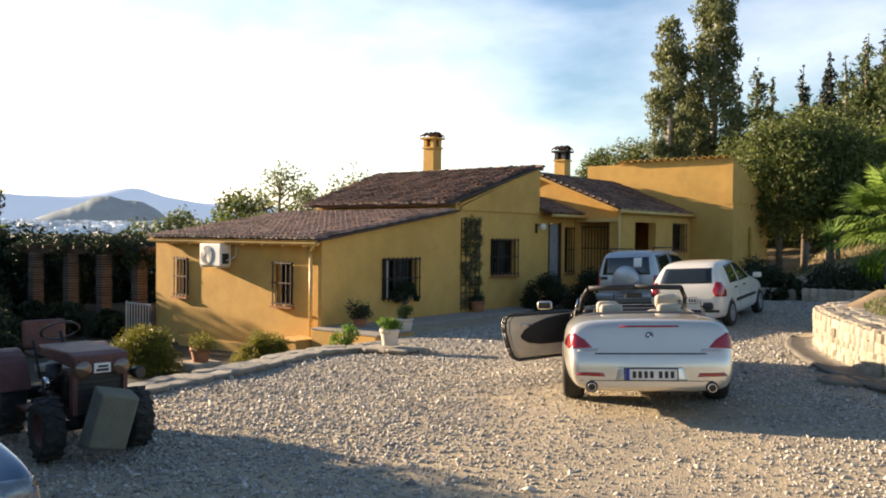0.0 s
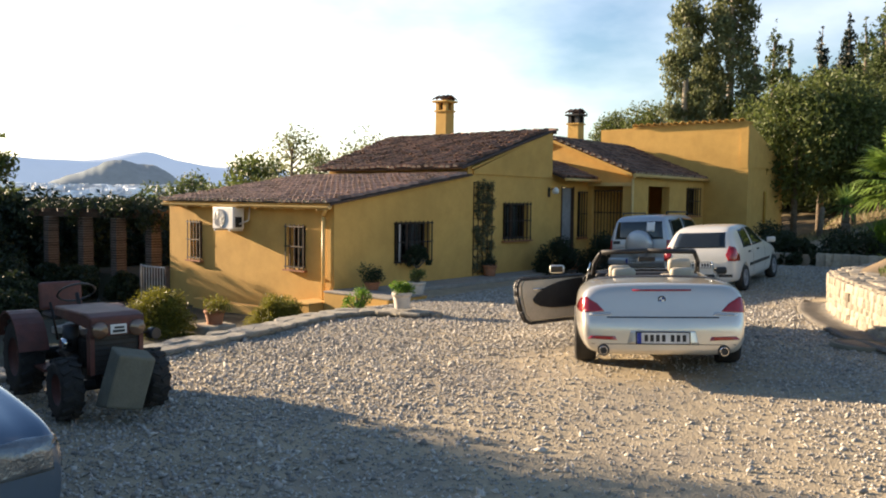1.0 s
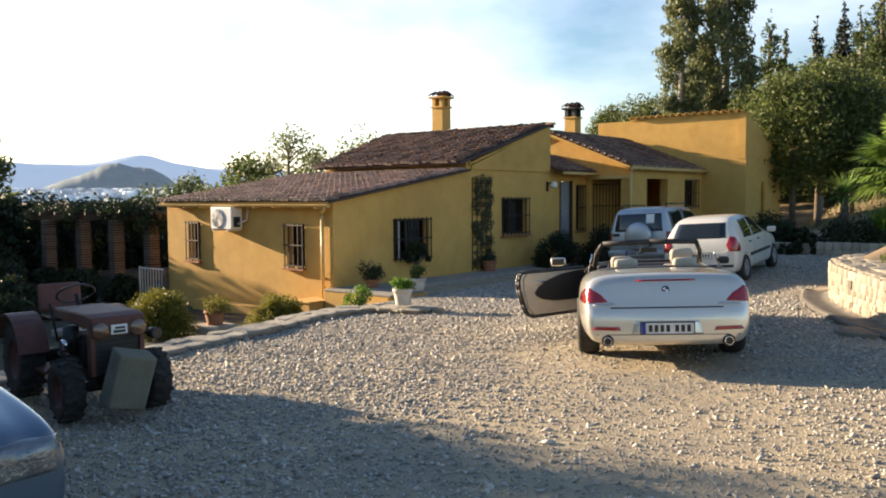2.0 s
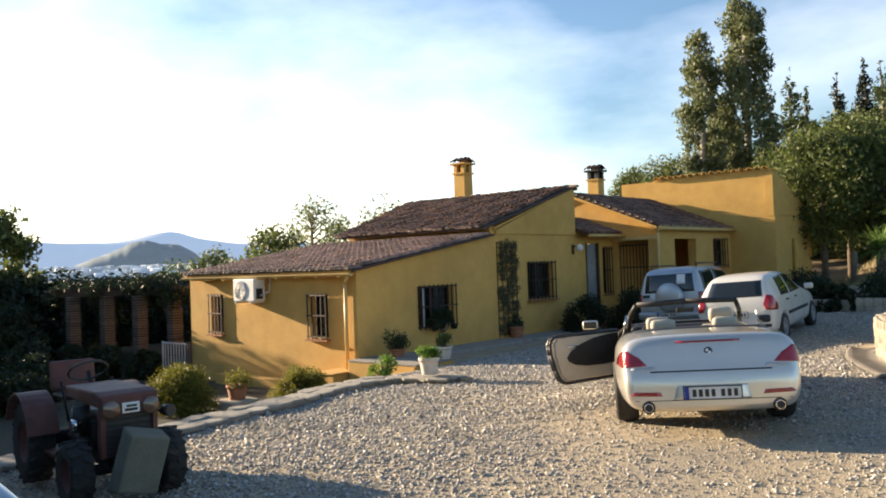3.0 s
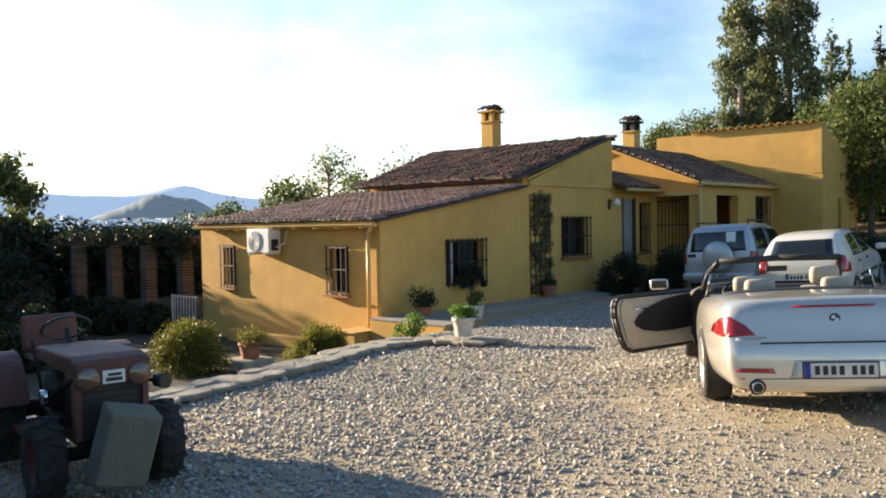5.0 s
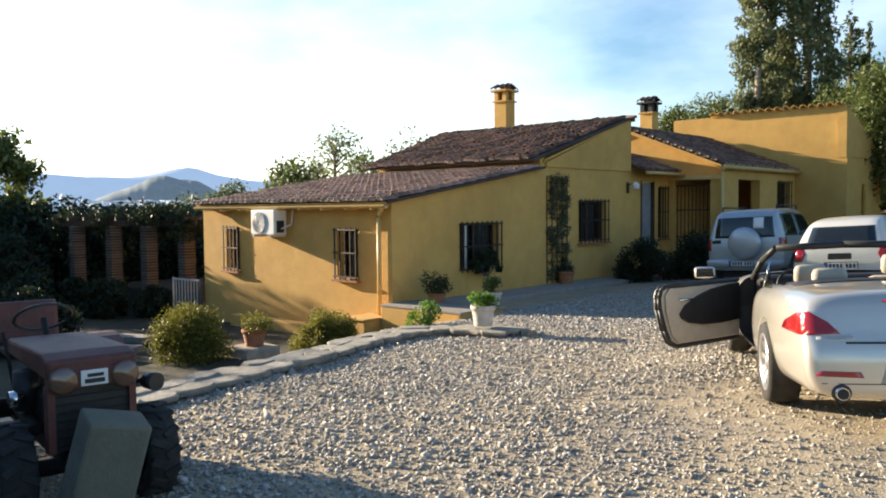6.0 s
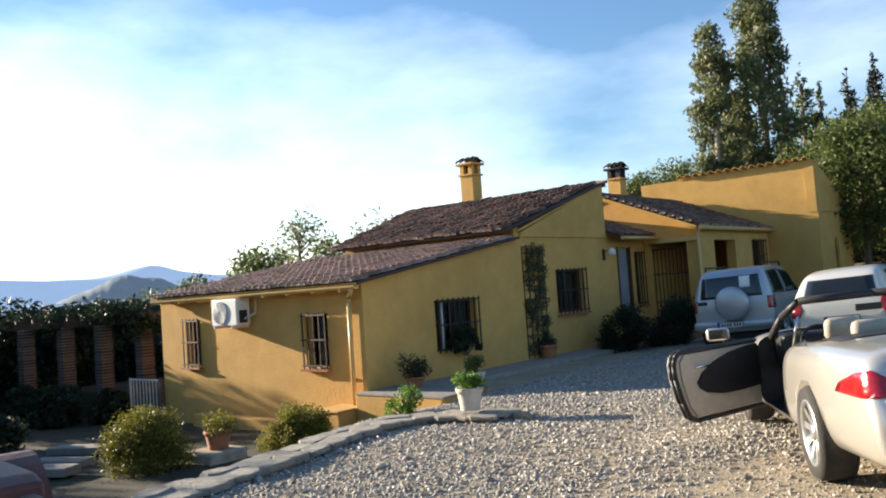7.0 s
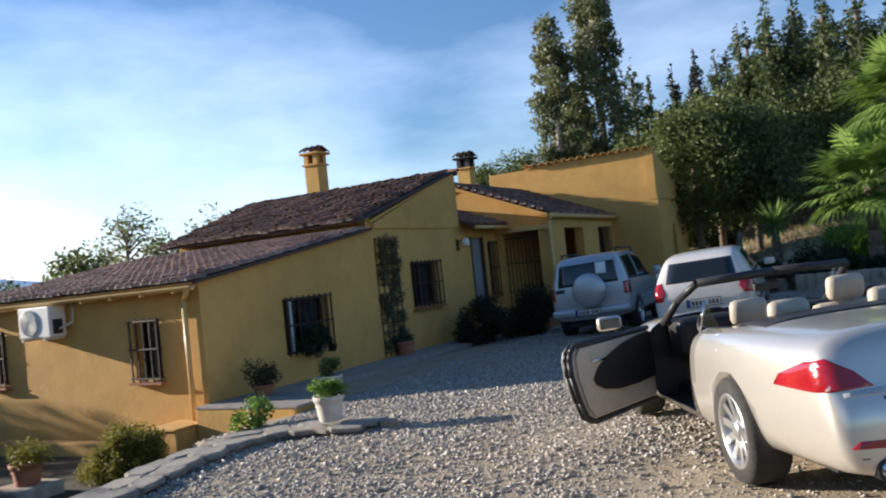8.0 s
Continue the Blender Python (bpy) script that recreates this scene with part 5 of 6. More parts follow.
for s in (1, -1):
    part("side_window", on_skin(ht, [(-0.02, 0.93), (0.10, 1.30), (0.62, 1.33), (0.64, 0.92)], side, (0, -s, 0), 0.004, 0.02) if s > 0 else on_skin(ht, [(-0.02, 0.93), (0.10, 1.30), (0.62, 1.33), (0.64, 0.92)], side, (0, 1, 0), 0.004, 0.02), "tint", hatch)
    part("side_window", on_skin(ht, [(0.72, 0.92), (0.70, 1.33), (1.16, 1.30), (1.62, 0.93)], side, (0, -s, 0), 0.004, 0.02), "tint", hatch)
    part("rub_strip", on_skin(ht, [(0.35, 0.50), (0.35, 0.57), (2.05, 0.57), (2.05, 0.50)], side, (0, -s, 0), 0.008, 0.02), "black", hatch)
    for x0 in (0.66, 1.66):
        part("door_seam", on_skin(ht, [(x0, 0.28), (x0, 0.90), (x0 + 0.012, 0.90), (x0 + 0.012, 0.28)], side, (0, -s, 0), 0.002, 0.006), "black", hatch)
    for x0 in (0.30, 1.0):
        part("door_handle", on_skin(ht, [(x0, 0.80), (x0, 0.83), (x0 + 0.15, 0.83), (x0 + 0.15, 0.80)], side, (0, -s, 0), 0.02, 0.03, 3), "black", hatch)
    tlp = on_skin(ht, [(0.56 * s, 0.70), (0.52 * s, 0.82), (0.60 * s, 1.0), (0.70 * s, 0.98), (0.80 * s, 0.80), (0.80 * s, 0.68)], lambda y, z: (-0.5 + 0.5 * (abs(y) - 0.55), y, z), (1, -0.55 * s, 0), 0.006, 0.02)
    part("tail_lamp", tlp, "red_lens", hatch, "red tail lamp")
    part("wing_mirror", boxm(1.50, 1.62, s * 0.98 - 0.09, s * 0.98 + 0.09, 0.92, 1.04, 0.03), "car_white", hatch, smooth=True)
part("windscreen", on_skin(ht, [(-0.60, 0.96), (-0.52, 1.32), (0.52, 1.32), (0.60, 0.96)], rear, (-1, 0, 0), 0.004, 0.02), "tint", hatch)
part("bumper", on_skin(ht, [(-0.70, 0.36), (-0.70, 0.42), (0.70, 0.42), (0.70, 0.36)], rear, (1, 0, 0), 0.01, 0.02), "black", hatch)
hh_ = ht.ray_cast(Vector((-3, 0, 0.62)), Vector((1, 0, 0)), 5)[0]
plate(hatch, hh_.x - 0.004, 0, 0.62)

OFFR = [(-0.86, 0.66, 0.42, 0.80, 0.60, 0.90), (-0.84, 0.80, 0.36, 0.98, 0.68, 1.10), (-0.80, 0.84, 0.36, 1.05, 0.68, 1.40), (-0.72, 0.855, 0.36, 1.06, 0.67, 1.66), (-0.55, 0.86, 0.35, 1.06, 0.67, 1.735), (0.2, 0.87, 0.34, 1.05, 0.68, 1.76), (1.1, 0.87, 0.34, 1.04, 0.68, 1.75), (1.55, 0.87, 0.34, 1.03, 0.68, 1.66),
        (1.95, 0.87, 0.34, 1.02, 0.70, 1.34), (2.25, 0.87, 0.35, 1.0, 0.72, 1.12), (2.8, 0.86, 0.36, 0.96, 0.72, 1.06), (3.15, 0.83, 0.38, 0.9, 0.70, 0.98), (3.32, 0.72, 0.42, 0.74, 0.6, 0.80), (3.36, 0.6, 0.46, 0.6, 0.5, 0.66)]
offr, ot = full_car("off_road_car", "pale silver off-road car with a covered spare wheel", sit(4.1, 7.72, 94), OFFR, 0.36, (0.0, 2.5), 0.24, "car_silver", "alloy", 6, 0.86)
part("rear_window", on_skin(ot, [(-0.66, 1.10), (-0.60, 1.56), (0.60, 1.56), (0.66, 1.10)], rear, (1, 0, 0), 0.004, 0.02), "tint", offr)
part("notice", on_skin(ot, [(-0.42, 1.30), (-0.42, 1.54), (-0.20, 1.54), (-0.20, 1.30)], rear, (1, 0, 0), 0.010, 0.008, 3), "white", offr, "white paper notice in the window")
for s in (1, -1):
    part("side_window", on_skin(ot, [(-0.58, 1.12), (-0.52, 1.60), (0.34, 1.64), (0.36, 1.10)], side, (0, -s, 0), 0.004, 0.02), "tint", offr)
    part("side_window", on_skin(ot, [(0.46, 1.10), (0.44, 1.64), (1.46, 1.58), (1.86, 1.10)], side, (0, -s, 0), 0.004, 0.02), "tint", offr)
    part("tail_lamp", on_skin(ot, [(0.68 * s, 0.82), (0.68 * s, 1.08), (0.86 * s, 1.08), (0.86 * s, 0.82)], lambda y, z: (-0.7 + 0.5 * (abs(y) - 0.7), y, z), (1, -0.5 * s, 0), 0.006, 0.02, 5), "red_lens", offr, "upright red tail lamp")
    part("side_trim", on_skin(ot, [(0.45, 0.60), (0.45, 0.70), (2.0, 0.70), (2.0, 0.60)], side, (0, -s, 0), 0.008, 0.02), "grey_plastic", offr)
    rail_ = tubem((-0.4, 0.60 * s, 1.80), (1.2, 0.60 * s, 1.80), 0.018, None, 8)
    part("roof_rail", tube(tube(rail_, (-0.4, 0.6 * s, 1.72), (-0.4, 0.6 * s, 1.80), 0.018), (1.2, 0.6 * s, 1.70), (1.2, 0.6 * s, 1.80), 0.018), "black", offr)
    part("wing_mirror", boxm(1.72, 1.86, s * 1.02 - 0.1, s * 1.02 + 0.1, 1.08, 1.28, 0.03), "car_silver", offr, smooth=True)
part("windscreen", on_skin(ot, [(-0.62, 1.14), (-0.56, 1.58), (0.56, 1.58), (0.62, 1.14)], rear, (-1, 0, 0), 0.004, 0.02), "tint", offr)
sp_ = bmesh.new()
turned(sp_, [(0.30, 0.0), (0.355, 0.04), (0.36, 0.16), (0.34, 0.20), (0.28, 0.225), (0.0, 0.23)], 36, pose(-0.86, -0.05, 0.98, 0, -90, 0), cap=False)
part("spare_wheel_cover", sp_, "car_silver", offr, "round pale spare wheel cover")
part("rear_bumper", boxm(-0.96, -0.78, -0.84, 0.84, 0.44, 0.62, 0.05), "car_silver", offr, smooth=True)
part("door_handle_recess", on_skin(ot, [(0.52, 0.98), (0.52, 1.06), (0.72, 1.06), (0.72, 0.98)], rear, (1, 0, 0), 0.006, 0.01, 3), "black", offr)
ho_ = ot.ray_cast(Vector((-3, 0.55, 0.8)), Vector((1, 0, 0)), 5)[0]
plate(offr, -0.962, 0.05, 0.53)

SALOON = [(-0.95, 0.60, 0.30, 0.70, 0.55, 0.80), (-0.85, 0.76, 0.24, 0.82, 0.62, 0.92), (-0.4, 0.80, 0.22, 0.86, 0.62, 0.98), (0.0, 0.81, 0.20, 0.86, 0.60, 1.28), (0.4, 0.81, 0.19, 0.86, 0.60, 1.37), (1.0, 0.81, 0.18, 0.86, 0.61, 1.38), (1.4, 0.81, 0.18, 0.85, 0.62, 1.22), (1.85, 0.81, 0.18, 0.84, 0.66, 0.95), (2.3, 0.81, 0.19, 0.78, 0.66, 0.86), (2.8, 0.80, 0.2, 0.72, 0.64, 0.78),
          (3.15, 0.79, 0.22, 0.66, 0.62, 0.71), (3.28, 0.775, 0.23, 0.62, 0.62, 0.655), (3.325, 0.75, 0.24, 0.58, 0.60, 0.62), (3.335, 0.72, 0.26, 0.55, 0.56, 0.59)]
SALOON = [(a, b, c * 1.1, d * 1.13, e, f_ * 1.13) for a, b, c, d, e, f_ in SALOON]
sal, st_ = full_car("blue_saloon_car", "blue-grey saloon car with a rectangular headlight and wing mirror", sit(6.36, -11.70, 0, 1.02), SALOON, 0.285, (0.0, 2.48), 0.18, "car_blue", "grey_plastic", 7, 0.79)
for s in (1, -1):
    hl = on_skin(st_, [(0.32 * s, 0.53), (0.32 * s, 0.69), (0.60 * s, 0.695), (0.79 * s, 0.68), (0.79 * s, 0.54)], lambda y, z: (3.4 - 0.5 * (abs(y) - 0.4), y, z), (-1, -0.35 * s, 0), 0.006, 0.02)
    lamp_ = part("headlight", hl, "lamp_glass", sal, "rectangular clear headlight")
    part("side_window", on_skin(st_, [(0.2, 1.02), (0.35, 1.44), (1.1, 1.46), (1.6, 1.04)], side, (0, -s, 0), 0.004, 0.02), "tint", sal)
    part("wing_mirror", boxm(1.62, 1.78, s * 0.93 - 0.09, s * 0.93 + 0.09, 0.86, 0.97, 0.03), "car_blue", sal, smooth=True)
part("windscreen", on_skin(st_, [(-0.60, 1.08), (-0.50, 1.46), (0.50, 1.46), (0.60, 1.08)], rear, (-1, 0, 0), 0.004, 0.02), "tint", sal)
part("front_bumper", on_skin(st_, [(-0.68, 0.30), (-0.68, 0.42), (0.68, 0.42), (0.68, 0.30)], rear, (-1, 0, 0), 0.012, 0.02), "car_blue", sal)

# ---- small tractor ----
trac = thing("tractor", "small old red tractor with a concrete front weight", "tractor", pose(6.58, -9.02, drive_z(6.58, -9.02), 0, 0, -9) @ Matrix.Diagonal((0.95, 0.95, 0.95, 1)))


def lug_wheel(x, y, r, w, out, lugs):
    m = pose(x, y, r, -90 * out, 0, 0)
    tb = bmesh.new()
    turned(tb, [(0.5 * r, -w / 2 + 0.02), (0.80 * r, -w / 2), (0.93 * r, -w / 2 + 0.02), (0.95 * r, 0.0), (0.93 * r, w / 2 - 0.02), (0.80 * r, w / 2), (0.5 * r, w / 2 - 0.02)], 28, m, cap=False)
    wh = part("wheel", tb, "rubber", trac, "chunky black tractor tyre")
    for i in range(lugs):
        for s in (-1, 1):
            a = 2 * math.pi * (i + (0.25 if s > 0 else -0.25)) / lugs
            lb = boxm(-0.022, 0.022, -w * 0.26, w * 0.26, 0.90 * r, 1.0 * r, 0.006)
            bmesh.ops.transform(lb, matrix=m @ Matrix.Rotation(a, 4, "Z") @ pose(0, 0, 0, 90, 0, 0) @ pose(0, 0, 0, 0, 0, 0) @ Matrix.Translation((0, s * w * 0.22, 0)) @ pose(0, 0, 0, 0, 0, 28 * s), verts=lb.verts)
            part("tread_lug", lb, "rubber", wh)
    rb = bmesh.new()
    turned(rb, [(0.52 * r, w / 2 - 0.02), (0.48 * r, w / 2 - 0.05), (0.30 * r, w / 2 - 0.09), (0.12 * r, w / 2 - 0.06), (0.0, w / 2 - 0.05)], 22, m, cap=False)
    part("rim", rb, "rust_red", wh)
    return wh


for y, o in ((-0.40, -1), (0.40, 1)):
    lug_wheel(0.0, y, 0.29, 0.20, o, 14)
for y, o in ((-0.42, -1), (0.42, 1)):
    lug_wheel(-1.30, y, 0.40, 0.24, o, 16)
part("front_axle", tubem((0, -0.34, 0.29), (0, 0.34, 0.29), 0.05), "grease", trac)
part("rear_axle", tubem((-1.3, -0.34, 0.40), (-1.3, 0.34, 0.40), 0.07), "grease", trac)
part("chassis", boxm(-1.5, 0.20, -0.14, 0.14, 0.28, 0.44, 0.03), "grease", trac)
part("engine", boxm(-0.70, -0.10, -0.20, 0.20, 0.42, 0.72, 0.04), "grease", trac)
for y in (-0.24, 0.24):
    part("air_filter", tubem((-0.35, y, 0.58), (-0.35, y, 0.82), 0.075, None, 16), "black", trac)
    part("exhaust", tubem((-0.6, y, 0.55), (-0.1, y, 0.50), 0.04, None, 12), "grease", trac)
    part("oil_cap", tubem((-0.30, y * 1.1, 0.66), (-0.30, y * 1.45, 0.66), 0.05, None, 14), "chrome", trac)
bon = bmesh.new()
prism(bon, [(0.24, -0.25, 0.84), (0.24, -0.25, 0.955), (0.10, -0.25, 0.985), (-0.85, -0.25, 0.96), (-0.85, -0.25, 0.86)], (0, 0.50, 0))
bmesh.ops.bevel(bon, geom=bon.edges[:], offset=0.022, segments=2, affect="EDGES", profile=0.5)
hood_ = part("bonnet", bon, "rust_red", trac, "faded red bonnet")
part("nose", boxm(0.14, 0.25, -0.245, 0.245, 0.78, 0.90, 0.02), "rust_red", trac)
for y in (-0.225, 0.225):
    part("side_post", boxm(0.12, 0.22, y - 0.02, y + 0.02, 0.42, 0.80), "rust_red", trac)
part("radiator", boxm(0.10, 0.19, -0.205, 0.205, 0.42, 0.78), "black", trac)
for i in range(7):
    part("radiator_slat", boxm(0.19, 0.20, -0.20, 0.20, 0.45 + i * 0.047, 0.458 + i * 0.047), "grease", trac)
for y in (-0.17, 0.17):
    lm = bmesh.new()
    turned(lm, [(0.075, 0.0), (0.078, 0.02), (0.066, 0.028), (0.0, 0.036)], 22, pose(0.248, y, 0.84, 0, 90, 0), cap=False)
    part("headlamp", lm, "amber", trac, "dull round headlamp")
nb = part("nose_plate", boxm(0.25, 0.262, -0.075, 0.075, 0.795, 0.885, 0.004), "white", trac, "white plate with dark marks")
part("nose_mark", boxm(0.262, 0.266, -0.055, 0.055, 0.81, 0.835), "black", nb)
part("nose_mark", boxm(0.262, 0.266, -0.04, 0.05, 0.845, 0.865), "black", nb)
blk = bmesh.new()
prism(blk, [(0.34, -0.20, 0.12), (0.60, -0.20, 0.16), (0.66, -0.20, 0.64), (0.42, -0.20, 0.69)], (0, 0.34, 0))
bmesh.ops.transform(blk, matrix=pose(0.5, -0.03, 0.38, -13, 0, 0) @ pose(-0.5, 0.03, -0.38), verts=blk.verts)
bmesh.ops.bevel(blk, geom=blk.edges[:], offset=0.02, segments=2, affect="EDGES", profile=0.5)
part("front_weight", blk, "concrete", trac, "pale concrete ballast block")
part("weight_bracket", boxm(0.1, 0.37, -0.15, 0.10, 0.30, 0.40), "grease", trac)
for y in (-0.44, 0.44):
    fb = bmesh.new()
    arc_o = [(-1.30 + 0.48 * math.cos(a), 0.40 + 0.48 * math.sin(a)) for a in (math.pi * (0.08 + 0.8 * i / 12) for i in range(13))]
    arc_i = [(-1.30 + 0.46 * math.cos(a), 0.40 + 0.46 * math.sin(a)) for a in (math.pi * (0.08 + 0.8 * i / 12) for i in range(12, -1, -1))]
    prism(fb, [(x, y - 0.14, z) for x, z in arc_o + arc_i], (0, 0.28, 0))
    part("mudguard", fb, "rust_red", trac)
part("seat_pan", boxm(-1.45, -1.05, -0.21, 0.21, 0.78, 0.84, 0.03), "black", trac)
sb = boxm(-0.03, 0.03, -0.22, 0.22, 0.0, 0.30, 0.03)
bmesh.ops.transform(sb, matrix=pose(-1.46, 0, 0.84, 0, -8, 0), verts=sb.verts)
part("seat_back", sb, "rust_red", trac, "worn red seat back")
part("steering_column", tubem((-0.75, 0, 0.80), (-0.93, 0, 1.06), 0.022), "grease", trac)
sw2 = bmesh.new()
turned(sw2, [(0.18, -0.012), (0.193, 0.0), (0.18, 0.012), (0.167, 0.0), (0.18, -0.012)], 24, pose(-0.94, 0, 1.07, 0, -35, 0), cap=False)
part("steering_wheel", sw2, "black", trac)
for s in (-1, 1):
    part("lever", tubem((-0.9, 0.2 * s, 0.6), (-1.0, 0.24 * s, 0.98), 0.012), "grease", trac)
part("side_lamp", tube(tubem((0.12, 0.25, 0.76), (0.16, 0.36, 0.76), 0.015), (0.16, 0.33, 0.76), (0.25, 0.36, 0.76), 0.05, 0.055, 14), "black", trac)
part("footplate", boxm(-1.0, -0.6, -0.42, 0.42, 0.34, 0.37), "rust_red", trac)

# ---- drive edge: flat kerb stones ----
rs = random.Random(21)


def rough_stone(lx, ly, lz, rnd, cut=0.16):
    """An uneven block, sitting on z = 0, with a knocked-off outline."""
    bm = bmesh.new()
    n = 8
    ring = []
    for i in range(n):
        a = 2 * math.pi * (i + 0.5) / n
        k = rnd.uniform(1 - cut, 1.0)
        sx = max(-1, min(1, 1.35 * math.cos(a))) * lx / 2 * k
        sy = max(-1, min(1, 1.35 * math.sin(a))) * ly / 2 * k
        ring.append((sx, sy))
    lo = [bm.verts.new((x, y, 0)) for x, y in ring]
    mi = [bm.verts.new((x * 1.02, y * 1.02, lz * 0.75)) for x, y in ring]
    hi = [bm.verts.new((x * 0.9, y * 0.9, lz * rnd.uniform(0.92, 1.06))) for x, y in ring]
    for p, q in ((lo, mi), (mi, hi)):
        for i in range(n):
            bm.faces.new((p[i], p[(i + 1) % n], q[(i + 1) % n], q[i]))
    bm.faces.new(hi)
    bm.faces.new(lo[::-1])
    me = finish(bm)
    me.materials.append(M["stone"])
    return me


STONES = [rough_stone(1, 1, 1, rs) for _ in range(14)]
SLABS = [rough_stone(1, 1, 1, rs, 0.22) for _ in range(16)]
for me_ in SLABS:
    me_.materials[0] = M["kerb_stone"]


def along(path_, step, jitter=0.0):
    """Points and bearings at even steps along a line of (x, y)."""
    out, left = [], 0.0
    for (xa, ya), (xb, yb) in zip(path_, path_[1:]):
        d = math.hypot(xb - xa, yb - ya)
        s = left
        while s < d:
            f = s / d
            out.append((xa + (xb - xa) * f, ya + (yb - ya) * f, math.degrees(math.atan2(yb - ya, xb - xa))))
            s += step * (1 + rs.uniform(-jitter, jitter))
        left = s - d
    return out


kerb = thing("kerb", "low kerb of flat pale stones along the drive", "kerb", kind="structure")
core = bmesh.new()
for (xa, ya), (xb, yb) in zip(KERB[:-2], KERB[1:-1]):
    za, zb_ = drive_z(xa, ya), drive_z(xb, yb)
    d = Vector((xb - xa, yb - ya, 0)).normalized()
    nrm = Vector((d.y, -d.x, 0)) * 0.20
    a, b = Vector((xa, ya, 0)), Vector((xb, yb, 0))
    vs = []
    for p, z in ((a, za), (b, zb_)):
        for sgn in (-1, 1):
            for zz in (-1.9, z + 0.085):
                q = p + nrm * sgn
                vs.append(core.verts.new((q.x, q.y, zz)))
    for q in ((0, 1, 3, 2), (4, 6, 7, 5), (0, 4, 5, 1), (2, 3, 7, 6), (1, 5, 7, 3), (0, 2, 6, 4)):
        core.faces.new([vs[i] for i in q])
bmesh.ops.recalc_face_normals(core, faces=core.faces)
part("kerb_core", core, "kerb_stone", kerb)
for x, y, a in along(KERB[:-2], 0.40, 0.35):
    sp = rs.uniform(-0.06, 0.06)
    for off, wd in ((-0.135 + sp / 2, 0.29 + sp), (0.145 + sp / 2, 0.29 - sp)):
        na = radians(a + 90)
        px, py = x + off * math.cos(na), y + off * math.sin(na)
        part("kerb_stone", rs.choice(SLABS), "kerb_stone", kerb, at=pose(px, py, drive_z(x, y) + 0.045, rs.uniform(-1.5, 1.5), rs.uniform(-1.5, 1.5), a + rs.uniform(-9, 9)) @ Matrix.Diagonal((rs.uniform(0.42, 0.60), wd * rs.uniform(1.05, 1.3), rs.uniform(0.045, 0.065), 1)))
# garden face of the kerb wall
for row in range(3):
    for x, y, a in along(KERB[2:-3], 0.34, 0.2):
        na = radians(a - 90)
        part("kerb_stone", rs.choice(STONES), "stone", kerb, at=pose(x + 0.17 * math.cos(na), y + 0.17 * math.sin(na), drive_z(x, y) - 0.20 - row * 0.22, 0, 0, a + rs.uniform(-6, 6)) @ Matrix.Diagonal((rs.uniform(0.28, 0.36), 0.14, rs.uniform(0.19, 0.22), 1)))

# ---- stone retaining wall beside the drive ----
rwall = thing("retaining_wall", "rough pale limestone retaining wall with a flat top", "stone wall", kind="structure")
WTOP = 0.49
core = bmesh.new()
inner_w = [(11.1, 5.2), (11.1, 3.0), (11.2, 2.2), (11.6, 1.2), (12.2, 0.1), (13.1, -1.1), (14.9, -2.8), (17.6, -4.2), (25.2, -6.0)]
for (p, q), (p2, q2) in zip(zip(WALL, WALL[1:]), zip(inner_w, inner_w[1:])):
    lo = [core.verts.new((x, y, -0.8)) for x, y in (p, q, q2, p2)]
    hi = [core.verts.new((x, y, WTOP - 0.03 + 0.01 * max(0, x - 9.5))) for x, y in (p, q, q2, p2)]
    core.faces.new(hi)
    for i in range(4):
        core.faces.new((lo[i], lo[(i + 1) % 4], hi[(i + 1) % 4], hi[i]))
bmesh.ops.recalc_face_normals(core, faces=core.faces)
part("wall_core", core, "mortar", rwall)
z = -0.22
row = 0
while z < WTOP - 0.05:
    hgt = rs.uniform(0.09, 0.15)
    for x, y, a in along(WALL[:7], 0.21, 0.4):
        if y > 4.5:
            continue
        na = radians(a - 90)
        part("wall_stone", rs.choice(STONES), "stone", rwall, at=pose(x + rs.uniform(0.0, 0.03) * math.cos(na), y + rs.uniform(0.0, 0.03) * math.sin(na), z, rs.uniform(-3, 3), rs.uniform(-4, 4), a + rs.uniform(-5, 5)) @ Matrix.Diagonal((rs.uniform(0.18, 0.30), 0.16, hgt * rs.uniform(0.95, 1.1), 1)))
    z += hgt
    row += 1
for x, y, a in along(WALL[:8], 0.30, 0.3):
    for off in (0.10, 0.34, 0.58):
        na = radians(a + 90)
        part("cap_stone", rs.choice(STONES), "stone", rwall, at=pose(x + off * math.cos(na), y + off * math.sin(na), WTOP - 0.05 + 0.01 * max(0, x - 9.5), rs.uniform(-2, 2), rs.uniform(-2, 2), a + rs.uniform(-14, 14)) @ Matrix.Diagonal((rs.uniform(0.28, 0.42), rs.uniform(0.22, 0.3), rs.uniform(0.05, 0.08), 1)))
# gully along its foot, with a drain opening
gul = bmesh.new()
path_g = along(WALL[1:6], 0.25)
prev = None
for x, y, a in path_g:
    na = radians(a - 90)
    rowv = []
    for k, (o, dz) in enumerate(((0.02, 0.02), (0.25, 0.0), (0.42, 0.025), (0.50, 0.035), (0.55, 0.0))):
        px, py = x + o * math.cos(na), y + o * math.sin(na)
        rowv.append(gul.verts.new((px, py, drive_z(px, py) + 0.03 + dz)))
    if prev:
        for i in range(4):
            gul.faces.new((prev[i], prev[i + 1], rowv[i + 1], rowv[i]))
    prev = rowv
bmesh.ops.solidify(gul, geom=gul.faces[:], thickness=-0.06)
tagged(part("gully", gul, "paving", None, smooth=True), "shallow concrete gully at the wall foot", "gully", kind="structure")
drn = thing("drain_cover", "dark iron drain cover in the gravel", "drain")
db = bmesh.new()
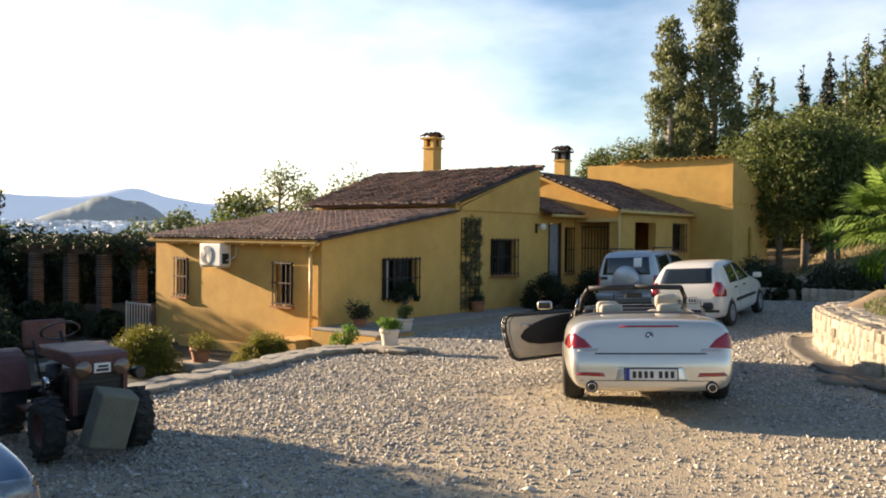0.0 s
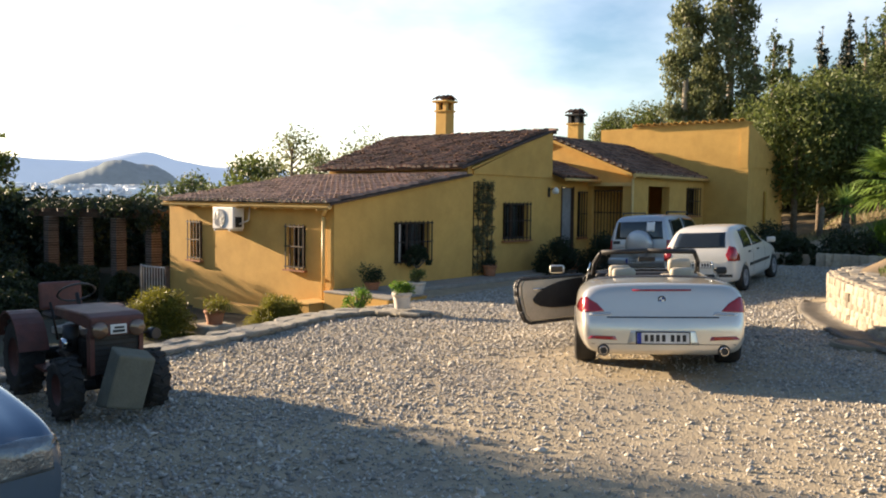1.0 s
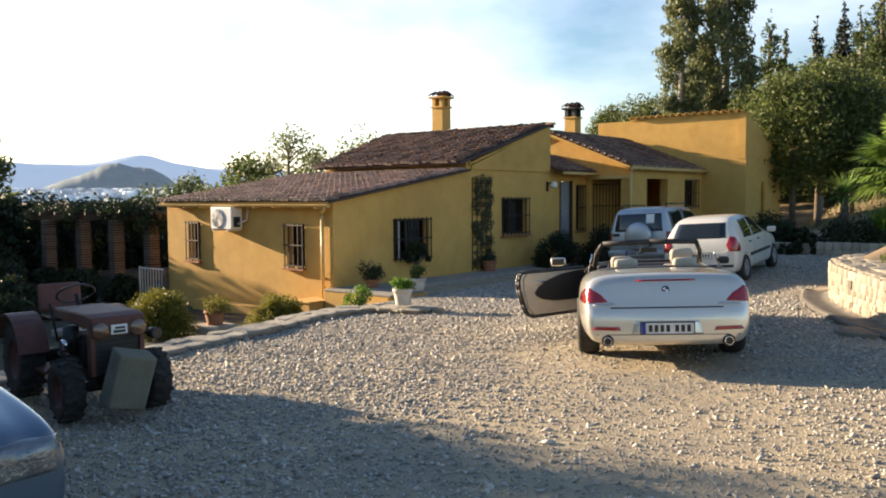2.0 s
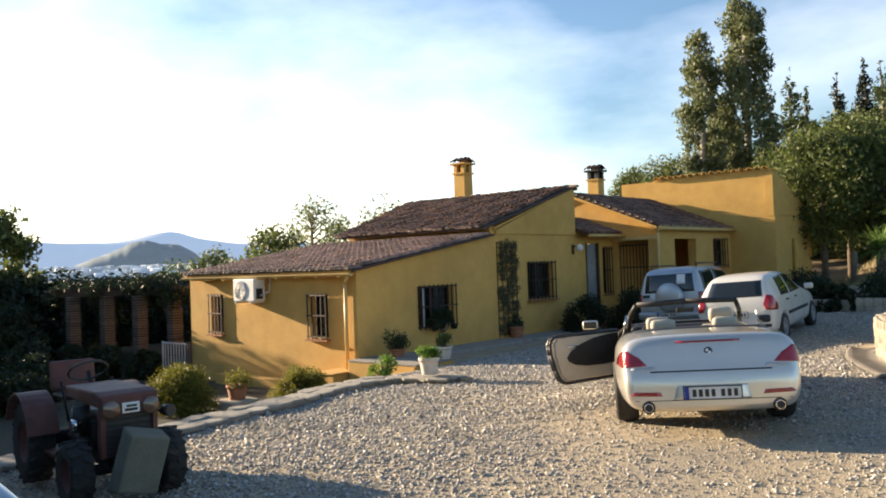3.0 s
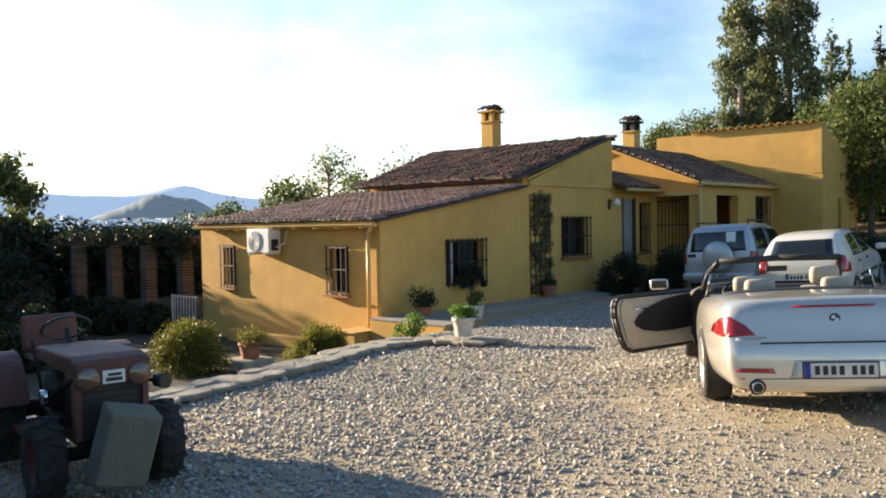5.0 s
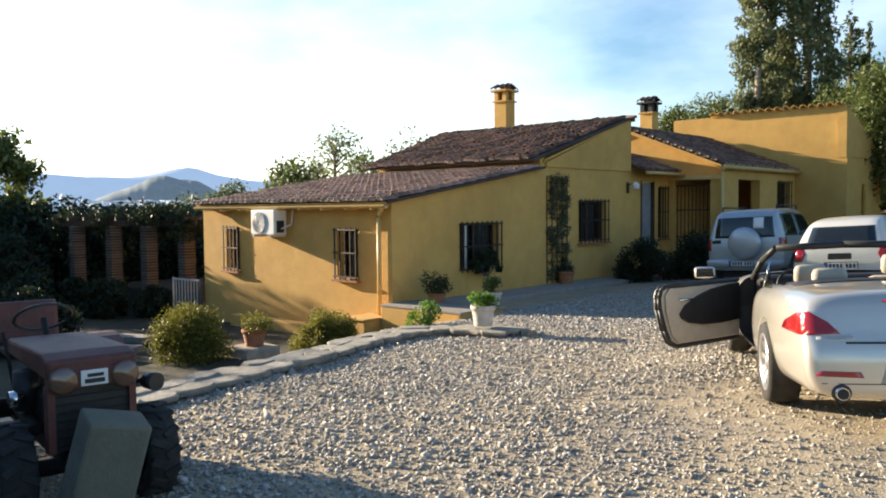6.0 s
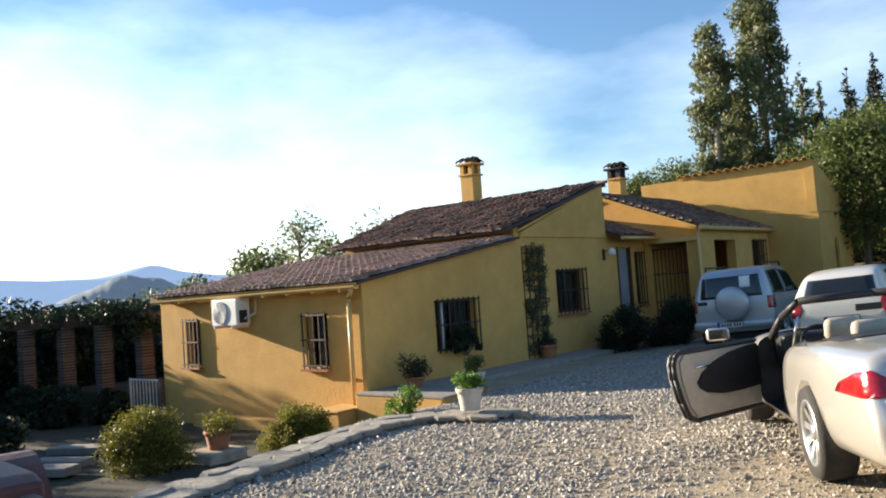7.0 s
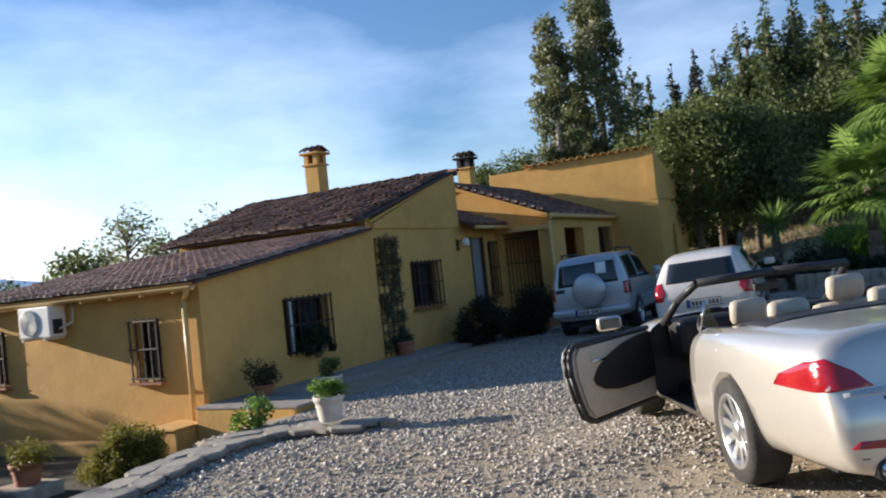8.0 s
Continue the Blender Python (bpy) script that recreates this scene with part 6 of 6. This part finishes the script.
turned(db, [(0.30, 0.0), (0.30, 0.03), (0.26, 0.035), (0.0, 0.035)], 24, pose(11.23, -1.62, drive_z(11.2, -1.6) + 0.02), cap=False)
part("cover", db, "iron", drn)
part("rim", turned(bmesh.new(), [(0.36, -0.02), (0.36, 0.035), (0.31, 0.04), (0.305, 0.0)], 24, pose(11.23, -1.62, drive_z(11.2, -1.6) + 0.02), cap=False), "concrete", drn)


# far planter wall by the hatchback
plw = thing("planter_wall", "low white rendered planter wall with a stone end", "planter", kind="structure")
part("wall", boxm(6.6, 7.98, 9.0, 9.25, -0.5, 0.40, 0.03), "mortar", plw)
part("wall", boxm(8.0, 10.8, 8.85, 9.2, -0.5, 0.43, 0.03), "stone", plw)
for i in range(14):
    for j in range(4):
        part("wall_stone", rs.choice(STONES), "stone", plw, at=pose(8.09 + i * 0.2, 8.81, -0.27 + j * 0.18, 0, 0, rs.uniform(-6, 6)) @ Matrix.Diagonal((0.22, 0.12, 0.18, 1)))

# ---- garden by the house ----


def pot(name, label, x, y, z, r, h, material, leaf, plant_h, seed, n=700, ribs=True, size=0.06, plant_r=None):
    t = thing(name, label, "plant pot", pose(x, y, z))
    pr = [(r * 0.72, 0.0), (r * 0.76, h * 0.12), (r * 0.86, h * 0.5), (r * 0.95, h * 0.82), (r * 1.04, h * 0.84), (r * 1.06, h), (r * 0.95, h), (r * 0.92, h * 0.86)]
    if ribs:
        pr = [(r * 0.74, 0.0), (r * 0.80, h * 0.15), (r * 0.77, h * 0.19), (r * 0.86, h * 0.38), (r * 0.83, h * 0.42), (r * 0.93, h * 0.62), (r * 0.90, h * 0.66), (r * 1.0, h * 0.80), (r * 1.06, h * 0.83), (r * 1.06, h), (r * 0.95, h), (r * 0.92, h * 0.86)]
    part("pot", turned(bmesh.new(), pr, 26, cap=False), material, t)
    part("soil", turned(bmesh.new(), [(r * 0.93, h * 0.86), (0.0, h * 0.90)], 20, cap=False), "soil", t)
    rng_ = np.random.default_rng(seed)
    pr_ = plant_r or r * 1.1
    cl = np.array([(rng_.uniform(-0.6, 0.6) * pr_, rng_.uniform(-0.6, 0.6) * pr_, h + plant_h * rng_.uniform(0.15, 0.8), pr_ * 0.5) for _ in range(12)])
    sm = bmesh.new()
    for c_ in cl:
        tube(sm, (0, 0, h * 0.85), tuple(c_[:3]), 0.008, 0.004, 5)
    part("stems", sm, "bark", t)
    pts = clumped(rng_, n, cl, 1.0)
    pts[:, 2] = np.maximum(pts[:, 2], h * 0.9)
    part("plant", quads_mesh(leaf_quads(pts, size, rng_)), leaf, t)
    return t


pot("flower_pot", "white ribbed pot of bright green leaves on the kerb", 3.90, -2.12, drive_z(3.9, -2.12) + 0.14, 0.17, 0.29, "pot_white", "fresh", 0.16, 61)
pot("flower_pot", "white pot with a dark flowering plant on the step", 1.86, 0.62, -0.41, 0.19, 0.27, "pot_white", "broad", 0.26, 62)
pot("flower_pot", "low dark pot with a bushy dark plant", 0.60, 0.50, -0.41, 0.18, 0.18, "terracotta", "hedge", 0.38, 63, n=1100, plant_r=0.34)
part("plinth", boxm(-1.24, -0.54, -3.1, -2.4, -1.5, -1.0, 0.03), "stone", pave)
pot("flower_pot", "terracotta pot of yellow-green plants on a block", -0.87, -2.72, -1.0, 0.21, 0.30, "terracotta", "lime", 0.24, 64, n=900, plant_r=0.34)
pot("flower_pot", "terracotta pot under the climbing plant", 0.26, 5.55, -0.44, 0.20, 0.30, "terracotta", "hedge", 0.15, 65, n=300)
slab_ = thing("stone_slab", "loose flat stones at the kerb end", "stone")
for i in range(4):
    part("stone", STONES[i], "stone", slab_, at=pose(4.6 - 0.2 * i, -1.97 + 0.1 * (i % 2), drive_z(4.4, -1.9) + 0.0, 0, 0, 40 * i) @ Matrix.Diagonal((0.24, 0.18, 0.10, 1)))
bush("lime_shrub", "rounded yellow-green shrub below the kerb", -1.47, -3.66, 0.85, 0.85, 0.95, "lime", 71, n=26000, size=0.055, clumps_n=80)
bush("lime_shrub", "spreading yellow-green shrub at the house wall", -0.2, -1.6, 1.0, 0.6, 0.78, "lime", 72, n=18000, size=0.05, clumps_n=70)
bush("fern_plant", "feathery light green plant at the step", 2.14, -1.45, 0.38, 0.34, 0.44, "fresh", 73, n=1100, size=0.06, z=drive_z(2.1, -1.4))
bush("box_shrub", "dense dark rounded shrubs beside the drive", 1.05, 8.05, 0.9, 1.1, 1.10, "hedge", 74, n=10000, size=0.08)
bush("box_shrub", "dense dark rounded shrubs beside the drive", 1.75, 9.45, 1.0, 1.0, 1.12, "hedge", 75, n=9000, size=0.08)
bush("window_plant", "trailing dark window-box plant with red flowers", 0.10, 2.56, 0.17, 0.62, 0.50, "hedge", 76, n=1800, size=0.06, z=0.06)
bush("window_plant", "trailing dark window-box plant with red flowers", 0.18, 2.52, 0.26, 0.72, 0.52, "hedge", 79, n=6000, size=0.07, z=0.0)
# climber on its trellis
clm = thing("climbing_plant", "dull leafy climbing plant covering a wooden wall trellis", "climber")
for i in range(5):
    part("slat", boxm(0.004, 0.02, 5.08 + i * 0.22, 5.10 + i * 0.22, -0.42, 2.18), "wood", clm)
for i in range(12):
    part("slat", boxm(0.02, 0.034, 5.05, 6.0, -0.35 + i * 0.215, -0.33 + i * 0.215), "wood", clm)
rng_ = np.random.default_rng(77)
cl = np.array([(0.07, 5.1 + 0.84 * rng_.uniform(0, 1), -0.3 + 2.5 * rng_.uniform(0, 1), 0.11) for _ in range(110)])
part("leaves", quads_mesh(leaf_quads(np.maximum(clumped(rng_, 6800, cl, 1.0), (0.01, -99, -99)), 0.055, rng_)), "climber_leaf", clm)
# white iron gate and pergola
gate = thing("garden_gate", "white iron garden gate beside the house", "gate", pose(-6.8, -0.2, -1.33, 0, 0, 180))
part("gate_frame", boxm(0.0, 1.32, -0.02, 0.02, 0.97, 1.01), "white_iron", gate)
part("gate_frame", boxm(0.0, 1.32, -0.02, 0.02, 0.08, 0.12), "white_iron", gate)
for x in (0.0, 1.29):
    part("gate_frame", boxm(x, x + 0.035, -0.022, 0.022, 0.0, 1.03), "white_iron", gate)
for i in range(8):
    part("bar", boxm(0.14 + i * 0.145, 0.165 + i * 0.145, -0.012, 0.012, 0.12, 0.97), "white_iron", gate)
part("gate_post", boxm(-0.10, -0.01, -0.05, 0.05, 0.0, 1.05), "brick", gate)
perg = thing("pergola", "brick-pillared pergola overgrown with dark vines", "pergola", pose(0.05, -0.28, 0))
for i, (x, y) in enumerate(((-8.6, 0.75), (-9.9, 0.35), (-11.25, 0.0), (-12.6, -0.45))):
    pl_ = part("pillar", boxm(x - 0.15, x + 0.15, y - 0.15, y + 0.15, -2.2, 1.0), "mortar", perg)
    for k in range(28):
        o = 0.0 if k % 2 else 0.02
        part("brick", boxm(x - 0.172, x + 0.172, y - 0.172, y + 0.172, -1.2 + k * 0.078, -1.2 + k * 0.078 + 0.064, 0.004), "brick", pl_)
part("beam", prism(bmesh.new(), [(-8.2, 0.87, 1.0), (-13.2, -0.63, 1.0), (-13.2, -0.63, 1.16), (-8.2, 0.87, 1.16)], (0.05, -0.12, 0)), "wood", perg)
part("beam", prism(bmesh.new(), [(-8.9, 3.0, 1.0), (-13.9, 1.5, 1.0), (-13.9, 1.5, 1.16), (-8.9, 3.0, 1.16)], (0.05, -0.12, 0)), "wood", perg)
for i in range(9):
    f = i / 8
    part("rafter", prism(bmesh.new(), [(-8.3 - 4.8 * f, 0.5 - 1.45 * f, 1.165), (-9.0 - 4.8 * f, 3.3 - 1.45 * f, 1.165), (-9.0 - 4.8 * f, 3.3 - 1.45 * f, 1.26), (-8.3 - 4.8 * f, 0.5 - 1.45 * f, 1.26)], (0.07, 0.0, 0)), "wood", perg)
rng_ = np.random.default_rng(78)
cl = np.array([(-8.0 - 6.2 * f + rng_.uniform(-0.4, 0.4), 0.9 - 1.7 * f + rng_.uniform(-0.3, 2.4), 1.15 + rng_.uniform(-0.3, 0.2), 0.32) for f in rng_.uniform(0, 1, 110)])
part("vine", quads_mesh(leaf_quads(clumped(rng_, 22000, cl, 1.0), 0.12, rng_)), "hedge", perg)
HEDGE = "dense dark garden hedge in shade"
for x, y, rx, ry, hh, sd in ((-9.6, -1.4, 1.5, 0.8, 0.95, 81), (-8.5, -0.55, 0.9, 0.5, 0.80, 93), (-10.0, -0.9, 1.1, 0.5, 1.0, 94), (-11.6, -1.2, 1.2, 0.6, 1.1, 95), (-13.2, -1.7, 1.3, 0.7, 1.4, 96), (-7.3, -4.2, 1.4, 1.2, 1.05, 82), (-11.8, -2.4, 1.7, 1.0, 1.1, 83), (-5.2, -5.3, 1.3, 1.0, 0.8, 84), (-14.5, -2.2, 2.0, 1.4, 2.4, 85), (-15.5, 1.5, 2.2, 1.6, 2.9, 86), (-10.2, -5.6, 1.9, 1.4, 2.1, 87), (-8.2, -8.2, 2.0, 1.6, 2.4, 88), (-4.2, -8.6, 1.4, 1.2, 1.7, 89), (-12.5, 4.0, 2.2, 1.6, 2.4, 90), (-18.0, 5.5, 2.6, 2.0, 3.2, 91), (-19.5, -1.5, 2.8, 2.2, 3.6, 92)):
    bush("garden_hedge", HEDGE, x, y, rx, ry, hh, "hedge", sd, n=11000, size=0.13, z=-1.35 - 0.02 * max(0, -x - 8))
for k, (x, y) in enumerate(((-3.6, -4.0), (-4.4, -3.3), (-2.9, -4.6))):
    st = thing("garden_step", "low grey stone garden step", "step")
    part("tread", boxm(-0.55, 0.55, -0.2, 0.2, 0.0, 0.14, 0.02), "paving", st)
    st.matrix_basis = pose(x, y, -1.26 + 0.03 * k, 0, 0, 25)

# ---- plants on the bank ----
def blades(rng, pts, length, width, lean=0.5):
    n = len(pts)
    a = rng.uniform(0, 2 * math.pi, n)
    d = np.stack([np.cos(a), np.sin(a), np.zeros(n)], 1)
    s = np.stack([-np.sin(a), np.cos(a), np.zeros(n)], 1) * (width / 2)
    ln = (length * rng.uniform(0.5, 1.2, n))[:, None]
    up = np.array([[0, 0, 1.0]])
    mid = pts + up * ln * 0.6 + d * ln * 0.15 * lean
    top = pts + up * ln * 0.85 + d * ln * 0.75 * lean
    return np.concatenate([np.stack([pts - s, pts + s, mid + s * 0.8, mid - s * 0.8], 1), np.stack([mid - s * 0.8, mid + s * 0.8, top + s * 0.1, top - s * 0.1], 1)])


def grass_patch(name, label, poly, n, length, width, leaf, seed, lean=0.6):
    rng_ = np.random.default_rng(seed)
    (x0, x1), (y0, y1) = poly
    xs, ys = rng_.uniform(x0, x1, n), rng_.uniform(y0, y1, n)
    pts = np.array([(x, y, max(ground_z(x, y), WTOP - 0.02 if x > wall_x(y) and y < 5.2 else -9)) for x, y in zip(xs, ys) if y > 6 or x > wall_x(y) + 0.7])
    return tagged(part(name, quads_mesh(blades(rng_, pts, length, width, lean)), leaf, None), label, "grass", kind="stuff")


grass_patch("lawn_grass", "short sunlit grass on the bank", ((10.2, 18), (-3.5, 6.0)), 16000, 0.10, 0.012, "grass", 101)
grass_patch("dry_lawn_grass", "dry straw among the lawn", ((10.2, 18), (-3.5, 6.0)), 6000, 0.08, 0.012, "dry_grass", 102)
grass_patch("tall_grass", "tall light green reedy grass on the bank", ((8.4, 15), (12.4, 17.5)), 12000, 1.0, 0.03, "fresh", 103, 0.8)
grass_patch("bank_grass", "patchy dry grass on the earth bank", ((3.4, 16), (17, 40)), 9000, 0.25, 0.03, "dry_grass", 104)
for x, y, rx, ry, hh, sd in ((6.7, 10.1, 1.4, 0.8, 0.95, 111), (8.5, 10.0, 1.3, 0.8, 0.85, 112), (5.0, 14.4, 1.5, 1.0, 1.1, 113), (10.1, 10.0, 1.2, 0.7, 0.75, 114), (7.5, 9.05, 0.7, 0.3, 0.75, 116)):
    bush("garden_hedge", "dark trailing hedge over the planter wall", x, y, rx, ry, hh, "hedge", sd, n=5000, size=0.10)
bush("red_shrub", "reddish brown leafy shrub on the bank", 11.5, 10.2, 0.7, 0.5, 0.45, "red_leaf", 115, n=1500, size=0.10)


def palm(name, label, x, y, trunk_h, fronds, length, leaf, seed, z=None, leaflets=26, droop=1.0, width=0.05, stiff=False):
    rng_ = np.random.default_rng(seed)
    z0 = ground_z(x, y) - 0.1 if z is None else z
    t = thing(name, label, "palm")
    bm = bmesh.new()
    for k in range(6):
        r0 = 0.16 - 0.012 * k
        tube(bm, (x, y, z0 + trunk_h * k / 6), (x, y, z0 + trunk_h * (k + 1) / 6 + 0.02), r0, r0 * 1.12, 10)
    part("trunk", bm, "bark", t)
    cx = np.array([x, y, z0 + trunk_h])
    qs = []
    for i in range(fronds):
        a, el = rng_.uniform(0, 2 * math.pi), rng_.uniform(-0.5, 1.35)
        d = np.array([math.cos(a) * math.cos(el), math.sin(a) * math.cos(el), math.sin(el)])
        ln = length * rng_.uniform(0.75, 1.1)
        if stiff:
            s = np.cross(d, (0, 0, 1.0))
            s = s / (np.linalg.norm(s) + 1e-9) * width
            p1, p2 = cx + d * ln * 0.5, cx + d * ln + np.array([0, 0, -0.10 * droop * ln])
            qs.append([cx - s * 0.5, cx + s * 0.5, p1 + s, p1 - s])
            qs.append([p1 - s, p1 + s, p2 + s * 0.05, p2 - s * 0.05])
            continue
        # a stalk, and a fan of narrow blades at its end
        s = np.cross(d, (0, 0, 1.0))
        s /= np.linalg.norm(s) + 1e-9
        heart = cx + d * ln * 0.5
        qs.append([cx - s * 0.02, cx + s * 0.02, heart + s * 0.015, heart - s * 0.015])
        for j in range(leaflets):
            b = radians(-95 + 190 * j / (leaflets - 1))
            way = d * math.cos(b) + s * math.sin(b)
            wv = (s * math.cos(b) - d * math.sin(b)) * width * 0.5
            ll = ln * 0.5 * (0.65 + 0.35 * math.cos(b)) * rng_.uniform(0.85, 1.1)
            mid = heart + way * ll * 0.55
            tip = heart + way * ll + np.array([0, 0, -0.22 * droop * ll])
            qs.append([heart, heart + wv * 0.2, mid + wv, mid - wv])
            qs.append([mid - wv, mid + wv, tip + wv * 0.05, tip - wv * 0.05])
    part("fronds", quads_mesh(np.array(qs)), leaf, t)
    return t


palm("palm_tree", "fan palm with sunlit spiky green leaves", 9.54, 11.4, 2.1, 85, 1.7, "palm", 121, width=0.075, leaflets=18)
palm("palm_tree", "fan palm with sunlit spiky green leaves", 10.6, 12.5, 4.0, 90, 1.8, "palm", 125, width=0.075, leaflets=18)
px_, py_ = from_eye(101.4, 30.0)
palm("yucca_plant", "spiky yucca with a dry leaf skirt", px_, py_, 1.2, 110, 1.0, "palm", 122, width=0.035, stiff=True)
px_, py_ = from_eye(97.6, 19.5)
palm("agave_plant", "low spiky agave at the lawn edge", px_, py_, 0.12, 60, 0.75, "palm", 123, width=0.05, stiff=True, z=ground_z(px_, py_))
px_, py_ = from_eye(103.0, 33.0)
post = thing("wooden_post", "weathered leaning wooden post on the bank", "post", pose(px_, py_, ground_z(px_, py_) - 0.1, 3, 5, 0))
part("stake", turned(bmesh.new(), [(0.11, 0.0), (0.10, 0.6), (0.105, 1.0), (0.085, 1.25), (0.05, 1.3)], 9), "bark", post)

# ---- loose gravel ----
rng = np.random.default_rng(9)
NG = 290000
# thick by the house and the garden side, thin on the worn sandy track
gx_ = 1.3 + 14.2 * rng.uniform(0, 1, NG) ** 1.05
gy_ = rng.uniform(-14.5, 11.0, NG)
track_mid = 11.4 - 0.42 * (gy_ + 8.0)
worn = 0.75 * np.exp(-(((gx_ - track_mid) / 1.9) ** 2)) * (gy_ < -3.6)
patch = np.array([noise.noise((x * 0.5, y * 0.5, 4.0)) for x, y in zip(gx_, gy_)])
keep_ = (rng.uniform(0, 1, NG) > 0.80 * worn - 0.30 * patch) & (gx_ > np.array([kerb_x(y) + 0.25 for y in gy_])) & (gx_ < np.array([wall_x(y) - 0.5 for y in gy_])) & ~((gy_ > -1.2) & (gx_ < 2.05)) & ~((gy_ > 2) & (rng.uniform(0, 1, NG) < 0.35))
gx_, gy_ = gx_[keep_], gy_[keep_]
n = len(gx_)
gz_ = np.array([drive_z(x, y) + 0.03 * noise.noise((x * 0.6, y * 0.6, 0.0)) for x, y in zip(gx_, gy_)])
sz = rng.lognormal(-4.24, 0.38, n) * (1 - 0.3 * worn[keep_])
base = np.array([[1, 0, 0], [0, 1, 0], [-1, 0, 0], [0, -1, 0], [0, 0, 1], [0, 0, -1.0]])
v = base[None] * rng.uniform(0.6, 1.25, (n, 6, 1)) + rng.normal(0, 0.16, (n, 6, 3))
v *= np.stack([np.ones(n) * 1.2, rng.uniform(0.6, 1.0, n), rng.uniform(0.45, 0.8, n)], 1)[:, None]
a = rng.uniform(0, 6.28, n)
rx_ = v[..., 0] * np.cos(a)[:, None] - v[..., 1] * np.sin(a)[:, None]
ry_ = v[..., 0] * np.sin(a)[:, None] + v[..., 1] * np.cos(a)[:, None]
tl_ = rng.normal(0, 0.55, n)
rz_ = v[..., 2] + rx_ * np.sin(tl_)[:, None]
v = np.stack([rx_, ry_, rz_], -1) * sz[:, None, None] + np.stack([gx_, gy_, gz_ + sz * 0.25], 1)[:, None]
tri = np.array([[0, 1, 4], [1, 2, 4], [2, 3, 4], [3, 0, 4], [1, 0, 5], [2, 1, 5], [3, 2, 5], [0, 3, 5]])
f = (tri[None] + (np.arange(n) * 6)[:, None, None]).reshape(-1, 3)
me = bpy.data.meshes.new("mesh")
me.vertices.add(6 * n)
me.vertices.foreach_set("co", v.astype(np.float32).ravel())
me.loops.add(3 * len(f))
me.loops.foreach_set("vertex_index", f.astype(np.int32).ravel())
me.polygons.add(len(f))
me.polygons.foreach_set("loop_start", np.arange(0, 3 * len(f), 3, dtype=np.int32))
me.polygons.foreach_set("loop_total", np.full(len(f), 3, dtype=np.int32))
me.update(calc_edges=True)
tagged(part("gravel", me, "gravel", None), "loose grey and buff gravel over the drive", "gravel", kind="stuff")
